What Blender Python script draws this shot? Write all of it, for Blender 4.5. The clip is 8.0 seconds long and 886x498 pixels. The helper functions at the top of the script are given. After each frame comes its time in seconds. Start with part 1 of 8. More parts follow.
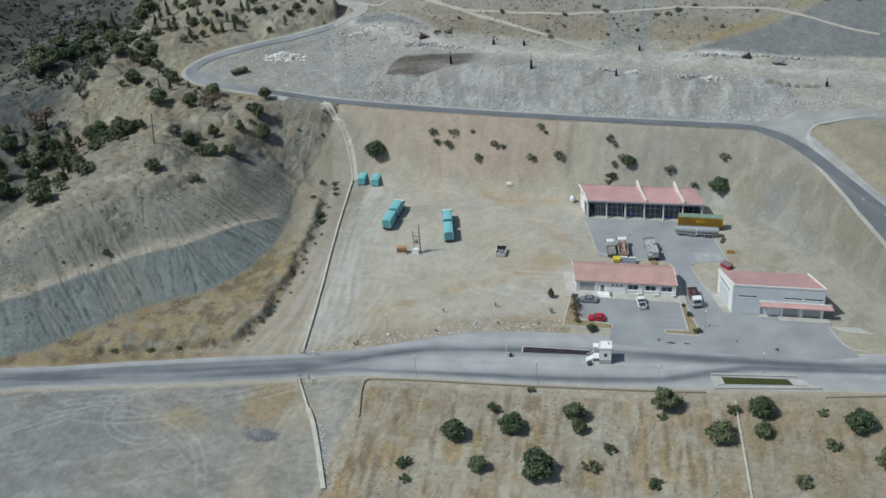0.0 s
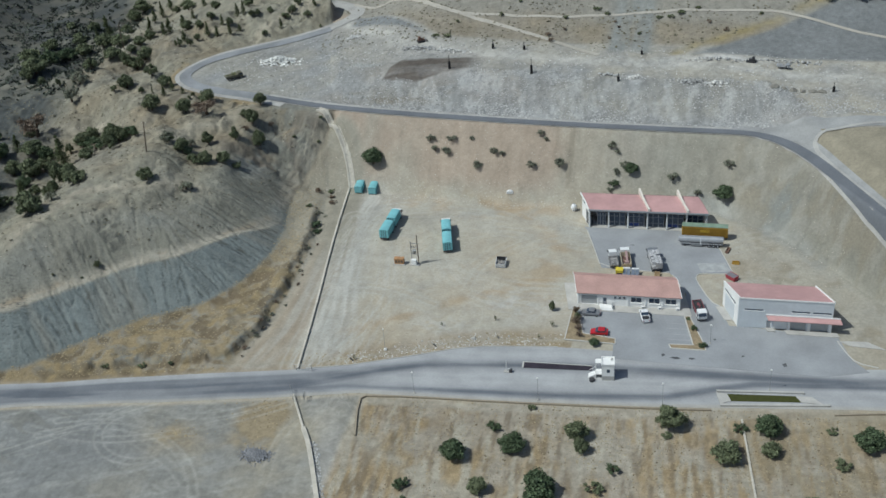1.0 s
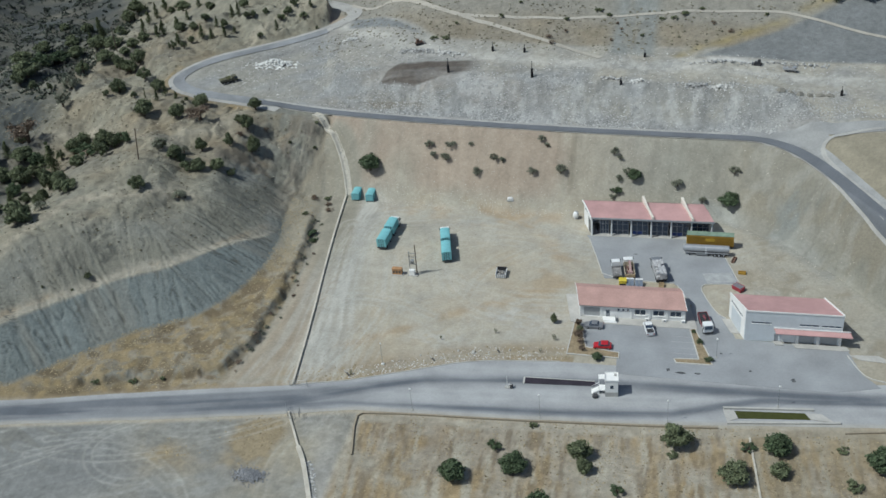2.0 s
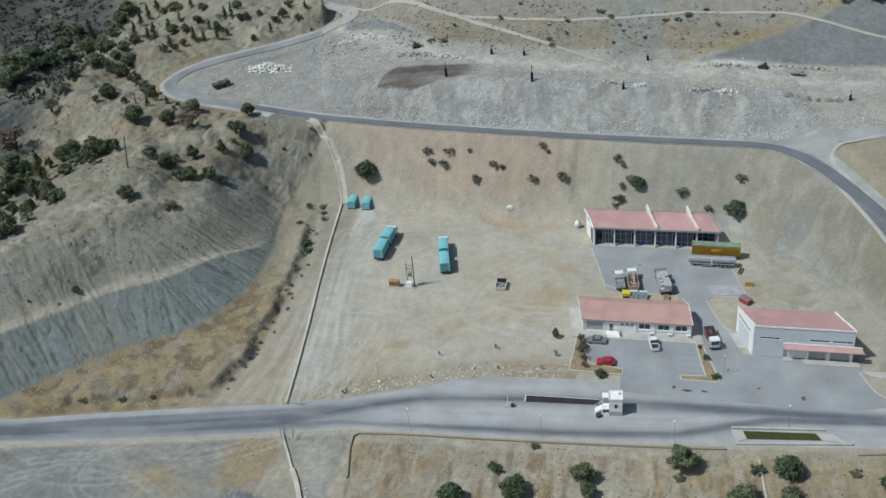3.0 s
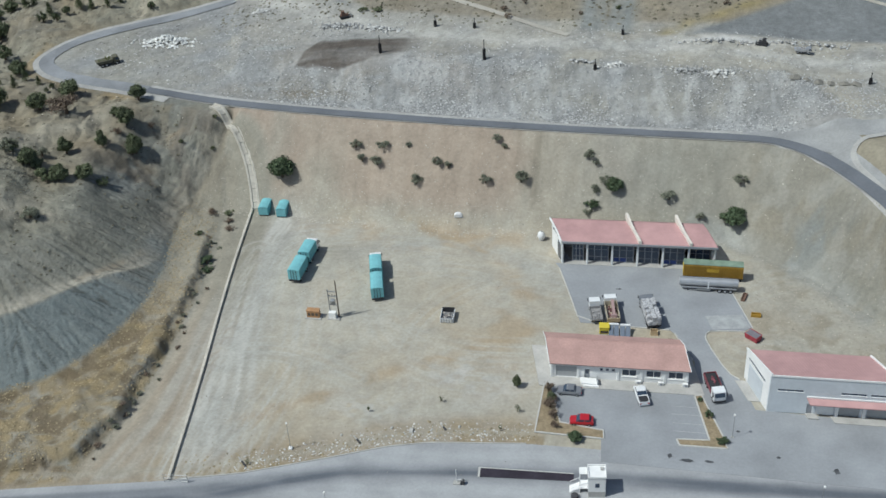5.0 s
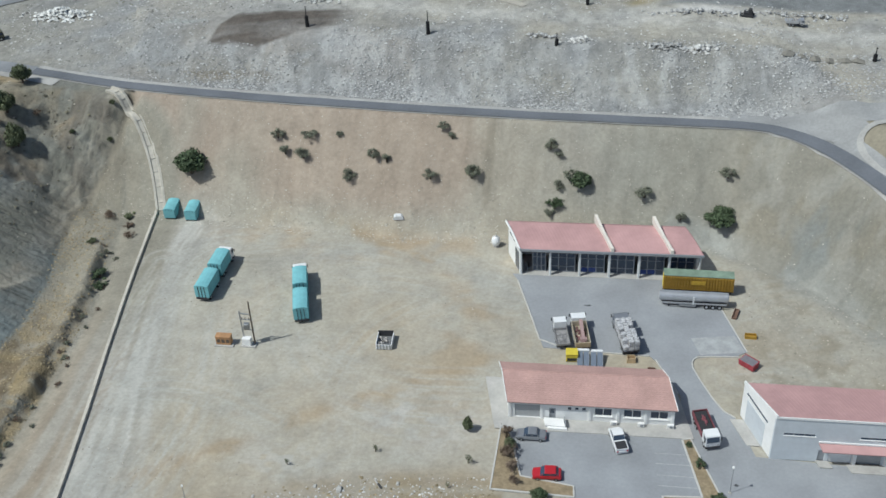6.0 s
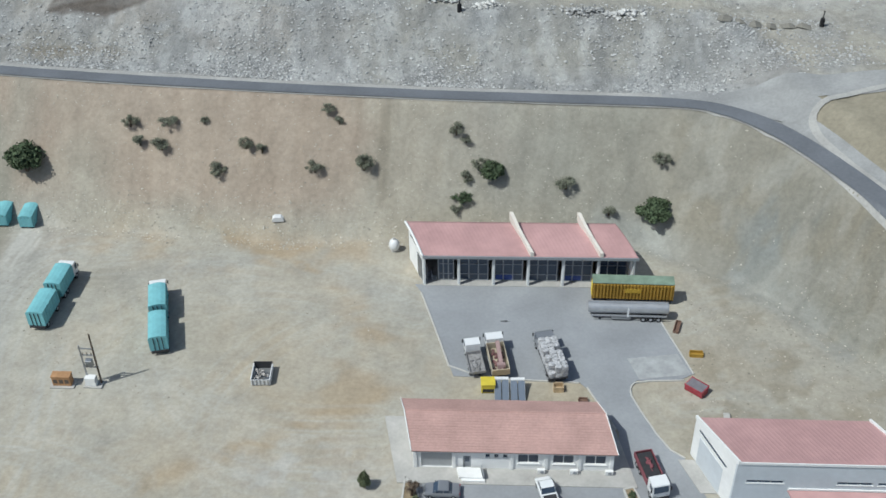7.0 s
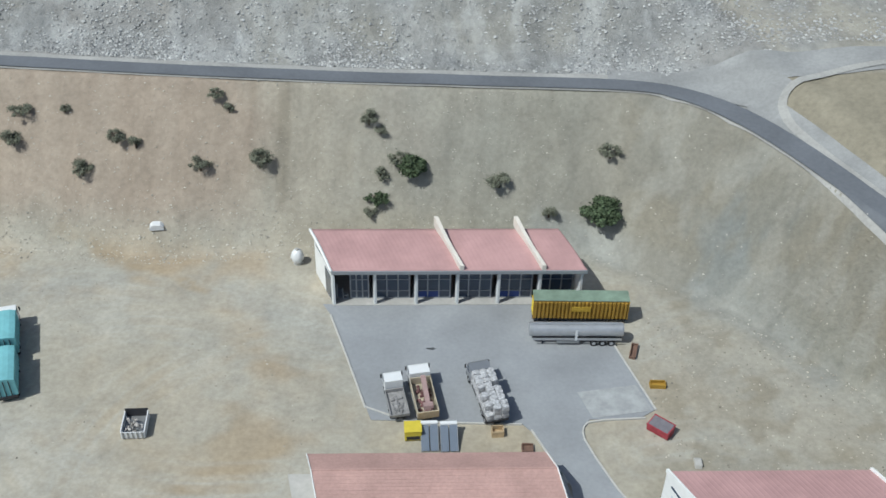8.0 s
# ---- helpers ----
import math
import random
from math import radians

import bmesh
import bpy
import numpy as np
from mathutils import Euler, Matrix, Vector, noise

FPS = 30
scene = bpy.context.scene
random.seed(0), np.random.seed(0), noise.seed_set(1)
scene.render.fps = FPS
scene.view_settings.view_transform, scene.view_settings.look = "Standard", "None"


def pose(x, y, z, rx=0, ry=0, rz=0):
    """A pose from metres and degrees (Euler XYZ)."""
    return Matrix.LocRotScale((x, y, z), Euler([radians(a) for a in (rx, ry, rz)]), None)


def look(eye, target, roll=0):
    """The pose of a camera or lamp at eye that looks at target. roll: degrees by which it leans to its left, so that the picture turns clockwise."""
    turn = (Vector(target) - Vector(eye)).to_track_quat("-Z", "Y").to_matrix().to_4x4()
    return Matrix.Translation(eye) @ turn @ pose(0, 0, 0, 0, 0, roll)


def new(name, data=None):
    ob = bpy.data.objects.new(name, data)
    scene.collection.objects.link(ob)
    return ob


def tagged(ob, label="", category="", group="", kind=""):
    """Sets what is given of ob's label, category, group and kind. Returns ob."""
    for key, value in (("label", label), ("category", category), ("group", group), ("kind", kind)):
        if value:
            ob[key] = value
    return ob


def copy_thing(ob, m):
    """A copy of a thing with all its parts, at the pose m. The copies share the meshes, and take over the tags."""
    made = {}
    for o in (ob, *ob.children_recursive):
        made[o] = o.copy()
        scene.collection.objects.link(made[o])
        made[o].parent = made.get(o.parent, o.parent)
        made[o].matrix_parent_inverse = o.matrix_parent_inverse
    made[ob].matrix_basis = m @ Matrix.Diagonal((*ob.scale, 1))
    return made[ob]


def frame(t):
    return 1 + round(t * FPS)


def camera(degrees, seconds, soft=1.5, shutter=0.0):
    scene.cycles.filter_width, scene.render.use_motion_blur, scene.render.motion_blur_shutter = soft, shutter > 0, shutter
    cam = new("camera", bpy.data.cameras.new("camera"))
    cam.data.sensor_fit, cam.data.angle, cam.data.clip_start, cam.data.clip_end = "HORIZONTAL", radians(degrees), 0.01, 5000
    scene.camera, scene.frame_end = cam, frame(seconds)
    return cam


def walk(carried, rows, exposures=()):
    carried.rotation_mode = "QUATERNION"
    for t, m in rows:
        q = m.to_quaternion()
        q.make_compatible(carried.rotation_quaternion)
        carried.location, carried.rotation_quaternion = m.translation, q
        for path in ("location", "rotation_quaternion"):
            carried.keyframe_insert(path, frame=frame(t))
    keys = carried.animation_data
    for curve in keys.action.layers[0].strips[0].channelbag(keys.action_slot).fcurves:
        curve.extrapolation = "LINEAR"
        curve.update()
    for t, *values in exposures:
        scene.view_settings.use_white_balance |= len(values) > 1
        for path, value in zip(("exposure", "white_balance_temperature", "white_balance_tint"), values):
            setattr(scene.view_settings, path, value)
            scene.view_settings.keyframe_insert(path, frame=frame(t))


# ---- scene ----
# ---- camera and walk ----
PATH = [
    (0, pose(39.663, -265.056, 164.759, 57.009, 4.629, 14.554)),
    (0.5, pose(39.010, -261.466, 164.677, 56.912, 4.670, 14.553)),
    (1, pose(38.339, -257.206, 164.596, 56.748, 4.796, 14.516)),
    (1.5, pose(37.618, -252.846, 164.423, 56.570, 4.898, 14.499)),
    (3, pose(34.613, -239.992, 163.674, 56.028, 5.097, 14.312)),
    (3.5, pose(32.938, -232.358, 161.120, 55.786, 5.034, 14.066)),
    (4, pose(29.962, -220.970, 155.705, 55.498, 4.722, 13.495)),
    (4.5, pose(26.122, -205.944, 147.857, 55.116, 4.161, 12.623)),
    (6, pose(18.302, -156.775, 122.676, 53.403, 2.816, 9.691)),
    (6.5, pose(16.954, -142.106, 115.034, 52.606, 2.062, 7.430)),
    (7, pose(15.411, -128.054, 108.396, 51.597, 1.031, 4.832)),
    (7.5, pose(15.071, -114.466, 101.127, 50.830, 0.189, 2.904)),
    (8, pose(13.274, -104.228, 95.858, 50.189, -1.139, 0.747)),
]
cam = camera(44.0, 8.0, soft=1.6)
walk(cam, PATH, [(0.0, -0.14, 6160, 1), (3.0, -0.11, 6160, 1), (4.5, -0.06, 6160, 1.5), (6.5, 0.01, 6160, 2.5), (8.0, 0.03, 6140, 2)])

# ---- world, sun, exposure ----
SUN_AZ, SUN_EL = 240.0, 56.0
world = bpy.data.worlds.new("sky")
scene.world = world
world.use_nodes = True
wn = world.node_tree
sky = wn.nodes.new("ShaderNodeTexSky")
sky.sky_type = "NISHITA"
sky.sun_disc = False
sky.sun_elevation = radians(SUN_EL)
sky.sun_rotation = radians(SUN_AZ)
sky.dust_density = 2.0
wn.links.new(sky.outputs[0], wn.nodes["Background"].inputs[0])
wn.nodes["Background"].inputs[1].default_value = 0.08
sun = new("sun", bpy.data.lights.new("sun", "SUN"))
sun.data.energy = 3.3
sun.data.angle = radians(0.6)
sun.data.color = (1.0, 0.97, 0.93)
sa, se = radians(SUN_AZ), radians(SUN_EL)
sun.matrix_world = look((300 * math.sin(sa) * math.cos(se), 300 * math.cos(sa) * math.cos(se), 300 * math.sin(se)), (0, 0, 0))


# ---- shape of the land ----
def sstep(a, b, v):
    t = np.clip((v - a) / (b - a), 0, 1)
    return t * t * (3 - 2 * t)


def lattice(ix, iy, seed):
    v = np.sin(ix * 127.1 + iy * 311.7 + seed * 74.7) * 43758.5453
    return v - np.floor(v)


def vnoise(x, y, size, seed=0):
    """Smooth value noise, 0 to 1."""
    u, v = x / size, y / size
    i, j = np.floor(u), np.floor(v)
    a, b = u - i, v - j
    a, b = a * a * (3 - 2 * a), b * b * (3 - 2 * b)
    p, q = lattice(i, j, seed), lattice(i + 1, j, seed)
    r, s = lattice(i, j + 1, seed), lattice(i + 1, j + 1, seed)
    return (p * (1 - a) + q * a) * (1 - b) + (r * (1 - a) + s * a) * b


def fbm(x, y, size, seed=0, octaves=4):
    out, amp, tot = 0, 1.0, 0
    for k in range(octaves):
        out = out + amp * (vnoise(x + 13.7 * k, y - 7.1 * k, size / 2 ** k, seed + k) - 0.5)
        tot += amp
        amp *= 0.5
    return out / tot * 2


def blot(x, y, size, seed=0, octaves=4):
    """Blotches turned off the axes."""
    return fbm(0.8 * x - 0.6 * y, 0.6 * x + 0.8 * y, size, seed, octaves)


def near_line(x, y, line):
    """Distance to a polyline, the side (positive: to its left) and the length run along it."""
    best = np.full(np.shape(x), 1e9)
    side = np.zeros(np.shape(x))
    along = np.zeros(np.shape(x))
    run = 0.0
    for (ax, ay), (bx, by) in zip(line[:-1], line[1:]):
        ux, uy = bx - ax, by - ay
        n = math.hypot(ux, uy)
        t = np.clip(((x - ax) * ux + (y - ay) * uy) / n ** 2, 0, 1)
        d = np.hypot(x - ax - t * ux, y - ay - t * uy)
        s = np.where(ux * (y - ay) - uy * (x - ax) > 0, 1.0, -1.0)
        m = d < best
        best, side, along = np.where(m, d, best), np.where(m, s, side), np.where(m, run + t * n, along)
        run += n
    return best, side, along


FOOT_X = (-400, -90, -73.6, -48, -25, -9.7, 33.8, 49.5, 62.5, 70.5, 92, 400)
FOOT_Y = (12, 12, 10.9, 9.7, 8.1, 9.9, 11.1, 1.1, -11.9, -22, -49, -49)
EDGE_X = (-400, -121, -89, -61.4, -27.4, 4.1, 33.9, 44, 51, 58.8, 69.1, 92, 400)
EDGE_Y = (34, 33.0, 29.9, 28.1, 25.8, 24.8, 24.8, 23.9, 18.2, 7.0, -8.2, -42, -42)
CUT = ((-330, -190), (-180, -112), (-127.9, -81.9), (-116.8, -70), (-107, -60), (-94.2, -51.5), (-88, -41.3),
       (-85.5, -28.7), (-85.9, -15.5), (-88.6, -4.5), (-90.5, 8), (-89, 15), (-85.5, 22), (-84.5, 29), (-95, 60))
CANAL = ((-77, -74), (-73.9, -58.1), (-73.1, -41.3), (-74.7, -20.5), (-78, -4.4), (-81, 10), (-83, 18))
FAR_XS = (-300, -125, -92.7, -63.2, -48.3, -36.4, -24.5, -17.1, 0.6, 13.2, 60, 80, 92, 140)
FAR_YS = (-130, -87.0, -79.4, -73.0, -69.0, -64.2, -59.0, -56.9, -54.6, -54.2, -53.8, -51, -51, -55)
GULLY = ((-86, 25), (-90, 18), (-94.5, 12), (-93, 4), (-88, -6))
ROAD_Z = 17.0
ROAD = ((-200, -112), (-121, -93), (-89, -86), (-61, -78), (-40, -74), (-8, -71), (16, -68), (38, -67), (67, -64), (120, -54))


# the road that bends round the landfill, and the ridges and hollows of the rough land beside it (x, y, height)
LOOP = ((-89.9, 31.6), (-101.5, 34.4), (-109.5, 36.6), (-120.0, 38.8), (-130.4, 40.9), (-137.6, 43.5), (-142.6, 46.6), (-145.0, 50.5), (-144.4, 55), (-141.2, 62), (-135, 68.8), (-128, 73.5), (-115.7, 82.5),
        (-105.6, 89.6), (-100, 97.4), (-98.4, 104.8), (-106, 112), (-120, 121), (-150, 136))
CREST = ((-165, -95, 10), (-152, -70, 14), (-139, -42, 18.5), (-131, -18, 19.8), (-128, -8.5, 21.4), (-131, 3, 20.5), (-123.5, 11, 19), (-118.5, 17, 18), (-112, 27, 17.8), (-103, 31, 17.2))
FLANK = ((-123, -19, 18.6), (-107.6, -24.5, 14.2), (-119, 9, 15), (-112, 16, 14.6), (-108, 24, 16.2), (-99.5, 2, 10.5), (-101, 22, 13.5), (-111, -8, 14.8), (-98, 12, 6))
HOLLOW = ((-190, -60, 3), (-168, -28, 7), (-172, -3, 7.5), (-166, 16, 9), (-150, 10, 13.5), (-195, 22, 7))
WEST = ((-145, 25.5, 18.4), (-143, 38, 18.2), (-160, 38, 19.4), (-178, 44, 17), (-186, 50, 16), (-206, 60, 11), (-185, 38, 12.8))
BEYOND = ((-160, 52, 15), (-170, 62, 12), (-205, 80, 8), (-158, 66, 18), (-163, 78, 18.5), (-152, 90, 20), (-139, 92, 21.5), (-124, 99, 23.5), (-114, 112, 25), (-178, 92, 13), (-165, 108, 13), (-150, 122, 17),
          (-200, 118, 4), (-222, 132, 0), (-250, 105, -2), (-240, 60, 2), (-260, 150, -4), (-145, 76, 17.6), (-136, 82, 18.4), (-122, 90, 19.5))
LANDFORM = np.array(CREST + FLANK + HOLLOW + WEST + BEYOND)


def rough_land(x, y):
    """Height of the rough land: between its ridges and hollows, gullied by rain."""
    top, tot = 0.0, 0.0
    for px, py, pz in LANDFORM:
        w = 1.0 / ((x - px) ** 2 + (y - py) ** 2 + 14.0) ** 1.8
        top, tot = top + w * pz, tot + w
    gully = np.abs(fbm(x + 0.5 * y, y - 0.2 * x, 15, 48, 4))
    # the face above the cut is washed smooth, the land behind the crest is gullied
    wild = 0.22 + 0.78 * sstep(-6, 22, y + 0.35 * (-112 - x)) * sstep(-106, -128, x - 0.15 * y)
    z = top / tot + wild * (1.1 * fbm(x, y, 22, 41) + 1.5 * (sstep(0.0, 0.34, gully) - 0.7)) + 0.8 + 0.3 * fbm(x, y, 5, 47) + (0.25 + 0.5 * wild) * (sstep(0, 0.3, np.abs(fbm(x, y, 6, 46, 3))) - 0.6)
    s = x + 0.3 * (y - 60)
    return z + 75 * sstep(-228, -430, s) + sstep(-190, -240, s) * (5 * fbm(x, y, 30, 53) + 2.5 * np.abs(fbm(x, y, 13, 55)))


def hill_place(x, y):
    """How far inside the hill's foot, how wide the cut face is there, and the way along the foot."""
    d, s, run = near_line(x, y, CUT)
    d = d * s + 0.9 * fbm(x, y, 12, 31)
    return d, np.interp(y, (-40, -31, -25, -18, -12), (15.5, 12.5, 8.2, 3.6, 0.9)), run


def terrain(x, y):
    x, y = np.asarray(x, float), np.asarray(y, float)
    # yard, then the bank up to the upper road
    yf, yr = np.interp(x, FOOT_X, FOOT_Y), np.interp(x, EDGE_X, EDGE_Y)
    t = np.clip((y - yf) / np.maximum(yr - yf, 1), 0, 1)
    bank = ROAD_Z * (0.88 * t + 0.12 * sstep(0, 1, t))
    bank = bank + np.sin(np.clip(t, 0, 1) * math.pi) * (0.5 * fbm(x, y, 9, 3) + 0.25 * fbm(x * 3, y, 6, 5))
    bank = bank * (1 - sstep(94, 135, x))
    over = y - yr
    # landfill above the road
    left = sstep(-125, -60, x)
    fill = (1.0 + 5.0 * left) * sstep(6, 24, over) + 0.6 * fbm(x, y, 14, 9) * sstep(6, 12, over)
    fill = fill + sstep(3.5, 6, over) * sstep(70, 50, y) * (1 - sstep(42, 46, x) * sstep(31, 28, y)) * (0.3 * fbm(x, y, 4.0, 11, 2) + 0.2 * np.abs(fbm(x * 1.6, y, 2.6, 13, 2)) + 0.2 * sstep(24, 14, over) * np.abs(fbm(x * 1.3 + 0.3 * y, y * 0.3, 2.4, 17, 2)))
    right = sstep(52, 75, x + 0.4 * over)
    fill = fill * (1 - right) + right * (3.0 * sstep(7, 20, over) + 2.0 * sstep(16, 40, over))
    # hills behind
    back = sstep(64, 150, y - 0.12 * x + 6 * fbm(x, y, 60, 15)) * sstep(-98, -66, x)
    fill = fill + back * 26 + sstep(120, 900, y) * 190 + back * 7 * fbm(x, y, 70, 21)
    z = bank + np.where(over > 0, fill, 0)
    # hill with the cut slope
    d, cut_w, run = hill_place(x, y)
    cut_h = np.interp(cut_w, (0.9, 4, 8, 15), (0.8, 2.6, 4.8, 6.4))
    h = 1.6 * sstep(-8, 0, d) + cut_h * np.clip((d + 0.3) / (cut_w + 0.3), 0, 1) + 0.4 * sstep(0, 4, d - cut_w)
    rill = np.abs(fbm(run * 1.0 + 0.6 * fbm(x, y, 3, 44), d * 0.09, 1.9, 45, 2))
    rise = np.clip((d - cut_w - 2.6 * sstep(2, 8, cut_w)) / 17, 0, 1)
    h = h + (6.0 + 3.0 * sstep(6, 1, cut_w)) * rise
    w = sstep(3, 22, d - cut_w * 0.9)
    h = h * (1 - w) + rough_land(x, y) * w
    rills = sstep(0.13, 0.0, rill) * sstep(-0.5, 1.5, d) * sstep(26, 8, d - cut_w)
    thin = np.abs(fbm(run * 1.5 + 0.9 * fbm(x, y, 4, 63), d * 0.07, 1.7, 61, 2))
    h = h - 0.32 * sstep(0.12, 0.0, thin) * sstep(-0.5, 1.0, d) * sstep(40, 20, d - cut_w) * (0.3 + 0.7 * vnoise(x, y, 12, 65))
    h = h - 0.5 * rills * (0.4 + 0.6 * vnoise(x, y, 9, 46)) + 0.22 * fbm(x * 2.5, y * 2.5, 8, 43) * sstep(-10, 2, d) + 0.5 * np.clip(fbm(x, y, 3.2, 42), 0, 1) * sstep(-16, -12, d) * sstep(1, -2, d)
    cliff = sstep(-4, 10, y) * sstep(31, 24, y) * sstep(-3, 2, d) * sstep(24, 14, d)
    h = h + cliff * (1.2 * fbm(x, y, 6, 49) + 1.6 * np.abs(fbm(x, y, 4, 50, 3)))
    h = h + 11 * sstep(10, 27, y) * sstep(14, 3, d)
    dg, _, _ = near_line(x, y, GULLY)
    h = h - 1.6 * np.exp(-(dg / 4.5) ** 2) * sstep(26, 15, y) * sstep(-6, 6, y)
    hill = sstep(np.where(y > 8, -3.0, -8.0), 1, d)
    # the loop road and the landfill within it lie level
    dl, sl, _ = near_line(x, y, LOOP)
    level = sstep(-8.0, -3.4, -dl * sl)
    z = z * (1 - hill) + hill * (h * (1 - level) + level * (ROAD_Z + 0.6 * fill + 1.2 * sstep(70, 110, y)))
    # ditch beside the yard
    dc, sc, _ = near_line(x, y, CANAL)
    dc = dc + 0.6 * fbm(x, y, 5, 73)
    clods = fbm(x, y, 4.5, 75, 3)
    toff = y - np.interp(x, FAR_XS, FAR_YS)
    z = z - 0.5 * sstep(1, 4, toff) * np.exp(-(dc / 1.6) ** 2)
    terrace = sstep(1.6, 3.4, dc * sc + 1.8 * clods) * sstep(4.0, 6.0, toff + 2.0 * clods) * sstep(6, -8, y) * (1 - sstep(-9, -1, d)) * sstep(-140, -120, x)
    z = z + terrace * (1.5 + 0.9 * clods)
    # open ground before the road, a little lower and furrowed
    front = sstep(-70, -82, y - 0.055 * x)
    z = z - front * 0.5 - 1.6 * sstep(-92, -150, y) + front * 0.3 * fbm(x, y, 11, 61)
    # flattened yard with faint unevenness
    paved = sstep(-3, 2, x) * sstep(82, 74, x) * sstep(-88, -84, y) * sstep(7, 3, y)
    z = z + 0.12 * fbm(x, y, 13, 71) * (1 - np.clip(paved, 0, 1)) * sstep(4, 9, near_line(x, y, ROAD)[0])
    return z


# ---- materials ----
def mat(name, colour, rough=0.8, metal=0.0, grain=0.12, size=0.6, bump=0.0, stain=0.0, stain_size=6.0, island=0.0, attribute="", spec=0.3):
    """A surface with grain at two scales; lengths in metres."""
    m = bpy.data.materials.new(name)
    m.use_nodes = True
    nt = m.node_tree
    nd, ln = nt.nodes, nt.links
    bsdf = nd["Principled BSDF"]
    bsdf.inputs["Roughness"].default_value = rough
    bsdf.inputs["Metallic"].default_value = metal
    bsdf.inputs["Specular IOR Level"].default_value = spec
    co = nd.new("ShaderNodeTexCoord")
    fine = nd.new("ShaderNodeTexNoise")
    fine.inputs["Scale"].default_value = 1.0 / size
    fine.inputs["Detail"].default_value = 5
    fine.inputs["Roughness"].default_value = 0.65
    wide = nd.new("ShaderNodeTexNoise")
    wide.inputs["Scale"].default_value = 1.0 / stain_size
    wide.inputs["Detail"].default_value = 4
    for n in (fine, wide):
        ln.new(co.outputs["Object"], n.inputs["Vector"])
    if attribute:
        base = nd.new("ShaderNodeVertexColor")
        base.layer_name = attribute
        src = base.outputs["Color"]
    else:
        base = nd.new("ShaderNodeRGB")
        base.outputs[0].default_value = (*colour, 1)
        src = base.outputs[0]
    last = src
    for tex, amount in ((fine, grain), (wide, stain)):
        if amount <= 0:
            continue
        ramp = nd.new("ShaderNodeMapRange")
        ramp.inputs["From Min"].default_value = 0.3
        ramp.inputs["From Max"].default_value = 0.7
        ramp.inputs["To Min"].default_value = 1 - amount
        ramp.inputs["To Max"].default_value = 1 + amount
        ln.new(tex.outputs["Fac"], ramp.inputs["Value"])
        mul = nd.new("ShaderNodeVectorMath")
        mul.operation = "SCALE"
        ln.new(last, mul.inputs[0])
        ln.new(ramp.outputs["Result"], mul.inputs["Scale"])
        last = mul.outputs[0]
    if island > 0:
        info = nd.new("ShaderNodeNewGeometry")
        ramp = nd.new("ShaderNodeMapRange")
        ramp.inputs["To Min"].default_value = 1 - island
        ramp.inputs["To Max"].default_value = 1 + island
        ln.new(info.outputs["Random Per Island"], ramp.inputs["Value"])
        mul = nd.new("ShaderNodeVectorMath")
        mul.operation = "SCALE"
        ln.new(last, mul.inputs[0])
        ln.new(ramp.outputs["Result"], mul.inputs["Scale"])
        last = mul.outputs[0]
    ln.new(last, bsdf.inputs["Base Color"])
    if bump > 0:
        b = nd.new("ShaderNodeBump")
        b.inputs["Strength"].default_value = 1.0
        b.inputs["Distance"].default_value = bump
        ln.new(fine.outputs["Fac"], b.inputs["Height"])
        if attribute:
            ln.new(base.outputs["Alpha"], b.inputs["Strength"])
        ln.new(b.outputs["Normal"], bsdf.inputs["Normal"])
    return m


M_GROUND = mat("dry_earth", (0.3, 0.27, 0.21), 0.95, grain=0.13, size=0.7, bump=0.28, stain=0.05, stain_size=6, attribute="soil", spec=0.1)
M_WHITE = mat("white_render", (0.80, 0.80, 0.79), 0.8, grain=0.04, size=0.8, stain=0.05, stain_size=3)


# ---- ground ----
NEAR_XS = (-300, -120.3, -88.5, -57.4, -42.7, -8, 26.9, 67.4, 92, 140)
NEAR_YS = (-139, -94.8, -88.0, -81.2, -77.9, -75.3, -71.8, -66.4, -64, -67)


def axis(a, b, step, reach, grow):
    v = list(np.arange(a, b + 0.01, step))
    s, p = step, a
    while p > -reach:
        s *= grow
        p -= s
        v.insert(0, p)
    s, p = step, b
    while p < reach:
        s *= grow
        p += s
        v.append(p)
    return np.array(v)


GATE_RUTS = (((-56, -72), (-60, -52), (-64, -30), (-67, -8), (-62, 4), (-48, 6)),
        ((-52, -70), (-55, -50), (-60, -28), (-63, -6), (-58, 2), (-44, 3)),
        ((-48, -69), (-46, -52), (-48, -34), (-53, -14), (-56, 2)),
        ((-61, -71), (-62.5, -48), (-65.5, -24), (-68, -4)),
        ((-58.5, -70), (-60.5, -50), (-63, -32), (-66, -14)),
        ((-57, -70), (-52, -56), (-45, -44), (-34, -36)),
        ((-54, -68), (-50, -58), (-47.5, -48), (-46.5, -36)))
LOT_RUTS = (((-120, -92), (-104, -96), (-88, -101), (-74, -108), (-66, -118)),
        ((-60, -82), (-70, -89), (-80, -92), (-92, -91), (-99, -96), (-97, -104), (-88, -108), (-76, -104)),
        ((-50, -82), (-55, -90), (-56, -100), (-52, -116)),
        ((-47, -80), (-50, -92), (-49, -104), (-46, -118)),
        ((-110, -98), (-98, -94), (-86, -96), (-78, -104), (-76, -114)),
        ((-122, -101), (-100, -103), (-84, -99), (-70, -92), (-58, -84)),
        ((-118, -110), (-104, -100), (-96, -92), (-90, -88)),
        ((-66, -118), (-72, -106), (-84, -98), (-98, -97), (-112, -103)))
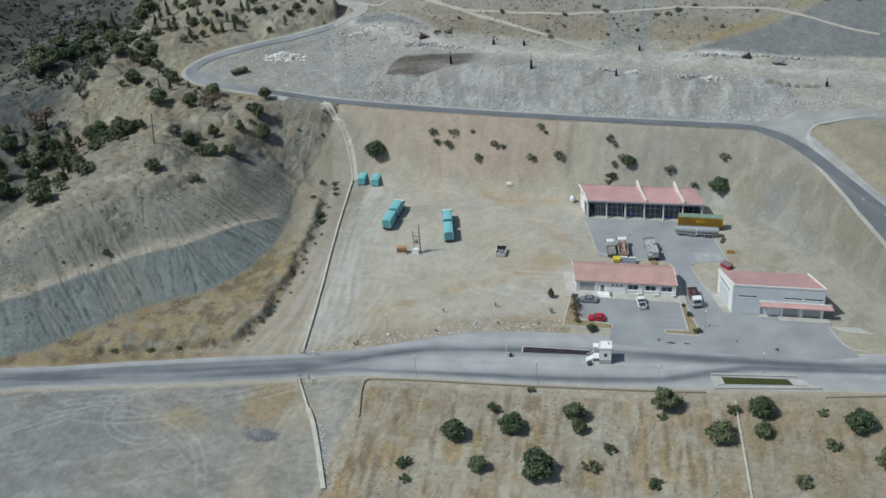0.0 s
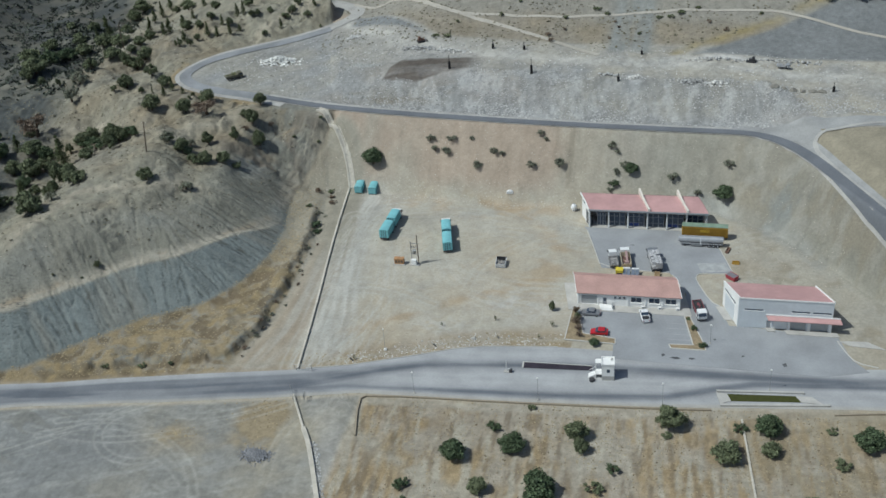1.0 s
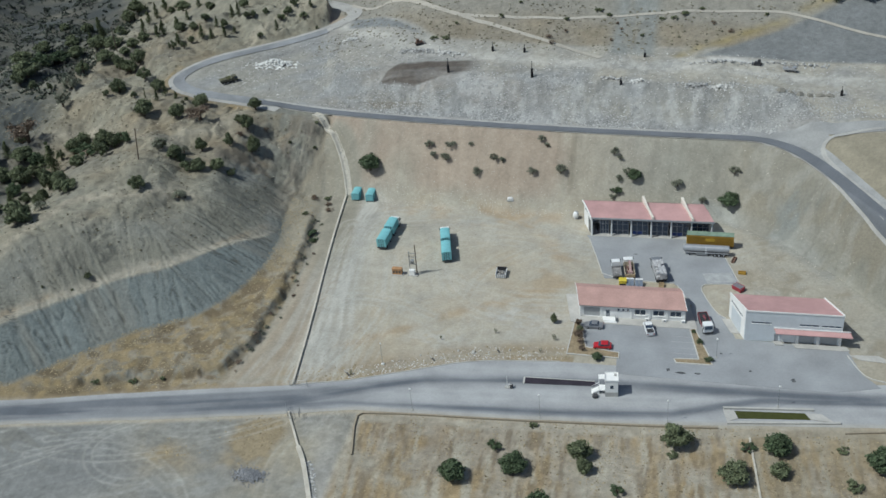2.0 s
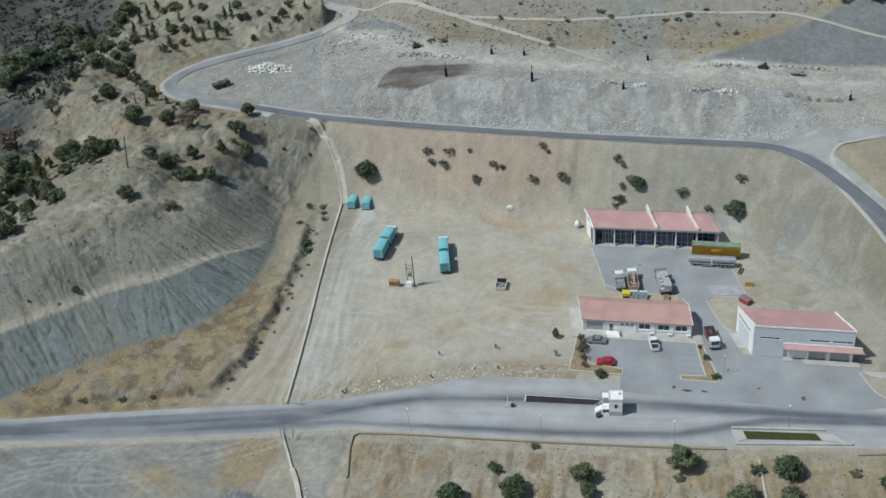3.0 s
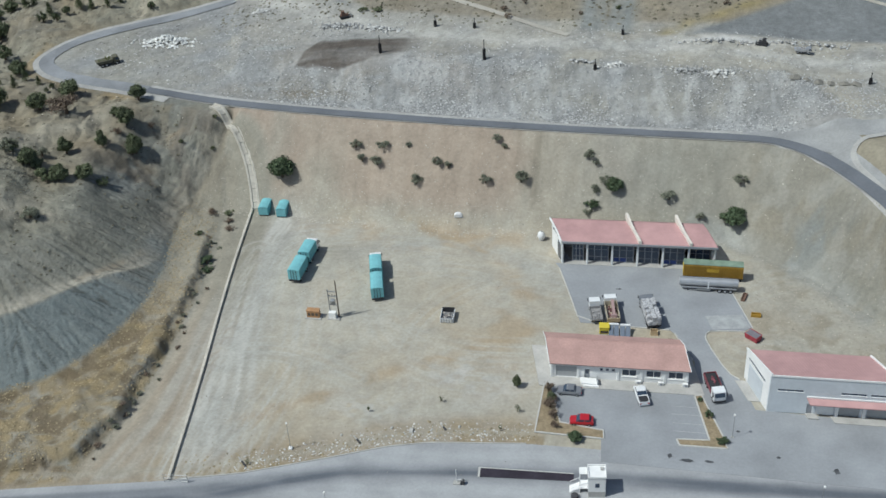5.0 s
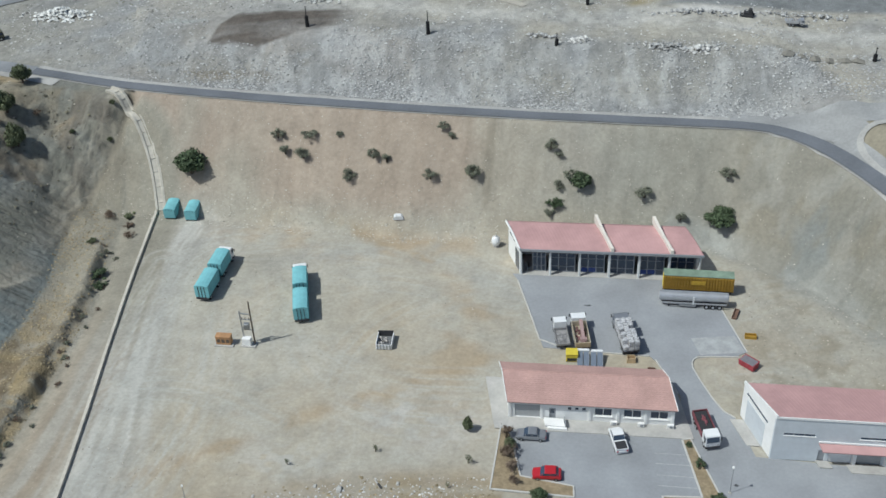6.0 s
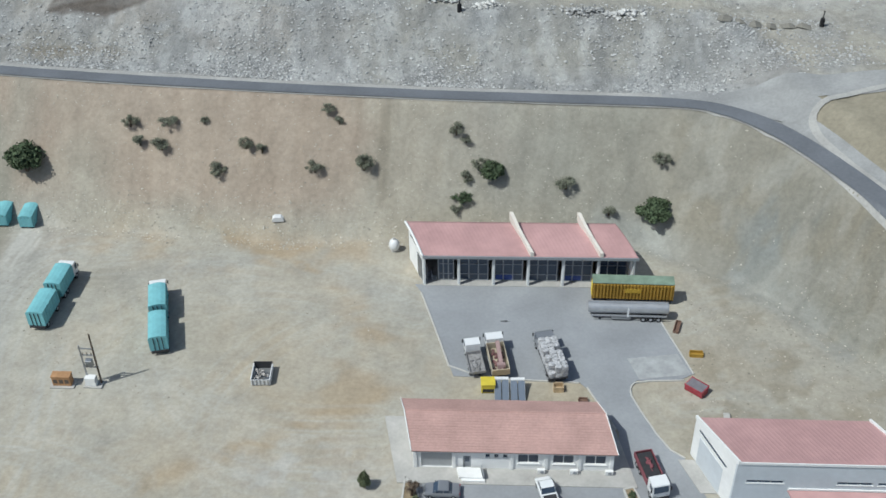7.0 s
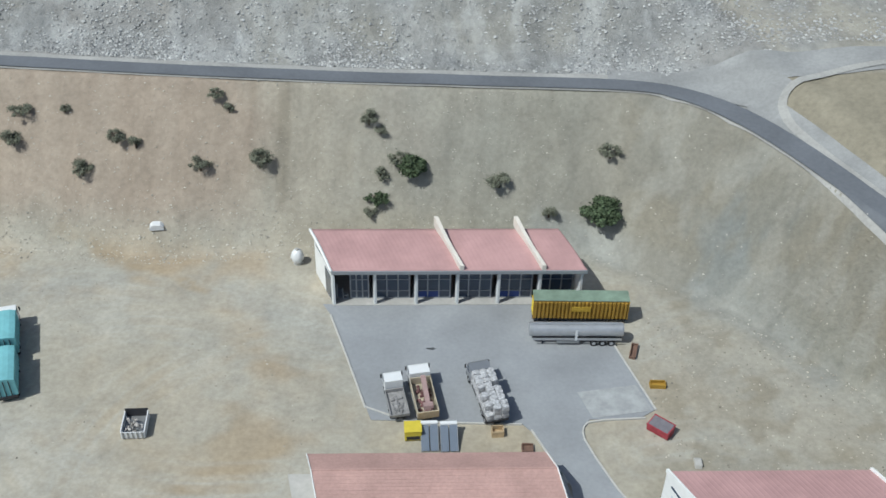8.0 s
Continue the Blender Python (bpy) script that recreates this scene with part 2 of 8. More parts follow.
YARD_RUTS = (((2, -5), (-10, -1), (-24, 3), (-40, 4), (-56, 1)),
        ((0, -9), (-12, -6), (-26, -4), (-38, -9), (-46, -20), (-49, -36)),
        ((1, -4), (-14, -8), (-24, -18), (-28, -32), (-24, -46)),
        ((-2, -38), (-14, -40), (-27, -36), (-36, -26), (-40, -12), (-36, 2)),
        ((-4, -30), (-16, -31), (-28, -27), (-38, -18), (-44, -4)),
        ((-66, -40), (-58, -36), (-46, -36), (-34, -42)),
        ((38, -6), (44, -2), (50, 0), (56, -6)),
        ((37, -24), (46, -22), (54, -28), (60, -38)))


def wheel_marks(X, Y):
    """How strongly twin wheel ruts mark the ground."""
    w = np.zeros(X.shape)
    for i, line in enumerate(GATE_RUTS + LOT_RUTS + YARD_RUTS):
        smooth = line
        for _ in range(2):
            smooth = [smooth[0]] + [(a[0] * (1 - f) + b[0] * f, a[1] * (1 - f) + b[1] * f) for a, b in zip(smooth[:-1], smooth[1:]) for f in (0.25, 0.75)] + [smooth[-1]]
        px, py = [q[0] for q in smooth], [q[1] for q in smooth]
        m = (X > min(px) - 6) & (X < max(px) + 6) & (Y > min(py) - 6) & (Y < max(py) + 6)
        x, y = X[m], Y[m]
        dist = near_line(x, y, smooth)[0]
        for off in (0.0, 2.6) if py[0] > -75 else (0.0,):
            w[m] = np.maximum(w[m], np.exp(-((np.abs(dist - off) - 0.95) / 0.3) ** 2) * np.clip(0.6 + 1.2 * fbm(x, y, 10, 130 + i), 0, 1) * (1.0 if off == 0 else 0.6))
    return w


def soil_colour(X, Y, Z):
    """The soil's colours: pale dust, grey marl, ochre earth and dry grass, with shade painted into the rills."""
    beige = np.array((0.408, 0.383, 0.325))
    marl, grass = np.array((0.215, 0.235, 0.235)), np.array((0.262, 0.212, 0.135))
    ochre, rubble = np.array((0.345, 0.30, 0.225)), np.array((0.285, 0.29, 0.288))
    n1, n2, n3 = blot(X, Y, 30, 101), blot(X, Y, 8, 103), blot(X, Y, 3.5, 105)

    def mix(c, to, w):
        return c * (1 - w[..., None]) + to * w[..., None]

    C = np.ones(X.shape + (3,)) * beige
    C = mix(C, ochre, np.clip(0.15 + 0.9 * n1 + 0.5 * n2, 0, 0.8))
    yf, yr = np.interp(X, FOOT_X, FOOT_Y), np.interp(X, EDGE_X, EDGE_Y)
    over = Y - yr
    # wheel tracks and scraped lanes in the yard
    lanes = np.exp(-(near_line(X, Y, ((-56, -70), (-62, -40), (-66, -8), (-60, 6)))[0] / 5.0) ** 2)
    lanes = np.maximum(lanes, np.exp(-(near_line(X, Y, ((0, -6), (-14, 0), (-30, 3), (-46, -2)))[0] / 3.5) ** 2))
    C = mix(C, np.array((0.35, 0.345, 0.315)), lanes * np.clip(0.75 + 0.5 * n2, 0, 1) * (over < 0))
    C = mix(C, np.array((0.38, 0.365, 0.335)), np.exp(-((X + 12) / 13) ** 2 - ((Y + 40) / 7) ** 2) * np.clip(0.3 + n3 + n2, 0, 1))
    crusts = sstep(0.08, 0.24, blot(X, Y, 11, 117) + 0.25 * n3)
    C = mix(C, np.array((0.325, 0.305, 0.255)), crusts * 0.4)
    C = mix(C, np.array((0.385, 0.375, 0.335)), sstep(0.1, 0.3, blot(X, Y, 11, 119) + 0.2 * n3) * 0.3)
    C = mix(C, np.array((0.37, 0.285, 0.19)), np.exp(-((X + 32) / 30) ** 2 - ((Y - 7.5 - 3 * n1) / 4.5) ** 2) * np.clip(0.5 + 1.6 * n2 + 0.9 * n3, 0, 0.9))
    C = mix(C, np.array((0.36, 0.295, 0.21)), np.exp(-((X + 10) / 13) ** 2 - ((Y + 22) / 17) ** 2) * np.clip(0.2 + 1.5 * n2 + 0.6 * n3, 0, 0.7))
    C = mix(C, np.array((0.37, 0.315, 0.235)), (over < -20) * np.clip(1.3 * blot(X, Y, 14, 123) + 0.6 * n3 - 0.1, 0, 0.3))
    # ochre spoil beside the asphalt, and ochre drag marks over the yard
    yard = (over < -10) * sstep(2, 0, X - 4)
    spoil = np.exp(-((X + 5 + 0.25 * (Y + 14)) / 8) ** 4 - ((Y + 15) / 10) ** 4)
    C = mix(C, np.array((0.335, 0.275, 0.2)), yard * spoil * np.clip(0.45 + 1.4 * n2 + 0.8 * n3, 0, 0.85))
    for line, wide in ((((-54, -57), (-40, -48), (-28, -39.5), (-15, -31), (-3, -24.5)), 1.5), (((-38, 11), (-30.6, 7.6), (-25, 2.7), (-18.9, -1.9), (-12, -3)), 1.1), (((-34, 9), (-24, 5), (-17, 1)), 0.5)):
        off = near_line(X, Y, line)[0] + 1.6 * n3
        C = mix(C, np.array((0.36, 0.292, 0.205)), yard * np.exp(-(off / wide) ** 2) * np.clip(0.65 + 1.5 * n2, 0, 0.8))
    rubbly = np.exp(-((X + 12) / 9) ** 2 - ((Y + 38) / 6) ** 2) + 0.8 * np.exp(-((X + 30) / 9) ** 2 - ((Y + 50) / 4) ** 2)
    C = mix(C, np.array((0.41, 0.40, 0.37)), yard * np.clip(rubbly, 0, 1) * sstep(0.0, 0.25, vnoise(X, Y, 1.3, 141) - 0.45 + 0.4 * n3) * 0.8)
    gate_way = near_line(X, Y, ((-56, -70), (-60, -50), (-65, -28), (-69, -8), (-68, 6)))
    scrape = fbm((gate_way[0] * gate_way[1] + 0.6 * n2) * 2.6, gate_way[2] * 0.16, 3.2, 155, 3)
    broad = np.exp(-((gate_way[0] * gate_way[1] + 1) / 6.5) ** 4) * (Y > -70) * (over < -12)
    C = mix(C, np.array((0.36, 0.355, 0.33)), broad * 0.5)
    C = mix(C, np.array((0.475, 0.465, 0.43)), broad * sstep(0.06, 0.36, scrape) * 0.8)
    C = mix(C, np.array((0.29, 0.28, 0.25)), broad * sstep(0.1, 0.4, -scrape) * 0.5)
    marks = wheel_marks(X, Y)
    verge = sstep(9, 2, near_line(X, Y, tuple(zip(FAR_XS, FAR_YS)))[0])
    C = mix(C, np.array((0.30, 0.25, 0.19)), verge * np.clip(0.75 + 0.5 * n2, 0, 0.9) * (X < 3))
    C = mix(C, grass, verge * np.clip(0.2 + 1.2 * n2 + 0.7 * n3, 0, 0.9) * (X < 3))
    # bank
    C = mix(C, np.array((0.345, 0.312, 0.256)), sstep(1, 8, Y - yf) * 0.85)
    drip = fbm(X * 2.2 + 0.4 * n2, Y * 0.25, 4, 125, 3)
    C = mix(C, np.array((0.245, 0.215, 0.17)), sstep(1, 6, Y - yf) * np.clip(1.2 * drip + 0.7 * n2, 0, 0.7))
    C = mix(C, np.array((0.40, 0.37, 0.31)), sstep(1, 6, Y - yf) * (over < 0) * sstep(0.12, 0.4, fbm(X * 2.6 + 0.5 * n2, Y * 0.3, 4, 143, 3)) * 0.5)
    C = mix(C, ochre, np.exp(-((Y - yf) / 4.0) ** 2) * np.clip(0.35 + n1, 0, 0.8) * (X < 10))
    C = mix(C, np.array((0.31, 0.31, 0.285)), sstep(1, 6, Y - yf) * np.clip(1.4 * n1 + 0.5 * n2, 0, 0.7))
    C = mix(C, np.array((0.345, 0.28, 0.225)), sstep(1, 6, Y - yf) * np.clip(-1.6 * n1 + 0.6 * n2 + 0.1, 0, 0.75))
    C = mix(C, np.array((0.274, 0.270, 0.232)), sstep(-14, 34, X) * sstep(-6, 3, Y - yf) * (over < 2) * 0.8)
    lane = near_line(X, Y, ((27, 12.5), (32.4, 11.8), (37, 9.7), (42, 6.6), (48, 1.9), (54, -3.3), (60, -12)))[0]
    C = mix(C, np.array((0.33, 0.335, 0.315)), np.exp(-(lane / 2.2) ** 4) * np.clip(0.7 + 0.6 * n2, 0, 0.9))
    C = mix(C, marl * 1.1, np.exp(-((X - 53) / 7) ** 2 - ((Y - 6) / 5) ** 2) * 0.8)
    # landfill
    dl, sl, _ = near_line(X, Y, LOOP)
    filled = np.where(X < -90.5, sstep(-1, 2, -dl * sl), sstep(3, 5, over))
    filled = filled * (1 - sstep(55, 59, X) * sstep(1, -1, Y - 25.5 + 0.1 * (X - 60)))
    C = mix(C, np.array((0.27, 0.245, 0.19)), sstep(55, 59, X) * sstep(0, 3, over) * (1 - filled))
    C = mix(C, rubble, filled * (1 - 0.35 * np.clip(n2 + 0.3, 0, 1)))
    C = mix(C, np.array((0.37, 0.375, 0.375)), filled * sstep(13, 7, over) * sstep(-80, -60, X) * np.clip(0.6 + 0.8 * n2, 0, 0.9))
    C = mix(C, np.array((0.285, 0.275, 0.24)), filled * np.clip(1.1 * n1 + 0.7 * n2 + 0.1, 0, 0.75))
    C = mix(C, np.array((0.335, 0.325, 0.295)), filled * sstep(23, 29, over + 3 * n2) * sstep(-95, -75, X) * np.clip(0.6 + 0.8 * n1, 0, 0.9))
    C = mix(C, np.array((0.25, 0.23, 0.185)), filled * np.exp(-((X + 68) / 20) ** 2 - ((over - 9) / 4) ** 2) * np.clip(0.5 + n2, 0, 0.9))
    heap = filled * sstep(27, 20, over) * sstep(-88, -64, X)
    comb = fbm(X * 1.3 + 0.3 * Y, Y * 0.35, 3.2, 145, 3)
    C = mix(C, np.array((0.185, 0.185, 0.178)), heap * np.clip(1.2 * comb + 0.8 * n3, 0, 0.42))
    C = mix(C, np.array((0.42, 0.425, 0.42)), heap * np.clip(-1.3 * comb + 0.8 * n3, 0, 0.4))
    flat = filled * sstep(21, 27, over + 2 * n2) * sstep(-60, -20, X)
    C = mix(C, np.array((0.36, 0.34, 0.29)), flat * np.clip(0.55 + 0.9 * n2, 0, 0.8))
    lane2 = near_line(X, Y, ((-100, 92), (-92.9, 83.5), (-71, 67.8), (-54, 64.2), (-35, 61.2), (-16, 59.5), (2, 59), (19, 58.5), (37, 56.5), (53, 54.7), (90, 52)))[0]
    C = mix(C, np.array((0.445, 0.435, 0.405)), filled * np.exp(-((lane2 + 1.2 * n2) / 3.0) ** 2) * np.clip(0.75 + 0.6 * n3, 0, 0.9))
    brush = near_line(X, Y, ((-82, 39), (-70, 37.5), (-58, 38.5), (-50, 42)))[0]
    C = mix(C, np.array((0.21, 0.19, 0.155)), filled * np.exp(-(brush / 2.6) ** 2) * np.clip(0.3 + 2.2 * fbm(X * 0.4, Y * 1.6, 4, 147, 3), 0, 0.85))
    chalk = near_line(X, Y, ((-84, 53), (-76, 51.6), (-71, 49)))[0]
    C = mix(C, np.array((0.38, 0.41, 0.40)), filled * np.exp(-(chalk / 2.2) ** 2) * np.clip(0.3 + 2.4 * fbm(X * 0.3, Y * 1.4, 4, 149, 3), 0, 0.85))
    u, v = X + 58, Y - 52.0
    streaks = fbm(u * 0.35 + 0.4 * v, v * 2.4 - 0.5 * u, 5, 111, 3)
    burnt = sstep(-13.0, -12.2, u - 0.3 * v + 0.5 * n3) * sstep(17, 9, u) * sstep(0, 1.0, v + 7.5 - 0.42 * np.maximum(u + 3, 0) + n3) * sstep(0, 1.0, 6.0 - v + 0.12 * u + 0.4 * n3)
    C = mix(C, np.array((0.115, 0.10, 0.088)), burnt * np.clip(0.88 + 0.6 * streaks, 0, 1))
    tail = np.exp(-((X + 38) / 10) ** 2 - ((Y - 52.5) / 2.4) ** 2) + 0.7 * np.exp(-((X + 78) / 7) ** 2 - ((Y - 50) / 3.0) ** 2)
    C = mix(C, np.array((0.21, 0.20, 0.18)), tail * np.clip(0.6 + 1.4 * streaks, 0, 0.9))
    # hills behind
    brown = sstep(65, 72, Y - 0.05 * X + 3 * n1) * sstep(0, 3, Y - 70 + 0.72 * np.minimum(X + 60, 0))
    C = mix(C, np.array((0.235, 0.205, 0.155)), brown * np.clip(0.85 + 0.3 * n2, 0, 1))
    C = mix(C, np.array((0.27, 0.265, 0.24)), brown * sstep(80, 90, Y + 6 * n1) * 0.7)
    C = mix(C, np.array((0.185, 0.195, 0.20)), sstep(0, 2.5, Y - 65) * sstep(14, 20, X) * sstep(0, 3, 0.72 * (X - 20) + 66 - Y) * 0.95)
    edge = 70 - 0.78 * (X + 60)
    C = mix(C, np.array((0.20, 0.21, 0.215)), sstep(-99, -96, X) * sstep(-57, -62, X) * sstep(0, 2, edge - Y) * sstep(0, 2, Y - edge - 0.27 * (X + 57)))
    C = mix(C, np.array((0.225, 0.225, 0.22)), np.exp(-((X + 116) / 9) ** 2 - ((Y - 72 - 0.7 * (X + 116)) / 3) ** 2) * filled * 0.85)
    gullies = fbm(X * 1.6, Y * 0.2, 4, 137, 2)
    C = mix(C, np.array((0.235, 0.245, 0.235)), sstep(64, 68, Y) * sstep(-8, -2, X) * sstep(12, 7, X) * np.clip(0.8 + 0.6 * gullies, 0, 1))
    C = mix(C, np.array((0.27, 0.225, 0.12)), sstep(64, 67, Y) * np.exp(-((0.72 * (X - 20) + 69 - Y) / 2.6) ** 2) * sstep(12, 18, X) * np.clip(0.7 + n2, 0, 0.9))
    C = mix(C, np.array((0.52, 0.515, 0.50)), np.exp(-((X - 32) / 12) ** 2 - ((Y - 63.4) / 2.4) ** 2) * np.clip(0.8 + n3, 0, 1))
    # hill beside the yard
    d, cut_w, run = hill_place(X, Y)
    wild = 1 - filled
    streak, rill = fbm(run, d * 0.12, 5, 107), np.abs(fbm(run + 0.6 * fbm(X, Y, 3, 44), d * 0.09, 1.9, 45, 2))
    C = mix(C, np.array((0.30, 0.285, 0.24)), sstep(-20, -14, d) * sstep(-10, -14, d) * wild * (Y > -80) * 0.6)
    dc, sc, _ = near_line(X, Y, CANAL)
    side = dc * sc
    low = (over < 0) * (d < 0.5) * sstep(-0.5, 2, Y - np.interp(X, FAR_XS, FAR_YS))
    C = mix(C, np.array((0.29, 0.245, 0.19)), low * sstep(-12, -9, side) * sstep(0.5, -0.5, side) * np.clip(0.75 + 0.6 * n2, 0, 1))
    drawn = fbm(side * 1.6, near_line(X, Y, CANAL)[2] * 0.14, 3.0, 157, 3)
    C = mix(C, np.array((0.375, 0.355, 0.31)), low * sstep(-12, -9, side) * sstep(0.5, -0.5, side) * np.clip(0.25 + 1.6 * drawn, 0, 0.8))
    bare = sstep(-36, -12, Y)
    C = mix(C, np.array((0.27, 0.255, 0.21)), low * bare * sstep(-12, -9, side) * 0.85)
    low = low * (1 - 0.85 * bare)
    C = mix(C, grass * 0.82, low * sstep(0.5, 2, side) * np.clip(0.75 + 0.8 * n2 + 0.6 * n3, 0, 1))
    toff = Y - np.interp(X, FAR_XS, FAR_YS)
    rim = np.maximum(np.exp(-((side - 3.2) / 1.6) ** 2) * (toff > 4), np.exp(-((toff - 6.0) / 1.6) ** 2) * (side > 2))
    C = mix(C, np.array((0.285, 0.28, 0.245)), low * rim * np.clip(0.6 + 1.2 * n3, 0, 0.95))
    C = mix(C, np.array((0.29, 0.275, 0.235)), low * sstep(2, 4, side) * sstep(0.1, 0.4, blot(X, Y, 7, 135) + 0.4 * n3) * 0.5)
    C = mix(C, np.array((0.335, 0.305, 0.25)), low * np.exp(-((side + 0.6) / 1.0) ** 2) * 0.8)
    C = mix(C, np.array((0.33, 0.305, 0.25)), low * np.exp(-((toff - 2.8) / 0.9) ** 2) * (X > -100) * 0.7)
    clump = fbm(X, Y, 2.6, 129, 2) + 0.4 * n2
    C = mix(C, np.array((0.165, 0.13, 0.085)), low * sstep(0.5, 2, side) * sstep(0.0, 0.4, clump) * 0.8)
    C = C * (1 - 0.2 * low * sstep(-84, -108, X))[..., None]
    C = mix(C, np.array((0.29, 0.225, 0.125)), low * sstep(0.5, 2, side) * sstep(0.0, 0.4, -clump) * 0.7)
    C = mix(C, np.array((0.19, 0.215, 0.213)), sstep(-1.5, 0.6, d) * wild * sstep(4, -8, Y))
    C = mix(C, np.array((0.235, 0.212, 0.168)), sstep(-1.5, 0.6, d) * wild * sstep(-8, 4, Y))
    C = mix(C, np.array((0.24, 0.235, 0.205)), sstep(-0.5, 1.0, d) * wild * np.clip(streak * 1.5, 0, 0.6))
    C = mix(C, np.array((0.33, 0.31, 0.26)), sstep(-1.0, 0.3, d - cut_w) * wild * (0.35 + 0.65 * sstep(-10, -18, Y)))
    C = mix(C, np.array((0.28, 0.22, 0.15)), np.exp(-((d - cut_w - 3.0) / 1.3) ** 2) * wild * np.clip(0.2 + n2 + n3, 0, 0.8) * sstep(-8, -16, Y))
    C = mix(C, np.array((0.225, 0.22, 0.185)), sstep(2.2, 4.6, d - cut_w) * wild * np.clip(0.9 + 0.4 * streak, 0, 1))
    C = mix(C, np.array((0.185, 0.20, 0.20)), np.exp(-((d - cut_w - 12) / 6) ** 2) * wild * np.clip(0.2 + 1.6 * n1, 0, 0.85))
    # crease shade painted in: carved rill beds go dark, the ribs between paler
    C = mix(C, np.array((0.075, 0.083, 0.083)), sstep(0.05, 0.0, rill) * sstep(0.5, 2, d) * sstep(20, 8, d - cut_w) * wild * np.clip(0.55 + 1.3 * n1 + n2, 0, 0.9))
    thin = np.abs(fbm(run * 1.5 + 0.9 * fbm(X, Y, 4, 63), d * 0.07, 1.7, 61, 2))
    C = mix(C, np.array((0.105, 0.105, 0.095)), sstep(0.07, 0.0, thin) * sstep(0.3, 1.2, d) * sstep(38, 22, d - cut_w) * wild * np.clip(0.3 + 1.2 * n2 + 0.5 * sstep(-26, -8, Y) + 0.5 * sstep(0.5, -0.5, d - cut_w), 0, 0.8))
    C = mix(C, np.array((0.33, 0.335, 0.31)), sstep(0.25, 0.42, thin) * sstep(0.3, 1.2, d) * sstep(30, 12, d - cut_w) * wild * 0.14)
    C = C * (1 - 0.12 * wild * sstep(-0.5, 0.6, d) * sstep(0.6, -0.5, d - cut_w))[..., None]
    # rough land beyond it
    rough = sstep(13, 22, d - cut_w) * wild
    dusty, earth, stony = np.array((0.245, 0.235, 0.19)), np.array((0.225, 0.19, 0.135)), np.array((0.175, 0.17, 0.15))
    C = mix(C, dusty, rough)
    C = mix(C, earth, rough * np.clip(0.25 + 1.0 * n1 + 0.7 * n2, 0, 0.85))
    C = mix(C, stony, rough * np.clip(0.9 * fbm(X, Y, 17, 113) + 0.5 * n3, 0, 0.8))
    C = mix(C, np.array((0.15, 0.135, 0.115)), sstep(-2, 8, Y) * sstep(31, 27, Y) * sstep(0, 4, d) * sstep(30, 20, d) * wild * sstep(0.05, 0.3, fbm(X, Y, 5, 133) + 0.4 * n3) * 0.7)
    C = mix(C, np.array((0.225, 0.185, 0.13)), sstep(4, 12, Y) * sstep(36, 28, Y) * sstep(6, 12, d) * sstep(34, 24, d) * wild * np.clip(0.45 + n2 + 0.6 * n3, 0, 0.85))
    path = np.full(X.shape, 1e9)
    for line in (((-146.1, -53.5), (-142.4, -43.6), (-138.6, -29.5), (-128.0, -26.4), (-119.3, -23.3), (-113.6, -18.4), (-108.3, -17.6)), ((-127.5, 2.7), (-123.7, 10.8), (-116.8, 15.7), (-112.4, 23.1), (-110.5, 33.7)), ((-190.8, 14.2), (-178.1, 19.2), (-163.9, 23.4), (-135.2, 4.5)), ((-131, 78), (-130, 86), (-124, 95), (-116, 104))):
        path = np.minimum(path, near_line(X, Y, line)[0] + 0.8 * n3)
    C = mix(C, np.array((0.34, 0.31, 0.25)), np.exp(-(path / 1.7) ** 2) * wild * np.clip(0.85 + 0.4 * n3, 0, 0.95))
    C = mix(C, np.array((0.29, 0.27, 0.215)), np.exp(-(path / 5.0) ** 2) * wild * np.clip(0.35 + 0.9 * n2, 0, 0.6))
    C = mix(C, np.array((0.30, 0.235, 0.14)), np.exp(-((dl - 5.5) / 2.2) ** 2) * wild * (X > -150) * (X < -100) * (Y < 60) * np.clip(0.5 + 1.2 * n2, 0, 0.9))
    # far west slope mixed to a nearly black grey
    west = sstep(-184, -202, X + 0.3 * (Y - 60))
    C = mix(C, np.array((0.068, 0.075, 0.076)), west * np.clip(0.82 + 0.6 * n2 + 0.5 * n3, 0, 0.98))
    # ground before the road
    front = sstep(-0.3, -2.0, Y - np.interp(X, NEAR_XS, NEAR_YS))
    C = mix(C, np.array((0.252, 0.25, 0.232)), front * sstep(-41, -43, X))
    C = mix(C, np.array((0.235, 0.215, 0.17)), front * sstep(-41, -43, X) * np.clip(1.5 * n2 + 0.8 * n3, 0, 0.5))
    C = mix(C, np.array((0.20, 0.207, 0.207)), front * sstep(-82, -108, X + 8 * n1) * 0.75)
    C = mix(C, np.array((0.31, 0.31, 0.29)), front * sstep(-41, -43, X) * sstep(0.05, 0.35, fbm((X + 0.5 * Y) * 0.4, (Y - 0.5 * X) * 2.2, 4, 151, 3)) * 0.6)
    C = mix(C, np.array((0.175, 0.17, 0.15)), front * sstep(-41, -43, X) * sstep(0.12, 0.4, fbm((X - 0.4 * Y) * 0.5, (Y + 0.4 * X) * 1.8, 4, 159, 3)) * 0.5)
    drive = near_line(X, Y, ((-50, -80), (-47.5, -88), (-44, -98), (-37, -116)))[0]
    C = mix(C, np.array((0.37, 0.36, 0.335)), front * np.exp(-(drive / 3.2) ** 4) * np.clip(0.75 + 0.7 * n2, 0, 0.95))
    C = mix(C, np.array((0.20, 0.205, 0.205)), front * sstep(-41, -43, X) * np.clip(1.2 * np.exp(-((X + 97) / 12) ** 2 - ((Y + 103) / 7) ** 2) + 1.1 * n1 + 0.3 * n2, 0, 0.75))
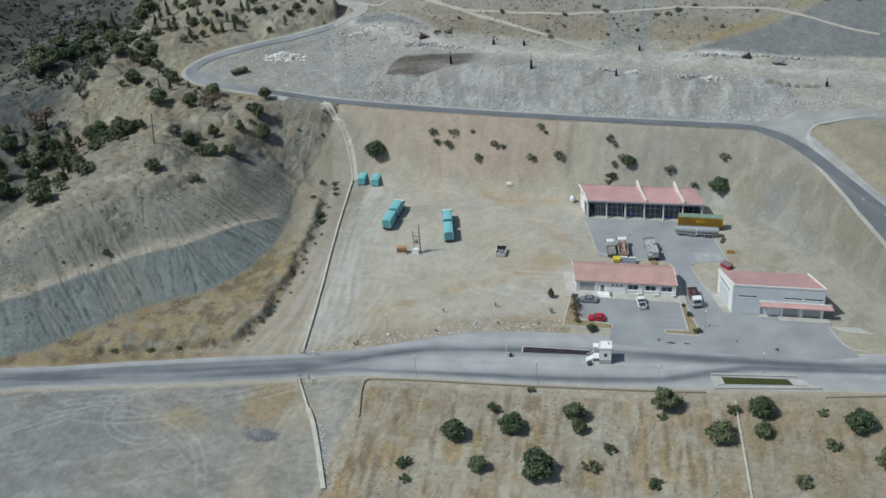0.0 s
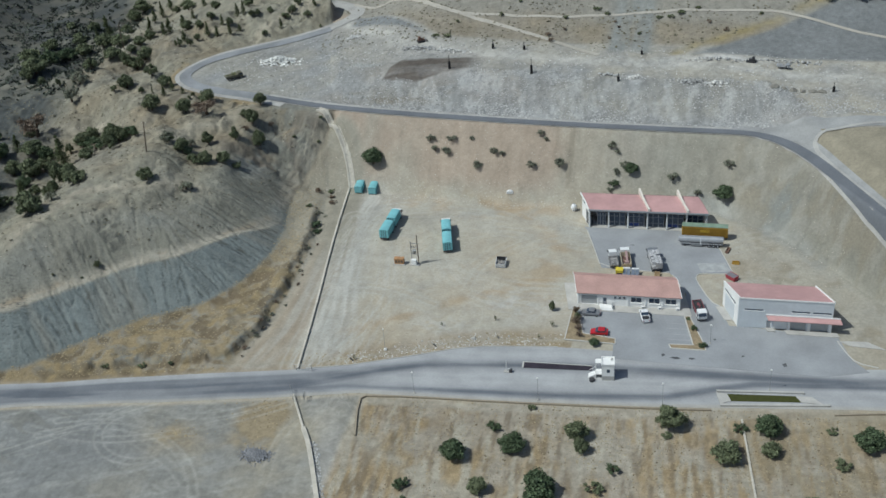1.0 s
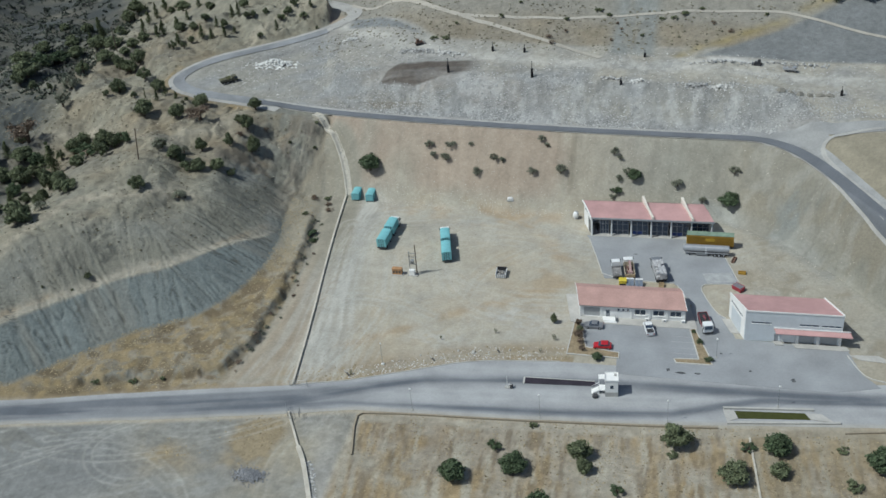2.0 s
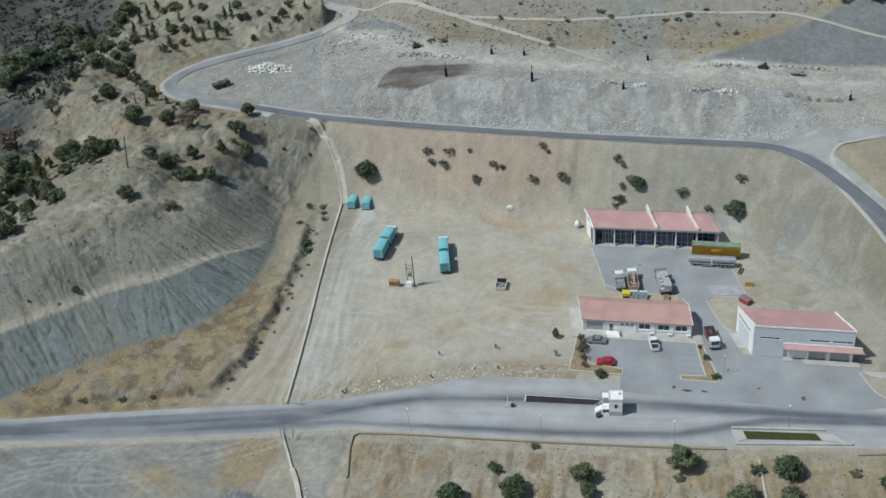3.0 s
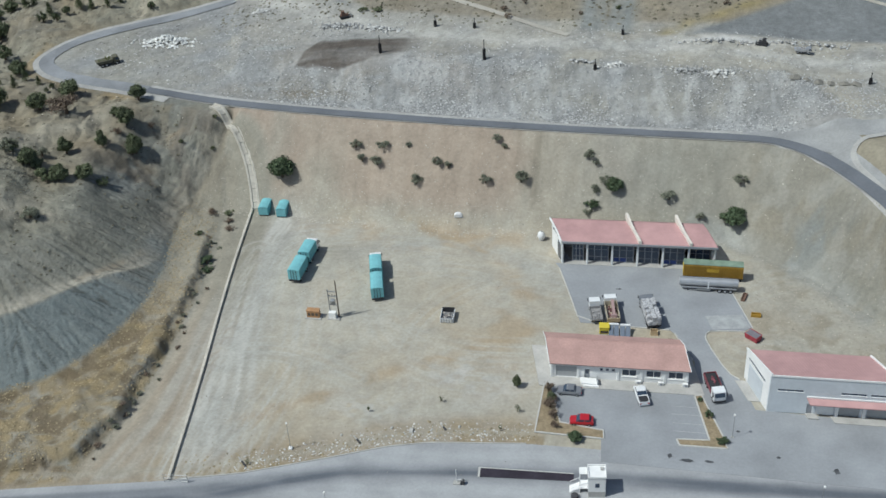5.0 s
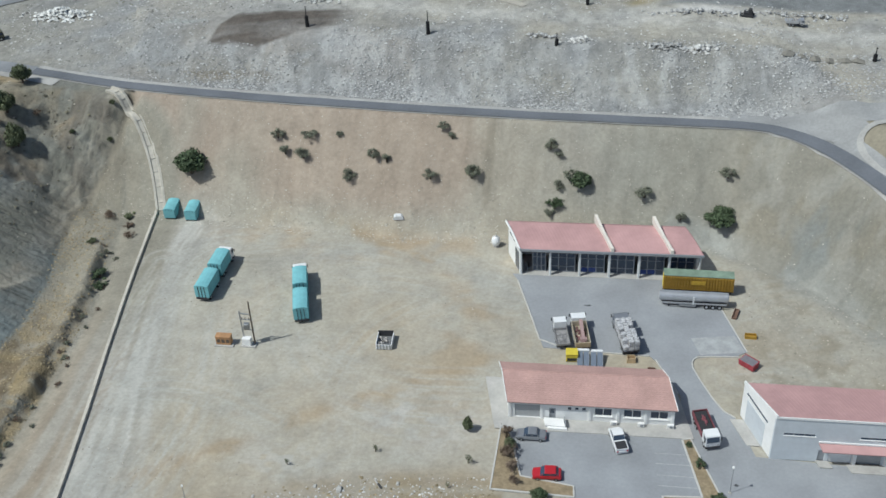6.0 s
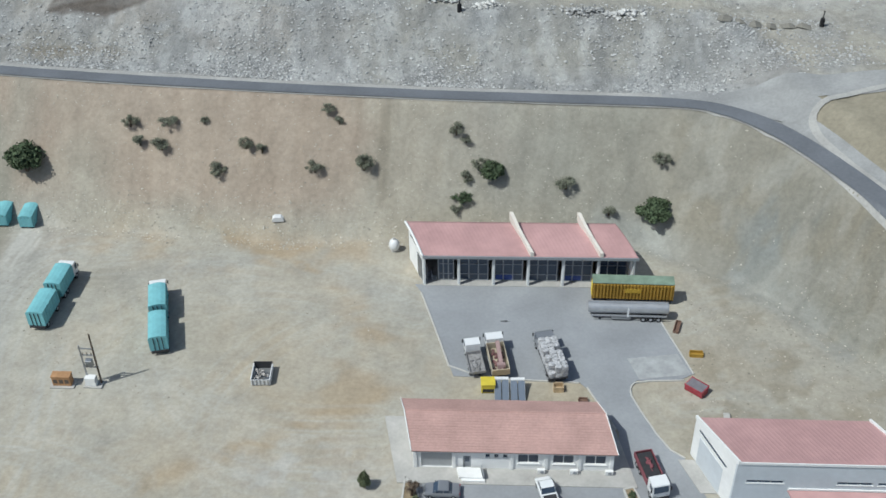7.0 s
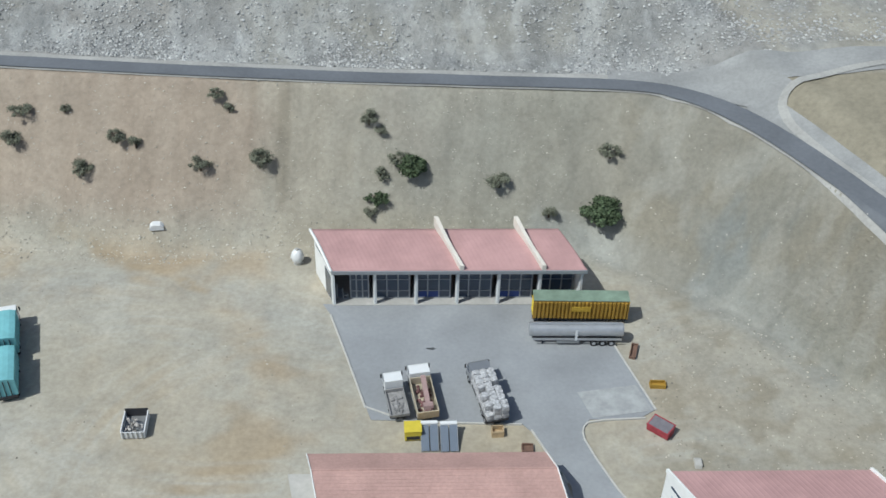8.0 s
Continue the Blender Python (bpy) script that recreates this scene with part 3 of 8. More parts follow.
    C = mix(C, np.array((0.33, 0.30, 0.235)), front * sstep(-41, -43, X) * np.clip(np.exp(-((X + 52) / 7) ** 2) * (0.7 + n2), 0, 0.8))
    patch = np.exp(-((X + 62) / 5.5) ** 4 - ((Y + 91) / 9) ** 4) + 0.8 * np.exp(-((X + 80) / 6) ** 2 - ((Y + 99) / 4) ** 2)
    C = mix(C, grass * 1.05, front * sstep(-41, -43, X) * np.clip(patch * 1.3 * (0.8 + n3), 0, 0.85))
    field = front * sstep(-42, -39, X)
    furrow = fbm((X + 0.12 * Y) * 3.6 + 0.8 * n3, Y * 0.42, 4, 109, 3)
    C = mix(C, np.array((0.325, 0.292, 0.238)), field)
    C = mix(C, np.array((0.225, 0.18, 0.125)), field * np.exp(-((X + 27) / 14) ** 2 - ((Y + 83) / 7) ** 2) * np.clip(0.7 + n2 + 0.8 * n3, 0, 0.9))
    C = mix(C, np.array((0.30, 0.225, 0.125)), field * np.clip(0.12 + 1.4 * n2 + 0.9 * n1 + 0.9 * furrow, 0, 0.8))
    C = mix(C, np.array((0.15, 0.12, 0.085)), field * sstep(0.05, 0.4, fbm((X + 0.12 * Y) * 4.2 + 0.8 * n3, Y * 0.5, 4, 127, 3) + 0.55 * n3 + 0.3 * n2) * 0.62)
    C = mix(C, np.array((0.36, 0.335, 0.275)), field * sstep(0.15, 0.45, fbm((X + 0.12 * Y) * 3.4 + 0.8 * n3, Y * 0.4, 4, 128, 3) + 0.4 * n1) * 0.85)
    brim = np.interp(X, NEAR_XS, NEAR_YS) - Y
    C = mix(C, np.array((0.35, 0.325, 0.27)), field * sstep(4.2, 2.6, brim + n3) * np.clip(0.7 + n2, 0, 0.9))
    C = mix(C, np.array((0.33, 0.305, 0.25)), field * np.exp(-(near_line(X, Y, ((-42, -89), (-30, -96), (-18, -103), (-8, -106), (10, -107), (40, -104)))[0] / 2.2) ** 2) * np.clip(0.7 + n3, 0, 0.85))
    C = mix(C, np.array((0.25, 0.215, 0.155)), field * sstep(30, 55, X) * np.clip(0.45 + 0.8 * n2 + 0.6 * n3, 0, 0.75))
    C = mix(C, np.array((0.36, 0.335, 0.28)), field * np.clip(np.exp(-((X - 14) / 5) ** 2 - ((Y + 88) / 7) ** 2) * (1 + n3), 0, 0.8))
    C = mix(C, np.array((0.44, 0.435, 0.40)), marks * np.where(Y < -80, 0.36, np.where(X < -48, 0.8, 0.5)) * (over < -14))
    fine, speck = blot(X, Y, 1.6, 121, 2), blot(X, Y, 0.9, 122, 1)
    C = C * (1 + 0.10 * n3 + 0.07 * n2 + (0.10 + 0.16 * rough) * fine + (0.09 * filled + 0.04 * (over > -16) + 0.14 * field + 0.12 * front * (1 - field) + 0.1 * wild * sstep(0, 2, d)) * speck)[..., None]
    east = sstep(34, 42, X) * (over < 1) * sstep(-46, -40, Y)
    C = mix(C, np.array((0.262, 0.232, 0.175)), east * np.clip(1.3 * n2 + 1.3 * n3, 0, 0.5))
    C = mix(C, np.array((0.40, 0.39, 0.35)), east * sstep(0.1, 0.35, blot(X, Y, 3, 153, 3)) * 0.35)
    C = C * (1 - 0.15 * sstep(32, 48, X) * sstep(-60, -40, Y) * (over < 3))[..., None]
    return np.clip(C, 0.02, 0.8)


gx = axis(-205, 84, 0.62, 3200, 1.15)
gx = np.concatenate([gx[gx < -132], np.arange(-132, -80, 0.34), np.arange(-80, 84, 0.46), gx[gx >= 84]])
gy = axis(-120, 106, 0.62, 3200, 1.15)
gy = np.concatenate([gy[gy < -119], np.arange(-119, 2, 0.36), gy[gy >= 2]])
GX, GY = np.meshgrid(gx, gy)
GZ = terrain(GX, GY)


def sheet(name, X, Y, Z, material, colours=None, rough=None):
    ny, nx = X.shape
    verts = np.stack([X, Y, Z], -1).reshape(-1, 3)
    i = np.arange(ny * nx).reshape(ny, nx)
    quads = np.stack([i[:-1, :-1], i[:-1, 1:], i[1:, 1:], i[1:, :-1]], -1).reshape(-1, 4)
    me = bpy.data.meshes.new(name)
    me.from_pydata(verts.tolist(), [], quads.tolist())
    me.materials.append(material)
    me.polygons.foreach_set("use_smooth", [True] * len(me.polygons))
    if colours is not None:
        layer = me.color_attributes.new("soil", "FLOAT_COLOR", "POINT")
        rgba = np.concatenate([colours.reshape(-1, 3), np.ones((ny * nx, 1)) if rough is None else rough.reshape(-1, 1)], 1)
        layer.data.foreach_set("color", rgba.ravel())
    me.update()
    return new(name, me)


trodden = np.maximum(sstep(-76, -72, GX) * sstep(2, -3, GY - np.interp(GX, FOOT_X, FOOT_Y)) * sstep(-80, -76, GY), sstep(-41, -44, GX) * sstep(-80, -86, GY))
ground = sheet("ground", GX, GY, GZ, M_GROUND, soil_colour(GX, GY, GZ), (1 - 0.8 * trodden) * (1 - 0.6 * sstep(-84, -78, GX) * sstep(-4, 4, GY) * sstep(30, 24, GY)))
tagged(ground, "dry beige earth with grey marl slopes and dead grass", "ground", kind="structure")


# ---- building helpers ----
def resample(line, step):
    out = []
    for (ax, ay), (bx, by) in zip(line[:-1], line[1:]):
        n = max(1, int(math.hypot(bx - ax, by - ay) / step))
        out += [(ax + (bx - ax) * k / n, ay + (by - ay) * k / n) for k in range(n)]
    return np.array(out + [line[-1]])


def smooth_line(line, step, rounds=2):
    """Corner-cut and evenly sampled polyline."""
    p = [np.array(q, float) for q in line]
    for _ in range(rounds):
        q = [p[0]]
        for a, b in zip(p[:-1], p[1:]):
            q += [a * 0.75 + b * 0.25, a * 0.25 + b * 0.75]
        p = q + [p[-1]]
    return resample([tuple(v) for v in p], step)


def frame_of(line, step, rounds=2):
    c = smooth_line(line, step, rounds)
    g = np.gradient(c, axis=0)
    g /= np.linalg.norm(g, axis=1)[:, None]
    return c, np.stack([-g[:, 1], g[:, 0]], 1)


def ribbon(name, line, width, material, lift=0.07, step=1.0, across=6, label="", category="road", rounds=2):
    c, nrm = frame_of(line, step, rounds)
    w = np.linspace(-0.5, 0.5, across + 1) * (width(c[:, 0:1]) if callable(width) else width)
    X = c[:, 0:1] + nrm[:, 0:1] * w
    Y = c[:, 1:2] + nrm[:, 1:2] * w
    return tagged(sheet(name, X, Y, terrain(X, Y) + lift, material), label, category, kind="structure")


def strip_mesh(line, profile, step=1.0, rounds=1, base=None):
    """A closed section (offset, height) swept along a line on the ground."""
    c, nrm = frame_of(line, step, rounds)
    z = terrain(c[:, 0], c[:, 1]) if base is None else np.full(len(c), base)
    bm = bmesh.new()
    rings = []
    for (x, y), (nx, ny), h in zip(c, nrm, z):
        rings.append([bm.verts.new((x + nx * o, y + ny * o, h + u)) for o, u in profile])
    k = len(profile)
    for a, b in zip(rings[:-1], rings[1:]):
        for i in range(k):
            bm.faces.new((a[i], a[(i + 1) % k], b[(i + 1) % k], b[i]))
    bm.faces.new(rings[0])
    bm.faces.new(rings[-1][::-1])
    bmesh.ops.recalc_face_normals(bm, faces=bm.faces)
    return bm


def add_box(bm, x0, x1, y0, y1, z0, z1, bevel=0.0, m=None):
    r = bmesh.ops.create_cube(bm, size=1)
    t = Matrix.Translation(((x0 + x1) / 2, (y0 + y1) / 2, (z0 + z1) / 2)) @ Matrix.Diagonal((x1 - x0, y1 - y0, z1 - z0, 1))
    bmesh.ops.transform(bm, matrix=t if m is None else m @ t, verts=r["verts"])
    if bevel > 0:
        edges = list({e for v in r["verts"] for e in v.link_edges})
        bmesh.ops.bevel(bm, geom=edges, offset=bevel, segments=1, affect="EDGES")
    return bm


def box(*a, **k):
    return add_box(bmesh.new(), *a, **k)


def add_cyl(bm, p, q, r0, r1=None, n=10, caps=True):
    """A round bar from p to q."""
    p, q = Vector(p), Vector(q)
    d = q - p
    r = bmesh.ops.create_cone(bm, cap_ends=caps, segments=n, radius1=r0, radius2=r0 if r1 is None else r1, depth=d.length)
    m = Matrix.Translation((p + q) / 2) @ d.to_track_quat("Z", "Y").to_matrix().to_4x4()
    bmesh.ops.transform(bm, matrix=m, verts=r["verts"])
    return bm


def cyl(*a, **k):
    return add_cyl(bmesh.new(), *a, **k)


def prism(outline, a, b, axis="x"):
    """An outline of (u, z) pushed from a to b along x (u is y) or along y (u is x), or (x, y) along z."""
    bm = bmesh.new()
    put = {"x": lambda u, w, t: (t, u, w), "y": lambda u, w, t: (u, t, w), "z": lambda u, w, t: (u, w, t)}[axis]
    lo = [bm.verts.new(put(u, w, a)) for u, w in outline]
    hi = [bm.verts.new(put(u, w, b)) for u, w in outline]
    n = len(outline)
    for i in range(n):
        bm.faces.new((lo[i], lo[(i + 1) % n], hi[(i + 1) % n], hi[i]))
    bm.faces.new(lo[::-1])
    bm.faces.new(hi)
    bmesh.ops.recalc_face_normals(bm, faces=bm.faces)
    return bm


def part(name, bm, material, parent, label="", skew=0.0, smooth=False):
    """One mesh object under a thing or a part."""
    if skew:
        for v in bm.verts:
            v.co.x += skew * v.co.y
    me = bpy.data.meshes.new(name)
    bm.to_mesh(me)
    bm.free()
    me.materials.append(material)
    if smooth:
        me.polygons.foreach_set("use_smooth", [True] * len(me.polygons))
    ob = new(name, me)
    ob.parent = parent
    if label:
        ob["label"] = label
    return ob


def thing(name, x, y, z, turn, label, category, group="", kind=""):
    ob = new(name)
    ob.empty_display_size = 0.3
    ob.matrix_basis = pose(x, y, z, 0, 0, turn)
    return tagged(ob, label, category, group, kind)


def solid(name, bm, material, label, category, group="", kind="", smooth=False):
    """A top-level thing of one mesh."""
    return tagged(part(name, bm, material, None, "", smooth=smooth), label, category, group, kind)


def ground_z(x, y):
    return float(terrain(np.array([x]), np.array([y]))[0])


def wall_with_holes(w, h, d, holes):
    """A wall along x from 0 to w, z from 0 to h, y from 0 to d, with openings (x0, x1, z0, z1) through it."""
    xs = sorted({0, w, *[v for a in holes for v in a[:2]]})
    zs = sorted({0, h, *[v for a in holes for v in a[2:]]})
    bm = bmesh.new()
    keep = {}
    for i in range(len(xs) - 1):
        for j in range(len(zs) - 1):
            cx, cz = (xs[i] + xs[i + 1]) / 2, (zs[j] + zs[j + 1]) / 2
            keep[i, j] = not any(a < cx < b and c < cz < e for a, b, c, e in holes)
    verts = {}

    def v(i, j, y):
        if (i, j, y) not in verts:
            verts[i, j, y] = bm.verts.new((xs[i], y, zs[j]))
        return verts[i, j, y]

    for (i, j), k in keep.items():
        if not k:
            continue
        bm.faces.new((v(i, j, 0), v(i + 1, j, 0), v(i + 1, j + 1, 0), v(i, j + 1, 0)))
        bm.faces.new((v(i, j, d), v(i, j + 1, d), v(i + 1, j + 1, d), v(i + 1, j, d)))
        for di, dj, a, b in ((-1, 0, (i, j), (i, j + 1)), (1, 0, (i + 1, j), (i + 1, j + 1)), (0, -1, (i, j), (i + 1, j)), (0, 1, (i, j + 1), (i + 1, j + 1))):
            if not keep.get((i + di, j + dj), False):
                bm.faces.new((v(*a, 0), v(*b, 0), v(*b, d), v(*a, d)))
    bmesh.ops.recalc_face_normals(bm, faces=bm.faces)
    return bm


# ---- roads and paved ground ----
def banded(name, top, bottom, material, step, rows, shade, lift, label, category="road"):
    """A paved sheet between two edges given as y over x, coloured by wear."""
    xs = np.arange(top[0][0], top[0][-1] + 0.01, step)
    yt, yb = np.interp(xs, *top), np.interp(xs, *bottom)
    w = np.linspace(0, 1, rows + 1)[:, None]
    X = np.repeat(xs[None, :], rows + 1, 0)
    Y = yb * (1 - w) + yt * w
    ob = sheet(name, X, Y, terrain(X, Y) + lift, material, shade(X, Y))
    return tagged(ob, label, category, kind="structure")


LANE_A = ((-300, -134), (-122.4, -91), (-84, -83.3), (-60, -77.5), (-47.5, -72.4), (-29.5, -65.6), (-7, -62.6), (14, -60.8), (37.7, -59.5), (68, -57.5), (140, -50))
LANE_B = ((-300, -135), (-122.4, -92.3), (-84, -84.5), (-60, -79), (-46, -76), (-21, -73.8), (3.4, -71.7), (26.5, -68.6), (45, -61.5), (68, -58.5), (140, -51))


def road_wear(X, Y):
    """Pale dusty asphalt, dark where wheels run."""
    a, b = near_line(X, Y, LANE_A), near_line(X, Y, LANE_B)
    ua, ub = a[0] * a[1], b[0] * b[1]
    n, m = fbm(X * 0.35, Y * 1.6, 6, 201), blot(X, Y, 15, 203)
    west = sstep(-30, -66, X)
    q = fbm(X * 0.1, ua * 2.0, 3, 205, 3)
    worn = fbm(X * 0.06, ub * 2.6, 3, 207, 3)
    wa = np.exp(-(a[0] / (1.7 + 1.5 * west)) ** 2) * (0.82 + 0.5 * n + 0.6 * q)
    wb = np.exp(-(b[0] / (1.5 + 1.0 * west)) ** 2) * (0.62 + 0.45 * n + 0.6 * worn)
    far, near = np.interp(X, FAR_XS, FAR_YS) - Y, Y - np.interp(X, NEAR_XS, NEAR_YS)
    w = np.clip(np.maximum(wa, wb), 0, 0.95)
    w = np.maximum(w, 0.82 * west * sstep(1.0, 2.2, np.minimum(far, near)) * np.clip(0.8 + 0.5 * q, 0, 1))[..., None]
    pale, dark = np.array((0.355, 0.362, 0.372)), np.array((0.112, 0.124, 0.146))
    c = pale * (1 + 0.1 * m + 0.06 * n + 0.1 * q + 0.08 * worn)[..., None]
    dust = (sstep(1.5, 0.3, near + 0.5 * n) * 0.75)[..., None]
    c = c * (1 - w) + dark * w
    return c * (1 - dust) + np.array((0.375, 0.36, 0.325)) * dust


M_ROAD = mat("dusty_asphalt", (0.2, 0.2, 0.2), 0.9, grain=0.07, size=0.5, stain=0.1, stain_size=5, attribute="soil", spec=0.15)
banded("road", (FAR_XS, FAR_YS), (NEAR_XS, NEAR_YS), M_ROAD, 1.0, 40, road_wear, 0.06, "dusty grey asphalt road with dark wheel tracks")

M_UPPER = mat("upper_asphalt", (0.15, 0.16, 0.178), 0.88, grain=0.08, size=0.6, stain=0.15, stain_size=9, spec=0.15)
M_LOOP = mat("worn_loop_asphalt", (0.25, 0.26, 0.275), 0.88, grain=0.08, size=0.6, stain=0.2, stain_size=7, spec=0.15)
M_SHOULDER = mat("pale_gravel", (0.37, 0.365, 0.35), 0.95, grain=0.12, size=0.5, stain=0.14, stain_size=5, spec=0.1)
UPPER = ((-109.5, 36.6), (-101.5, 34.9), (-89.9, 32.5), (-75.4, 30.7), (-64.0, 29.7), (-28, 27.3), (5, 26.3), (30, 26.3), (39.5, 26.2), (45.5, 24.8), (52.4, 19.2),
         (59.6, 9.2), (66.4, -2.6), (74.2, -16.2), (92, -45))
ribbon("pavement", [(x, y + 0.62) for x, y in UPPER], 4.2, M_SHOULDER, 0.10, 1.0, 8, "pale gravel shoulder along the upper road", "road shoulder")
side_step = [(a[0] - b[0], a[1] - b[1]) for a, b in zip(LOOP[2:], LOOP[:-2])]
OUTER = [(x - 0.9 * v / math.hypot(u, v), y + 0.9 * u / math.hypot(u, v)) for (x, y), (u, v) in zip(LOOP[1:-1], side_step)]
ribbon("pavement", OUTER, 5.4, M_SHOULDER, 0.12, 1.0, 8, "pale dusty road bending round the landfill", "road")
ribbon("road", [(x + 0.35 * float(sstep(44, 54, x)), y + 0.15 + 0.2 * float(sstep(44, 54, x))) for x, y in UPPER], lambda x: 2.7 + 1.1 * sstep(40, 54, x), M_UPPER, 0.28, 1.0, 8, "grey asphalt road along the top of the bank")
M_JUNCTION = mat("dusty_junction", (0.30, 0.303, 0.302), 0.92, grain=0.1, size=0.5, stain=0.14, stain_size=5, spec=0.15)
ribbon("pavement", ((40, 28.0), (47, 27.0), (53, 25.0), (57, 22.8), (59.2, 21.4)), lambda x: 2.2 + 3.4 * sstep(41, 50, x) * sstep(61, 56, x), M_JUNCTION, 0.20, 1.0, 8, "pale dusty apron at the road junction", "road")
ribbon("pavement", ((55, 22.0), (58.2, 17.6), (63, 9.6), (70, -2.4), (80, -20)), 3.2, M_JUNCTION, 0.17, 1.0, 8, "pale gravel verge beside the descending road", "road shoulder")
ribbon("road", LOOP[2:14], 4.0, M_LOOP, 0.19, 1.0, 4, "worn grey asphalt road round the landfill")
ribbon("pavement", ((36, 28.4), (48, 27.8), (62, 26.6), (78, 27.2), (100, 28)), lambda x: 3.6 + 2.2 * sstep(44, 58, x), M_JUNCTION, 0.13, 1.0, 4, "pale side road joining the upper road", "road")
ribbon("pavement", ((76, 26.2), (62.5, 24.0), (58.0, 21.6), (58.2, 17.2), (61.2, 11.4), (66.4, 2.4), (76, -13.6), (98, -48)), 1.1, M_SHOULDER, 0.24, 1.0, 2, "pale concrete kerb round the junction", "kerb")
TRACK = mat("dirt_track", (0.40, 0.375, 0.33), 0.95, grain=0.1, size=0.8, stain=0.1, stain_size=6, spec=0.1)


def paved(name, outline, material, z, label, category="pavement", thick=0.12):
    return tagged(part(name, prism(outline, z - thick, z, "z"), material, None), label, category, kind="structure")


M_YARD = mat("yard_asphalt", (0.288, 0.299, 0.315), 0.85, grain=0.06, size=0.5, stain=0.15, stain_size=9, spec=0.2)
M_CONC = mat("old_concrete", (0.42, 0.41, 0.39), 0.9, grain=0.08, size=0.5, stain=0.12, stain_size=3, spec=0.2)
M_SLAB = mat("grey_slab", (0.36, 0.37, 0.375), 0.9, grain=0.08, size=0.5, stain=0.15, stain_size=1.5, spec=0.2)
M_KERB = mat("white_kerb", (0.50, 0.49, 0.465), 0.85, grain=0.1, size=0.6)
YARD = ((-1.6, -0.9), (33.5, 0.2), (35.0, -7.0), (38.9, -17.6), (37.0, -18.9), (31.0, -19.4), (30.2, -20.8), (30.3, -22.8), (34.2, -31.3), (36.3, -32.9), (39.0, -40.6), (63.5, -41.0),
        (64.5, -44.0), (66.4, -49.5), (70, -53.5), (60, -56.5), (13.2, -57), (12.7, -51), (1.0, -50.5), (1.0, -37.6), (28.2, -36.2), (28.2, -29), (24.2, -21.4), (23.1, -20.2), (5.8, -20.2), (2.9, -11.8), (-0.3, -2.9))
paved("pavement", YARD, M_YARD, 0.10, "grey asphalt yard between the buildings")
paved("pavement", ((29.9, -15.2), (37.0, -13.8), (38.5, -17.8), (31.4, -19.2)), M_SLAB, 0.13, "pale concrete wash slab in the yard")
for line in (((35.0, -6.8), (38.9, -17.7)), ((37.5, -19.0), (31.0, -19.6), (30.0, -20.8), (30.2, -22.9), (34.1, -31.3), (36.4, -33.0)), ((24.2, -21.2), (27.8, -28.6)),
             ((-0.4, -2.9), (2.8, -11.8), (5.7, -20.4), (23.1, -20.4)), ((63.5, -43.2), (65.4, -47.6), (67.5, -50.6), (72, -51.6))):
    tagged(part("kerb", strip_mesh(line, ((-0.1, -0.1), (0.1, -0.1), (0.09, 0.22), (-0.09, 0.22)), 0.8), M_KERB, None), "low white-painted concrete kerb edging the yard", "kerb", kind="structure")
ribbon("dirt_track", ((-104, 112), (-86.5, 98.8), (-67.5, 86.4), (-54.8, 82.4), (-43.5, 79.9), (-28.1, 74.4), (-16.7, 69.7), (-6.3, 63.4)), 1.5, TRACK, 0.14, 1.0, 4, "pale dirt track over the brown hillside", "track")
ribbon("dirt_track", ((-55.5, 82.8), (-47.9, 83.4), (-29.5, 83.6), (-3.2, 87), (22.5, 90.5), (44.3, 92.8), (55.9, 89.4), (67.2, 85), (80, 82)), 1.1, TRACK, 0.14, 1.0, 4, "pale dirt track across the far hillside", "track")

# oily patches and patched holes on the asphalt
M_OIL = mat("oily_asphalt", (0.075, 0.078, 0.085), 0.6, grain=0.3, size=0.3, stain=0.4, stain_size=0.8)
ro = random.Random(4)
for x, y, a, b in ((27.5, -54.6, 1.5, 0.45), (31.2, -54.4, 0.9, 0.35), (24.6, -53.9, 0.5, 0.6), (42.6, -51.8, 0.45, 0.4), (51.8, -53.6, 0.6, 0.8), (36.0, -46.5, 0.35, 0.3), (12.5, -8.5, 0.7, 0.25), (19.5, -12.0, 0.9, 0.2)):
    outline = [(x + a * ro.uniform(0.55, 1.1) * math.cos(k * 0.449), y + b * ro.uniform(0.55, 1.1) * math.sin(k * 0.449)) for k in range(14)]
    paved("oil_stain", outline, M_OIL, 0.112, "dark oily stain on the grey asphalt", "stain", 0.006)

tagged(part("kerb", strip_mesh([(x, np.interp(x, FAR_XS, FAR_YS) + 0.1) for x in range(-58, 1, 2)], ((-0.12, -0.1), (0.12, -0.1), (0.1, 0.2), (-0.1, 0.2)), 0.8), M_CONC, None), "low weathered concrete kerb along the verge", "kerb", kind="structure")


# ---- buildings ----
M_GLASS = mat("dark_glass", (0.045, 0.065, 0.10), 0.12, grain=0.0, spec=0.5)
M_FRAME = mat("grey_frame", (0.32, 0.34, 0.37), 0.5, metal=0.3, grain=0.05)
M_PANEL = mat("metal_cladding", (0.57, 0.605, 0.64), 0.6, metal=0.0, grain=0.05, size=0.8, stain=0.06, stain_size=4)
M_SHEETROOF = mat("red_sheet_roof", (0.475, 0.29, 0.285), 0.45, grain=0.06, size=1.2, stain=0.1, stain_size=5)
M_TILE = mat("red_tiles", (0.46, 0.295, 0.265), 0.8, grain=0.1, size=0.35, stain=0.1, stain_size=3.5, island=0.06)
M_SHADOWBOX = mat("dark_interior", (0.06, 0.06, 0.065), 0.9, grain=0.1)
M_SHUTTER = mat("grey_shutter", (0.42, 0.435, 0.45), 0.6, metal=0.3, grain=0.06, size=0.6)
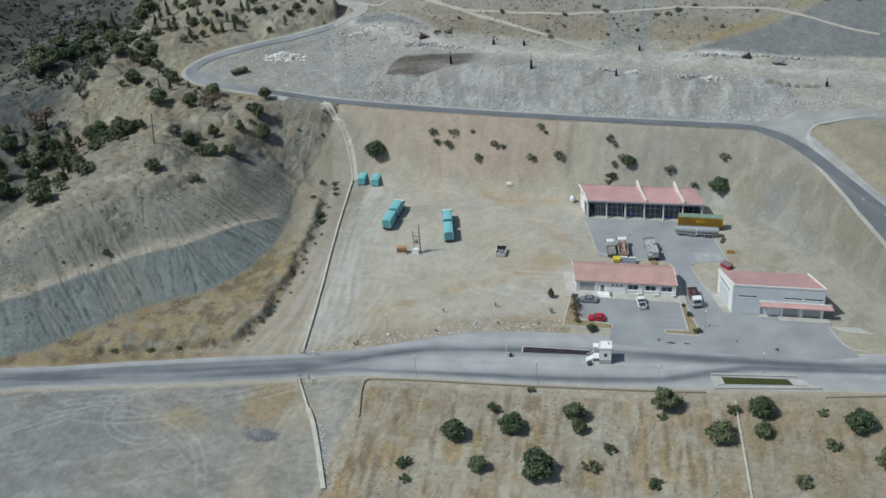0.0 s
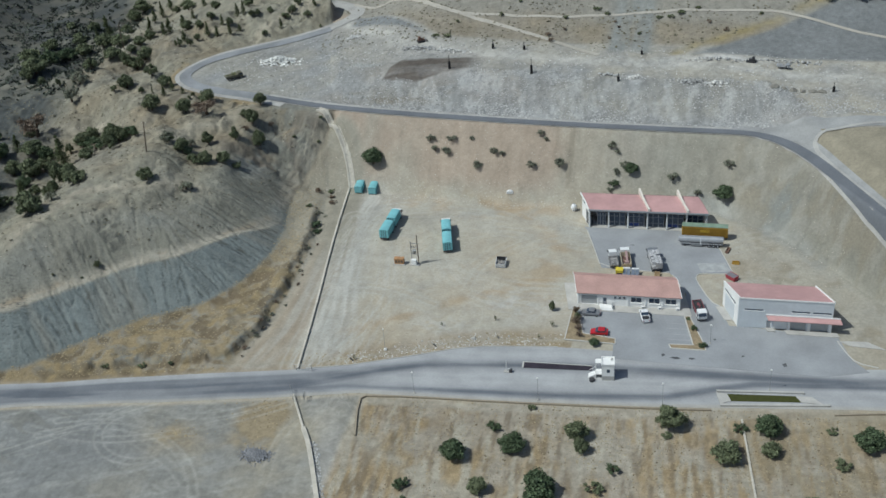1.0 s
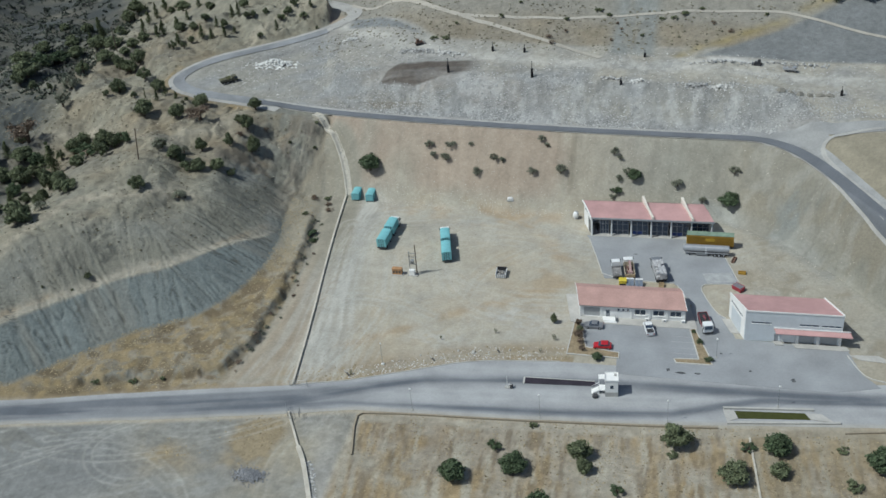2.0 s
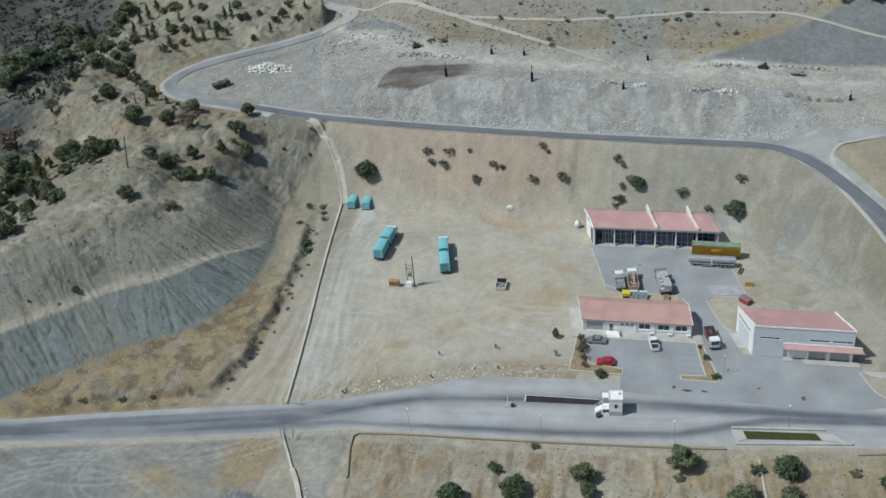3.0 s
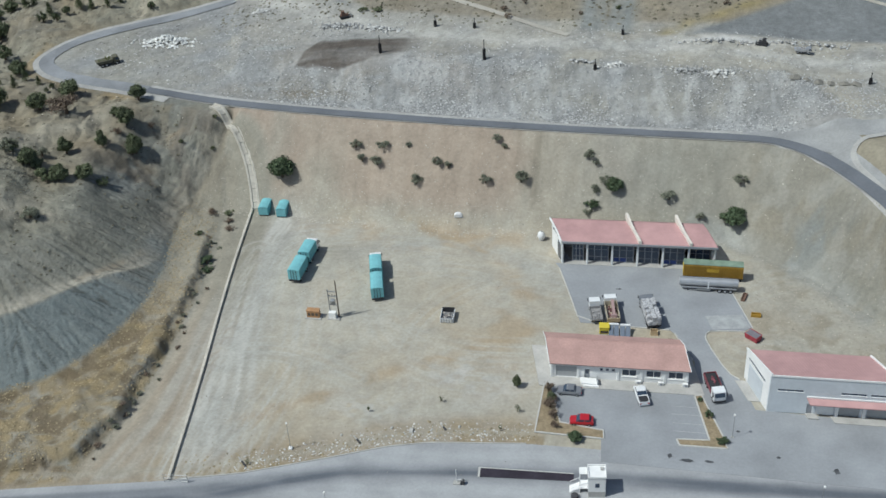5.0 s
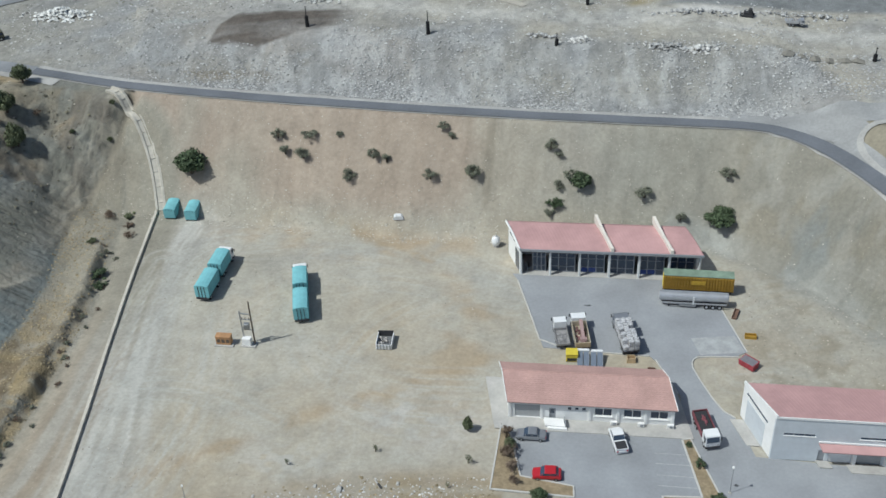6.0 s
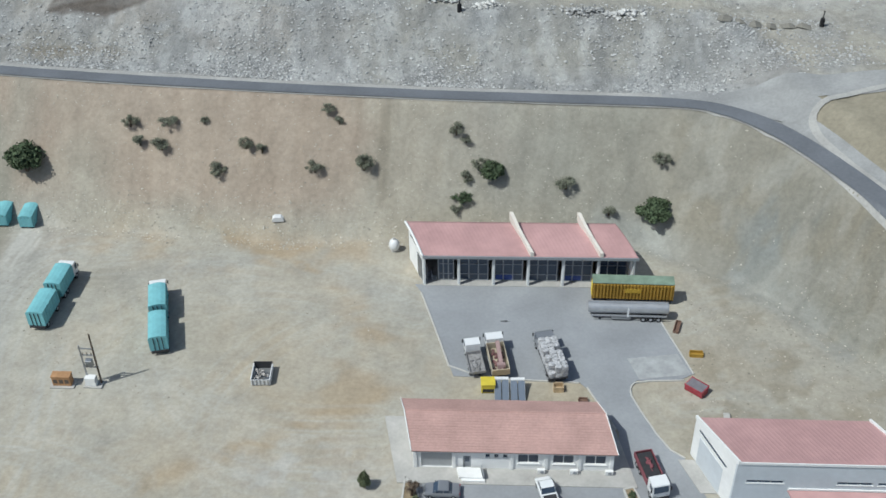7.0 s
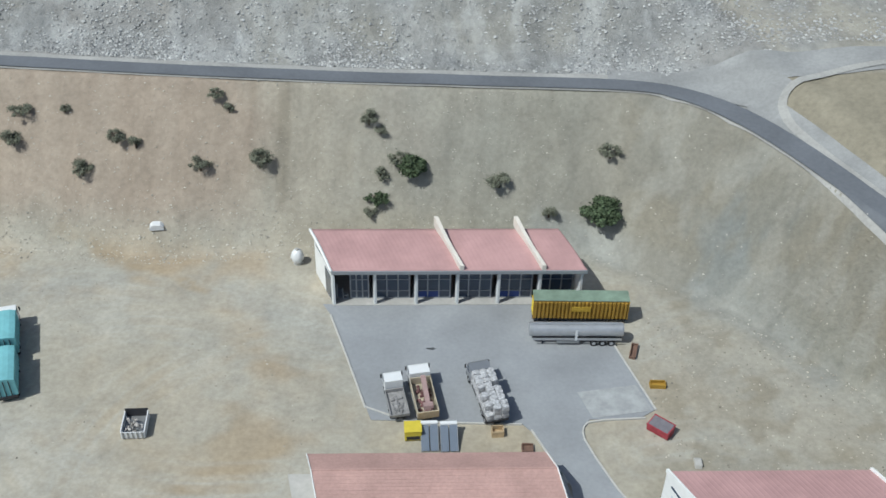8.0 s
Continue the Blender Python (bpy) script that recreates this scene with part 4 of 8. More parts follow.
M_CREAMWALL = mat("cream_render", (0.68, 0.63, 0.57), 0.8, grain=0.05, size=0.8, stain=0.08, stain_size=2)
M_POST = mat("pale_grey_paint", (0.60, 0.62, 0.63), 0.7, grain=0.05, size=0.6, stain=0.08, stain_size=2)
M_BLUE = mat("blue_paint", (0.03, 0.06, 0.22), 0.5, grain=0.1)


def rolled(bm, f):
    """Lift every vertex by f(x, y)."""
    for v in bm.verts:
        v.co.z += f(v.co.x, v.co.y)
    return bm


def curved_sheet(w, d, n, f, thick, x0=0.0, y0=0.0, ribs=0, rib=0.06):
    """A roof sheet from x0 to x0+w and y0 to y0+d whose height is f(y), with standing ribs along y."""
    xs = np.linspace(x0, x0 + w, 2 if not ribs else ribs * 4 + 1)
    ys = np.linspace(y0, y0 + d, n + 1)
    bm = bmesh.new()
    top = [[bm.verts.new((x, y, f(y) + (rib if ribs and i % 4 == 2 else 0))) for i, x in enumerate(xs)] for y in ys]
    low = [[bm.verts.new((x, y, f(y) - thick)) for x in xs] for y in ys]
    for a, b in zip(range(n), range(1, n + 1)):
        for i in range(len(xs) - 1):
            bm.faces.new((top[a][i], top[a][i + 1], top[b][i + 1], top[b][i]))
            bm.faces.new((low[a][i], low[b][i], low[b][i + 1], low[a][i + 1]))
        bm.faces.new((top[a][0], top[b][0], low[b][0], low[a][0]))
        bm.faces.new((top[a][-1], low[a][-1], low[b][-1], top[b][-1]))
    for i in range(len(xs) - 1):
        bm.faces.new((top[0][i], low[0][i], low[0][i + 1], top[0][i + 1]))
        bm.faces.new((top[-1][i], top[-1][i + 1], low[-1][i + 1], low[-1][i]))
    bmesh.ops.recalc_face_normals(bm, faces=bm.faces)
    return bm


def garage():
    k, L, D = -0.42, 31.4, 6.1
    g = thing("garage", -0.1, -0.8, 0.1, 2.4, "long white vehicle garage with a curved red metal roof", "garage")
    f = lambda y: 6.0 + 0.95 * (1 - (1 - min(max(y, 0), 6.6) / 6.6) ** 2.4)
    part("roof", curved_sheet(L + 0.7, D + 1.0, 14, f, 0.18, -0.35, -0.45, 54, 0.022), M_SHEETROOF, g, "curved red ribbed metal roof", k, True)
    for x in (-0.52,):
        part("verge", curved_sheet(0.32, D + 1.06, 14, lambda y: f(y) + 0.1, 0.42, x, -0.48), M_WHITE, g, "white verge along the roof edge", k, True)
    part("fascia", box(-0.35, L + 0.35, -0.60, -0.46, 5.42, 5.96, 0.02), M_FRAME, g, "grey metal eaves gutter", k)
    side = [(0.0, 0.0), (D, 0.0), (D, f(D) - 0.2), *[(y, f(y) - 0.2) for y in np.linspace(D * 0.85, 0.3, 7)], (0.0, 5.75)]
    left = part("wall", prism(side, -0.12, 0.12), M_WHITE, g, skew=k)
    part("opening", box(-0.16, -0.125, 0.5, 2.4, 0.15, 4.4), M_GLASS, left, "dark glazed side opening", k)
    part("window", box(-0.18, -0.125, 2.4, 5.2, 5.3, 5.6), M_GLASS, left, "narrow dark strip window", k)
    part("wall", prism(side, L - 0.12, L + 0.12), M_WHITE, g, skew=k)
    part("wall", box(0.2, L - 0.2, D - 0.2, D, 0, 6.6), M_WHITE, g, skew=k)
    part("floor", box(0.15, L - 0.15, 0.3, D - 0.25, 0.0, 0.06), M_CONC, g, "dusty concrete floor slab", k)
    part("threshold", box(-0.3, L + 0.3, -0.35, 0.28, 0.0, 0.09), M_CONC, g, "pale concrete door threshold", k)
    bay = L / 6
    for i in range(7):
        part("post", box(i * bay - 0.15, i * bay + 0.15, -0.2, 0.25, 0, 5.45, 0.03), M_POST, g, skew=k)
    # near-black strip over the doors, its colour standing for shade under the eaves
    part("shade_lintel", box(0.2, L - 0.2, 0.7, 0.9, 4.35, 5.6), M_SHADOWBOX, g, skew=k)
    for i in range(6):
        a, b = i * bay + 0.45, (i + 1) * bay - 0.45
        if i == 0:
            a = b - 2.3
        door = part("door", box(a, b, 1.02, 1.06, 0.1, 4.3), M_GLASS, g, "dark glazed folding garage door", k)
        w = (b - a) / 3
        for j in range(4):
            part("stile", box(a + j * w - 0.07, a + j * w + 0.07, 0.93, 1.01, 0.1, 4.3), M_FRAME, door, skew=k)
        for z in (0.12, 1.3, 3.2, 4.2):
            part("rail", box(a, b, 0.95, 1.0, z, z + 0.1), M_FRAME, door, skew=k)
        if i in (2, 4):
            part("panel", box(a + 0.2 * w, b - 0.9 * w, 0.97, 1.015, 0.3, 1.2), M_BLUE, door, "blue door panel", k)
    for u in (16.0, 26.3):
        out = [(-0.45, 5.9), (-0.45, 6.75), (0.4, 6.9), (2.8, 7.3), (5.0, 7.95), (7.0, 8.75), (7.0, 7.3), (6.5, 7.0), (4.5, 6.75), (2.2, 6.4)]
        part("fin", prism(out, u - 0.26, u + 0.26), M_CREAMWALL, g, "white rendered roof fin", k)
    # clutter in the open bay
    for x, y, sx, sy, sz in ((1.0, 0.9, 0.5, 0.5, 2.8), (1.7, 1.6, 0.9, 0.6, 1.5), (2.4, 1.2, 0.6, 0.4, 1.0)):
        c = thing("storage_rack", 0, 0, 0, 0, "cluttered grey rack inside an open garage bay", "rack")
        c.matrix_basis = pose(-0.6 + x + k * y, -0.9 + y, 0.18, 0, 0, 2)
        for z in np.arange(0.05, sz, 0.5):
            part("shelf", box(-sx / 2, sx / 2, -sy / 2, sy / 2, z, z + 0.06), M_FRAME, c)
        for px in (-sx / 2, sx / 2):
            part("upright", box(px - 0.03, px + 0.03, -sy / 2, sy / 2, 0, sz), M_FRAME, c)
    return g


def window_unit(parent, a, b, z0, z1, y, panes, k, sill=True):
    w = part("window", box(a, b, y + 0.05, y + 0.09, z0, z1), M_GLASS, parent, "dark window pane", k)
    n = panes + 1
    for j in range(n):
        x = a + (b - a) * j / panes
        part("frame", box(x - 0.05, x + 0.05, y - 0.01, y + 0.045, z0, z1), M_WHITE, w, "white frame bar", k)
    for z in (z0, z1):
        part("frame", box(a - 0.05, b + 0.05, y - 0.012, y + 0.046, z - 0.05, z + 0.05), M_WHITE, w, "white frame bar", k)
    if sill:
        part("sill", box(a - 0.15, b + 0.15, y - 0.22, y + 0.0, z0 - 0.16, z0 - 0.06), M_WHITE, w, "white window sill", k)


def office():
    k, L, D = -0.22, 24.7, 8.0
    o = thing("office", 2.2, -36.8, 0.1, 2.3, "white single-storey office with a red tiled gable roof", "office")
    part("plinth", box(-2.7, L + 2.6, -2.6, D + 0.6, 0.0, 0.12), M_CONC, o, "pale concrete pavement round the office", k)
    wins = [(13.0, 15.6, 1.3, 2.85), (17.4, 20.0, 1.3, 2.85), (21.4, 24.0, 1.3, 2.85)]
    small = [(8.9, 9.5, 2.1, 2.8), (10.0, 10.6, 2.1, 2.8), (11.1, 11.7, 2.1, 2.8)]
    front = part("wall", wall_with_holes(L, 3.85, 0.25, [(0.8, 4.7, 0.25, 2.9), (6.1, 7.1, 0.13, 2.4), *wins, *small]), M_WHITE, o, skew=k)
    for a in wins:
        window_unit(front, *a, 0.1, 2, k)
    for a in small:
        window_unit(front, *a, 0.1, 1, k, False)
    part("shutter", box(0.8, 4.7, 0.12, 0.16, 0.25, 2.9), M_SHUTTER, front, "pale grey closed shutter", k)
    door = part("door", box(6.1, 7.1, 0.14, 0.2, 0.13, 2.4), M_FRAME, front, "grey glazed entrance door", k)
    part("pane", box(6.3, 6.9, 0.11, 0.135, 1.2, 2.1), M_GLASS, door, "dark pane", k)
    for x in (0.0, 4.9, 12.2, 16.5, 20.7, L):
        part("pilaster", box(x - 0.22, x + 0.22, -0.16, -0.002, 0.12, 3.8, 0.02), M_WHITE, front, skew=k)
    gable = [(0.25, 0.12), (D, 0.12), (D, 3.7), (5.1, 5.0), (0.25, 3.8)]
    part("wall", prism(gable, 0.0, 0.25), M_WHITE, o, skew=k)
    part("wall", prism(gable, L - 0.25, L), M_WHITE, o, skew=k)
    part("wall", box(0.25, L - 0.25, D - 0.25, D, 0.12, 3.7), M_WHITE, o, skew=k)
    # roof: overlapping tile courses on both slopes
    roof = part("roof", prism([(-0.55, 3.72), (5.1, 5.1), (D + 0.4, 3.62), (D + 0.4, 3.52), (5.1, 4.95), (-0.55, 3.6)], -0.45, L + 0.45), M_TILE, o, "red clay tile roof", k)
    for (y0, z0, y1, z1), n in (((-0.6, 3.76, 5.1, 5.15), 15), ((D + 0.45, 3.66, 5.1, 5.15), 9)):
        for i in range(n):
            ya, yb = y0 + (y1 - y0) * i / n, y0 + (y1 - y0) * (i + 1.15) / n
            za, zb = z0 + (z1 - z0) * i / n, z0 + (z1 - z0) * (i + 1.15) / n
            bm = prism([(ya, za), (ya, za + 0.055), (yb, zb + 0.03), (yb, zb)], -0.48, L + 0.48)
            part("tile_course", bm, M_TILE, roof, skew=k)
    part("ridge", prism([(4.95, 5.11), (5.02, 5.27), (5.18, 5.27), (5.25, 5.11)], -0.5, L + 0.5), M_TILE, roof, "red ridge tiles", k)
    for x in (-0.52, L + 0.46):
        part("verge", prism([(-0.6, 3.7), (-0.6, 3.9), (5.1, 5.31), (D + 0.45, 3.8), (D + 0.45, 3.6), (5.1, 5.11)], x, x + 0.1), M_WHITE, roof, "white painted verge board", k)
    part("porch_ramp", prism([(5.2, 0.13), (8.2, 0.13), (8.2, 0.5), (5.2, 0.62)], -1.9, -0.3, "y"), M_WHITE, o, "white entrance steps", k)
    part("step", box(5.5, 8.4, -2.3, -1.92, 0.13, 0.36), M_WHITE, o, "white step", k)
    part("railing", box(8.3, 8.36, -1.9, -0.3, 0.13, 1.1), M_FRAME, o, skew=k)
    for x in (15.8, 19.9, 24.3):
        ac = thing("air_conditioner", 0, 0, 0, 0, "white air conditioner unit on the pavement against the wall", "air conditioner", "office air conditioners")
        ac.matrix_basis = o.matrix_basis @ pose(x - k * 0.6, -0.58, 0.12)
        part("case", box(-0.5, 0.5, -0.2, 0.2, 0.05, 0.75, 0.03), M_WHITE, ac)
        part("grille", cyl((0.1, -0.21, 0.4), (0.1, -0.24, 0.4), 0.26, n=14), M_FRAME, ac, "round grey fan grille")
        for s in (-0.4, 0.4):
            part("foot", box(s - 0.05, s + 0.05, -0.18, 0.18, 0, 0.05), M_FRAME, ac)
    return o


def shed():
    k, L, D = -0.40, 21.3, 8.7
    s = thing("workshop", 40.9, -40.7, 0.1, 2.1, "pale grey metal workshop with a red roof and canopy", "workshop")
    h = lambda y: 8.6 - 0.22 * y
    doors = [(8.1, 11.3, 0.0, 2.9), (11.9, 15.5, 0.0, 2.9), (16.7, 20.5, 0.0, 2.9)]
    strips = [(1.4, 5.8, 5.05, 5.5), (12.0, 16.2, 5.05, 5.5), (16.8, 21.0, 5.05, 5.5)]
    front = part("wall", wall_with_holes(L, 8.4, 0.25, [(6.6, 7.6, 0.0, 2.4), *doors, *strips]), M_PANEL, s, "grey metal clad wall", k)
    for a, b, z0, z1 in strips:
        for j in range(3):
            w = (b - a) / 3
            part("window", box(a + j * w + 0.05, a + (j + 1) * w - 0.12, 0.08, 0.12, z0, z1), M_GLASS, front, "dark strip window", k)
        part("frame", box(a - 0.1, b + 0.1, -0.06, -0.002, z0 - 0.16, z0 - 0.04), M_WHITE, front, "white sill strip", k)
    for n, (a, b, z0, z1) in enumerate(doors):
        d = part("shutter", box(a, b, 0.14, 0.18, z0, z1), M_WHITE if n == 0 else M_SHUTTER, front, "roller shutter", k)
        for z in np.arange(0.15, 2.7, 0.3):
            part("slat", box(a + 0.03, b - 0.03, 0.11, 0.138, z, z + 0.24), M_WHITE if n == 0 else M_SHUTTER, d, skew=k)
    part("door", box(6.6, 7.6, 0.12, 0.17, 0, 2.4), M_FRAME, front, "grey side door", k)
    lw = part("wall", prism([(0.25, 0), (D, 0), (D, h(D)), (0.25, 8.4)], 0, 0.25), M_WHITE, s, "white rendered gable wall", k)
    part("shutter", box(-0.05, -0.003, 2.3, 7.3, 0.05, 4.6), M_PANEL, lw, "large pale roller door", k)
    part("window", box(-0.05, -0.003, 1.8, 7.6, 5.45, 5.75), M_GLASS, lw, "dark strip window", k)
    part("wall", prism([(0.25, 0), (D, 0), (D, h(D)), (0.25, 8.4)], L - 0.25, L), M_PANEL, s, skew=k)
    part("wall", box(0.25, L - 0.25, D - 0.25, D, 0, 6.5), M_PANEL, s, skew=k)
    part("roof", curved_sheet(L - 0.1, D, 4, lambda y: h(y) + 0.05, 0.12, 0.05, 0.02, 36, 0.02), M_SHEETROOF, s, "red ribbed metal roof", k)
    for x in (-0.06, L - 0.2):
        part("parapet", prism([(-0.1, 8.3), (-0.1, 8.9), (D + 0.1, h(D) + 0.35), (D + 0.1, h(D) - 0.2)], x, x + 0.26), M_WHITE, s, "white parapet capping", k)
    part("flashing", box(0.2, L - 0.2, -0.12, -0.003, 8.32, 8.68), M_WHITE, s, "white metal eaves flashing", k)
    can = part("canopy", prism([(-1.3, 3.25), (-1.3, 3.42), (-0.003, 3.95), (-0.003, 3.75)], 6.4, L + 1.7), M_SHEETROOF, s, "red metal canopy over the doors", k)
    part("flashing", box(6.4, L + 1.7, -0.14, -0.004, 3.97, 4.25), M_WHITE, can, "white flashing above the canopy", k)
    for x in (11.6, 16.1, 20.9):
        part("column", box(x - 0.25, x + 0.25, -0.3, -0.005, 0, 3.4), M_WHITE, s, "white column", k)
    part("apron", prism([(10.6, 0.0), (22.4, 0.0), (22.4, 0.14), (10.6, 0.14)], -1.9, -0.32, "y"), M_CONC, s, "pale concrete ramp before the doors", k)
    part("steps", box(6.4, 8.2, -1.3, -0.02, 0, 0.3, 0.02), M_CONC, s, "pale concrete steps", k)
    part("side_slab", box(-2.1, -0.06, 2.3, 7.6, 0.0, 0.07), M_CONC, s, "pale concrete slab", k)
    return s


def booth():
    b = thing("weighbridge_booth", 10.9, -65.3, 0.06, 8.0, "white weighbridge booth on a plinth with outside steps", "booth")
    part("plinth", box(1.0, 3.8, 0.0, 2.7, 0.0, 1.2), M_CONC, b, "grey concrete plinth")
    cab = part("cabin", box(1.0, 3.8, 0.0, 2.7, 1.2, 4.4, 0.03), M_WHITE, b)
    part("roof", box(0.9, 3.9, -0.1, 2.8, 4.4, 4.55, 0.03), M_WHITE, b, "flat white roof slab")
    for q in ((0.9, 3.9, -0.1, 0.05), (0.9, 3.9, 2.65, 2.8), (0.9, 1.05, 0.052, 2.648), (3.75, 3.9, 0.052, 2.648)):
        part("parapet", box(*q, 4.552, 4.78), M_WHITE, b, "low white roof parapet")
    part("porch_roof", box(-0.45, 0.88, 1.3, 2.8, 3.95, 4.12, 0.03), M_WHITE, b, "small white porch slab")
    part("vent", box(3.0, 3.5, 1.6, 2.2, 4.65, 4.85), M_CONC, b)
    part("window", box(2.1, 2.8, -0.04, -0.002, 2.3, 3.2), M_GLASS, cab, "small dark window")
    part("window", box(1.3, 3.5, 2.702, 2.74, 2.4, 3.6), M_GLASS, cab, "wide dark window")
    part("door", box(0.95, 0.998, 0.8, 1.8, 1.3, 3.5), M_GLASS, cab, "dark glazed door")
    part("landing", box(-0.3, 0.98, 0.8, 2.7, 1.05, 1.2), M_WHITE, b, "white landing slab")
    for y in (1.42, 2.66):
        part("post", box(-0.4, -0.28, y - 0.06, y + 0.06, 1.2, 3.95), M_WHITE, b, "white porch post")
    for i in range(5):
        part("step", box(-0.3 - 0.35 * (i + 1), -0.3 - 0.35 * i, 0.9, 2.4, 0.0, 1.0 - 0.2 * i), M_WHITE, b)
    part("rail", cyl((-0.25, 0.85, 2.1), (-2.0, 0.85, 1.0), 0.04, n=6), M_WHITE, b, "white tubular handrail")
    part("rail", cyl((-0.25, 2.45, 2.1), (-2.0, 2.45, 1.0), 0.04, n=6), M_WHITE, b, "white tubular handrail")
    for i in range(4):
        part("baluster", cyl((-0.4 - 0.45 * i, 0.85, 0.3), (-0.4 - 0.45 * i, 0.85, 2.0 - 0.28 * i), 0.025, n=6), M_WHITE, b)
    tyre = solid("tyre_stack", cyl((9.7, -65.6, 0.06), (9.7, -65.6, 0.7), 0.62, n=16), M_SHADOWBOX, "black tyres stacked beside the booth steps", "tyres")
    return b


garage(), office(), shed(), booth()
M_PLATE = mat("weigh_plate", (0.05, 0.042, 0.055), 0.55, metal=0.3, grain=0.12, size=0.7, stain=0.25, stain_size=3)
wb = thing("weighbridge", 0, 0, 0.06, 0, "dark steel weighbridge platform set in the road", "weighbridge")
part("platform", prism(((-6.8, -61.5), (9.0, -60.6), (9.1, -62.1), (-6.6, -63.4)), 0.0, 0.10, "z"), M_PLATE, wb)
part("edge", prism(((-7.0, -61.3), (9.0, -60.4), (9.0, -60.58), (-7.0, -61.48)), 0.0, 0.16, "z"), M_KERB, wb, "pale concrete edge")
part("edge", prism(((-7.2, -61.3), (-6.85, -61.3), (-6.65, -63.5), (-7.0, -63.5)), 0.0, 0.14, "z"), M_KERB, wb, "pale concrete edge")
M_WATER = mat("green_water", (0.06, 0.065, 0.02), 0.15, grain=0.15, size=1.0)
trough = thing("wash_trough", 0, 0, 0.05, 0, "concrete wheel-wash trough with green water beside the road", "trough")
part("water", prism(((39.6, -65.6), (54.0, -64.1), (55.2, -65.9), (40.5, -67.8)), 0.0, 0.14, "z"), M_WATER, trough, "shallow murky green water")
for q in (((37.2, -64.8), (55.8, -62.6), (56.0, -63.1), (37.4, -65.3)), ((38.4, -69.3), (61.3, -65.9), (61.2, -66.5), (38.3, -69.9))):
    part("wall", prism(q, 0.0, 0.42, "z"), M_CONC, trough, "pale concrete trough wall")
for q in (((37.2, -65.4), (39.6, -65.6), (40.5, -67.8), (38.3, -69.2)), ((54.1, -64.1), (57.5, -63.9), (60, -66), (55.3, -65.9))):
    part("ramp", prism(q, 0.0, 0.16, "z"), M_CONC, trough, "sloping concrete ramp")


# ---- walls, channels, poles, gates ----
M_STEEL = mat("galvanised_steel", (0.38, 0.39, 0.40), 0.45, metal=0.7, grain=0.06)
M_WOODPOLE = mat("weathered_pole", (0.12, 0.095, 0.075), 0.9, grain=0.2, size=0.4)
M_BLACK = mat("black_rubber", (0.018, 0.018, 0.02), 0.75, grain=0.15, size=0.3)
M_STONEWALL = mat("earthy_wall", (0.30, 0.26, 0.20), 0.95, grain=0.15, size=0.6, bump=0.05)
M_BEIGECONC = mat("sunlit_concrete", (0.50, 0.47, 0.41), 0.9, grain=0.12, size=0.7, stain=0.15, stain_size=4)


def low_wall(line, half, high, material, label, category="wall", rounds=1):
    return tagged(part("boundary_wall", strip_mesh(line, ((-half, -0.4), (half, -0.4), (half * 0.9, high), (-half * 0.9, high)), 1.0, rounds), material, None), label, category, kind="structure")


low_wall(((-59.9, -72.3), (-63.9, -49.2), (-69.5, -21.2), (-72.8, -2.4), (-74.9, 11.2)), 0.28, 0.55, M_BEIGECONC, "low pale concrete wall along the ditch")
low_wall(((-57.7, -80.9), (-53.9, -87), (-51.5, -91)), 0.25, 0.5, M_BEIGECONC, "low pale concrete wall beside the dirt drive")
low_wall(((-51.5, -91), (-49, -94.6), (-45.0, -102.5), (-39.5, -114)), 0.55, 0.6, M_BEIGECONC, "broad pale concrete wall beside the dirt drive")
low_wall(((-39.0, -91.5), (-42.0, -80.2), (-40.0, -78.2), (-8, -75.9), (26.9, -72.6), (36.5, -71.4)), 0.2, 0.45, M_STONEWALL, "low earth-stained wall along the road verge", rounds=1)
low_wall(((43.0, -73.2), (45.0, -86), (47.5, -103)), 0.22, 0.3, M_BEIGECONC, "narrow pale concrete drain running down the field", "drain")
low_wall(((62, -69), (75, -66.5), (110, -60)), 0.2, 0.4, M_STONEWALL, "low earth-stained wall along the road verge")

FLUME = ((-73.9, 11.4), (-75.7, 16.2), (-77.6, 20.0), (-80.6, 24.2), (-83.4, 26.8), (-86.4, 29.0), (-89.2, 30.2))
flume = thing("drain_flume", 0, 0, 0, 0, "pale stepped concrete drain flume running down the bank", "drain", kind="structure")
part("channel", strip_mesh(FLUME, ((-1.05, -0.4), (1.05, -0.4), (1.05, 0.5), (0.6, 0.5), (0.5, 0.24), (-0.5, 0.24), (-0.6, 0.5), (-1.05, 0.5)), 0.6), M_BEIGECONC, flume)
fc, fn = frame_of(FLUME, 1.3, 1)
for (x, y), (nx, ny) in zip(fc[1:-1], fn[1:-1]):
    st = part("baffle", box(-0.5, 0.5, -0.1, 0.1, 0.1, 0.3), M_BEIGECONC, flume)
    st.matrix_basis = pose(x, y, ground_z(x, y), 0, 0, math.degrees(math.atan2(ny, nx)))


def street_lamp(x, y, h):
    o = thing("street_lamp", x, y, ground_z(x, y) + 0.05, 0, "slim grey street lamp with a white globe head beside the road", "street lamp", "lamps along the road")
    part("base", box(-0.22, 0.22, -0.22, 0.22, 0, 0.2, 0.02), M_CONC, o)
    part("pole", cyl((0, 0, 0.2), (0, 0, h), 0.05, 0.03, 8), M_STEEL, o)
    bm = bmesh.new()
    bmesh.ops.create_uvsphere(bm, u_segments=12, v_segments=8, radius=0.21)
    bmesh.ops.translate(bm, vec=(0, 0, h + 0.14), verts=bm.verts)
    part("globe", bm, M_WHITE, o, "white globe", smooth=True)
    return o


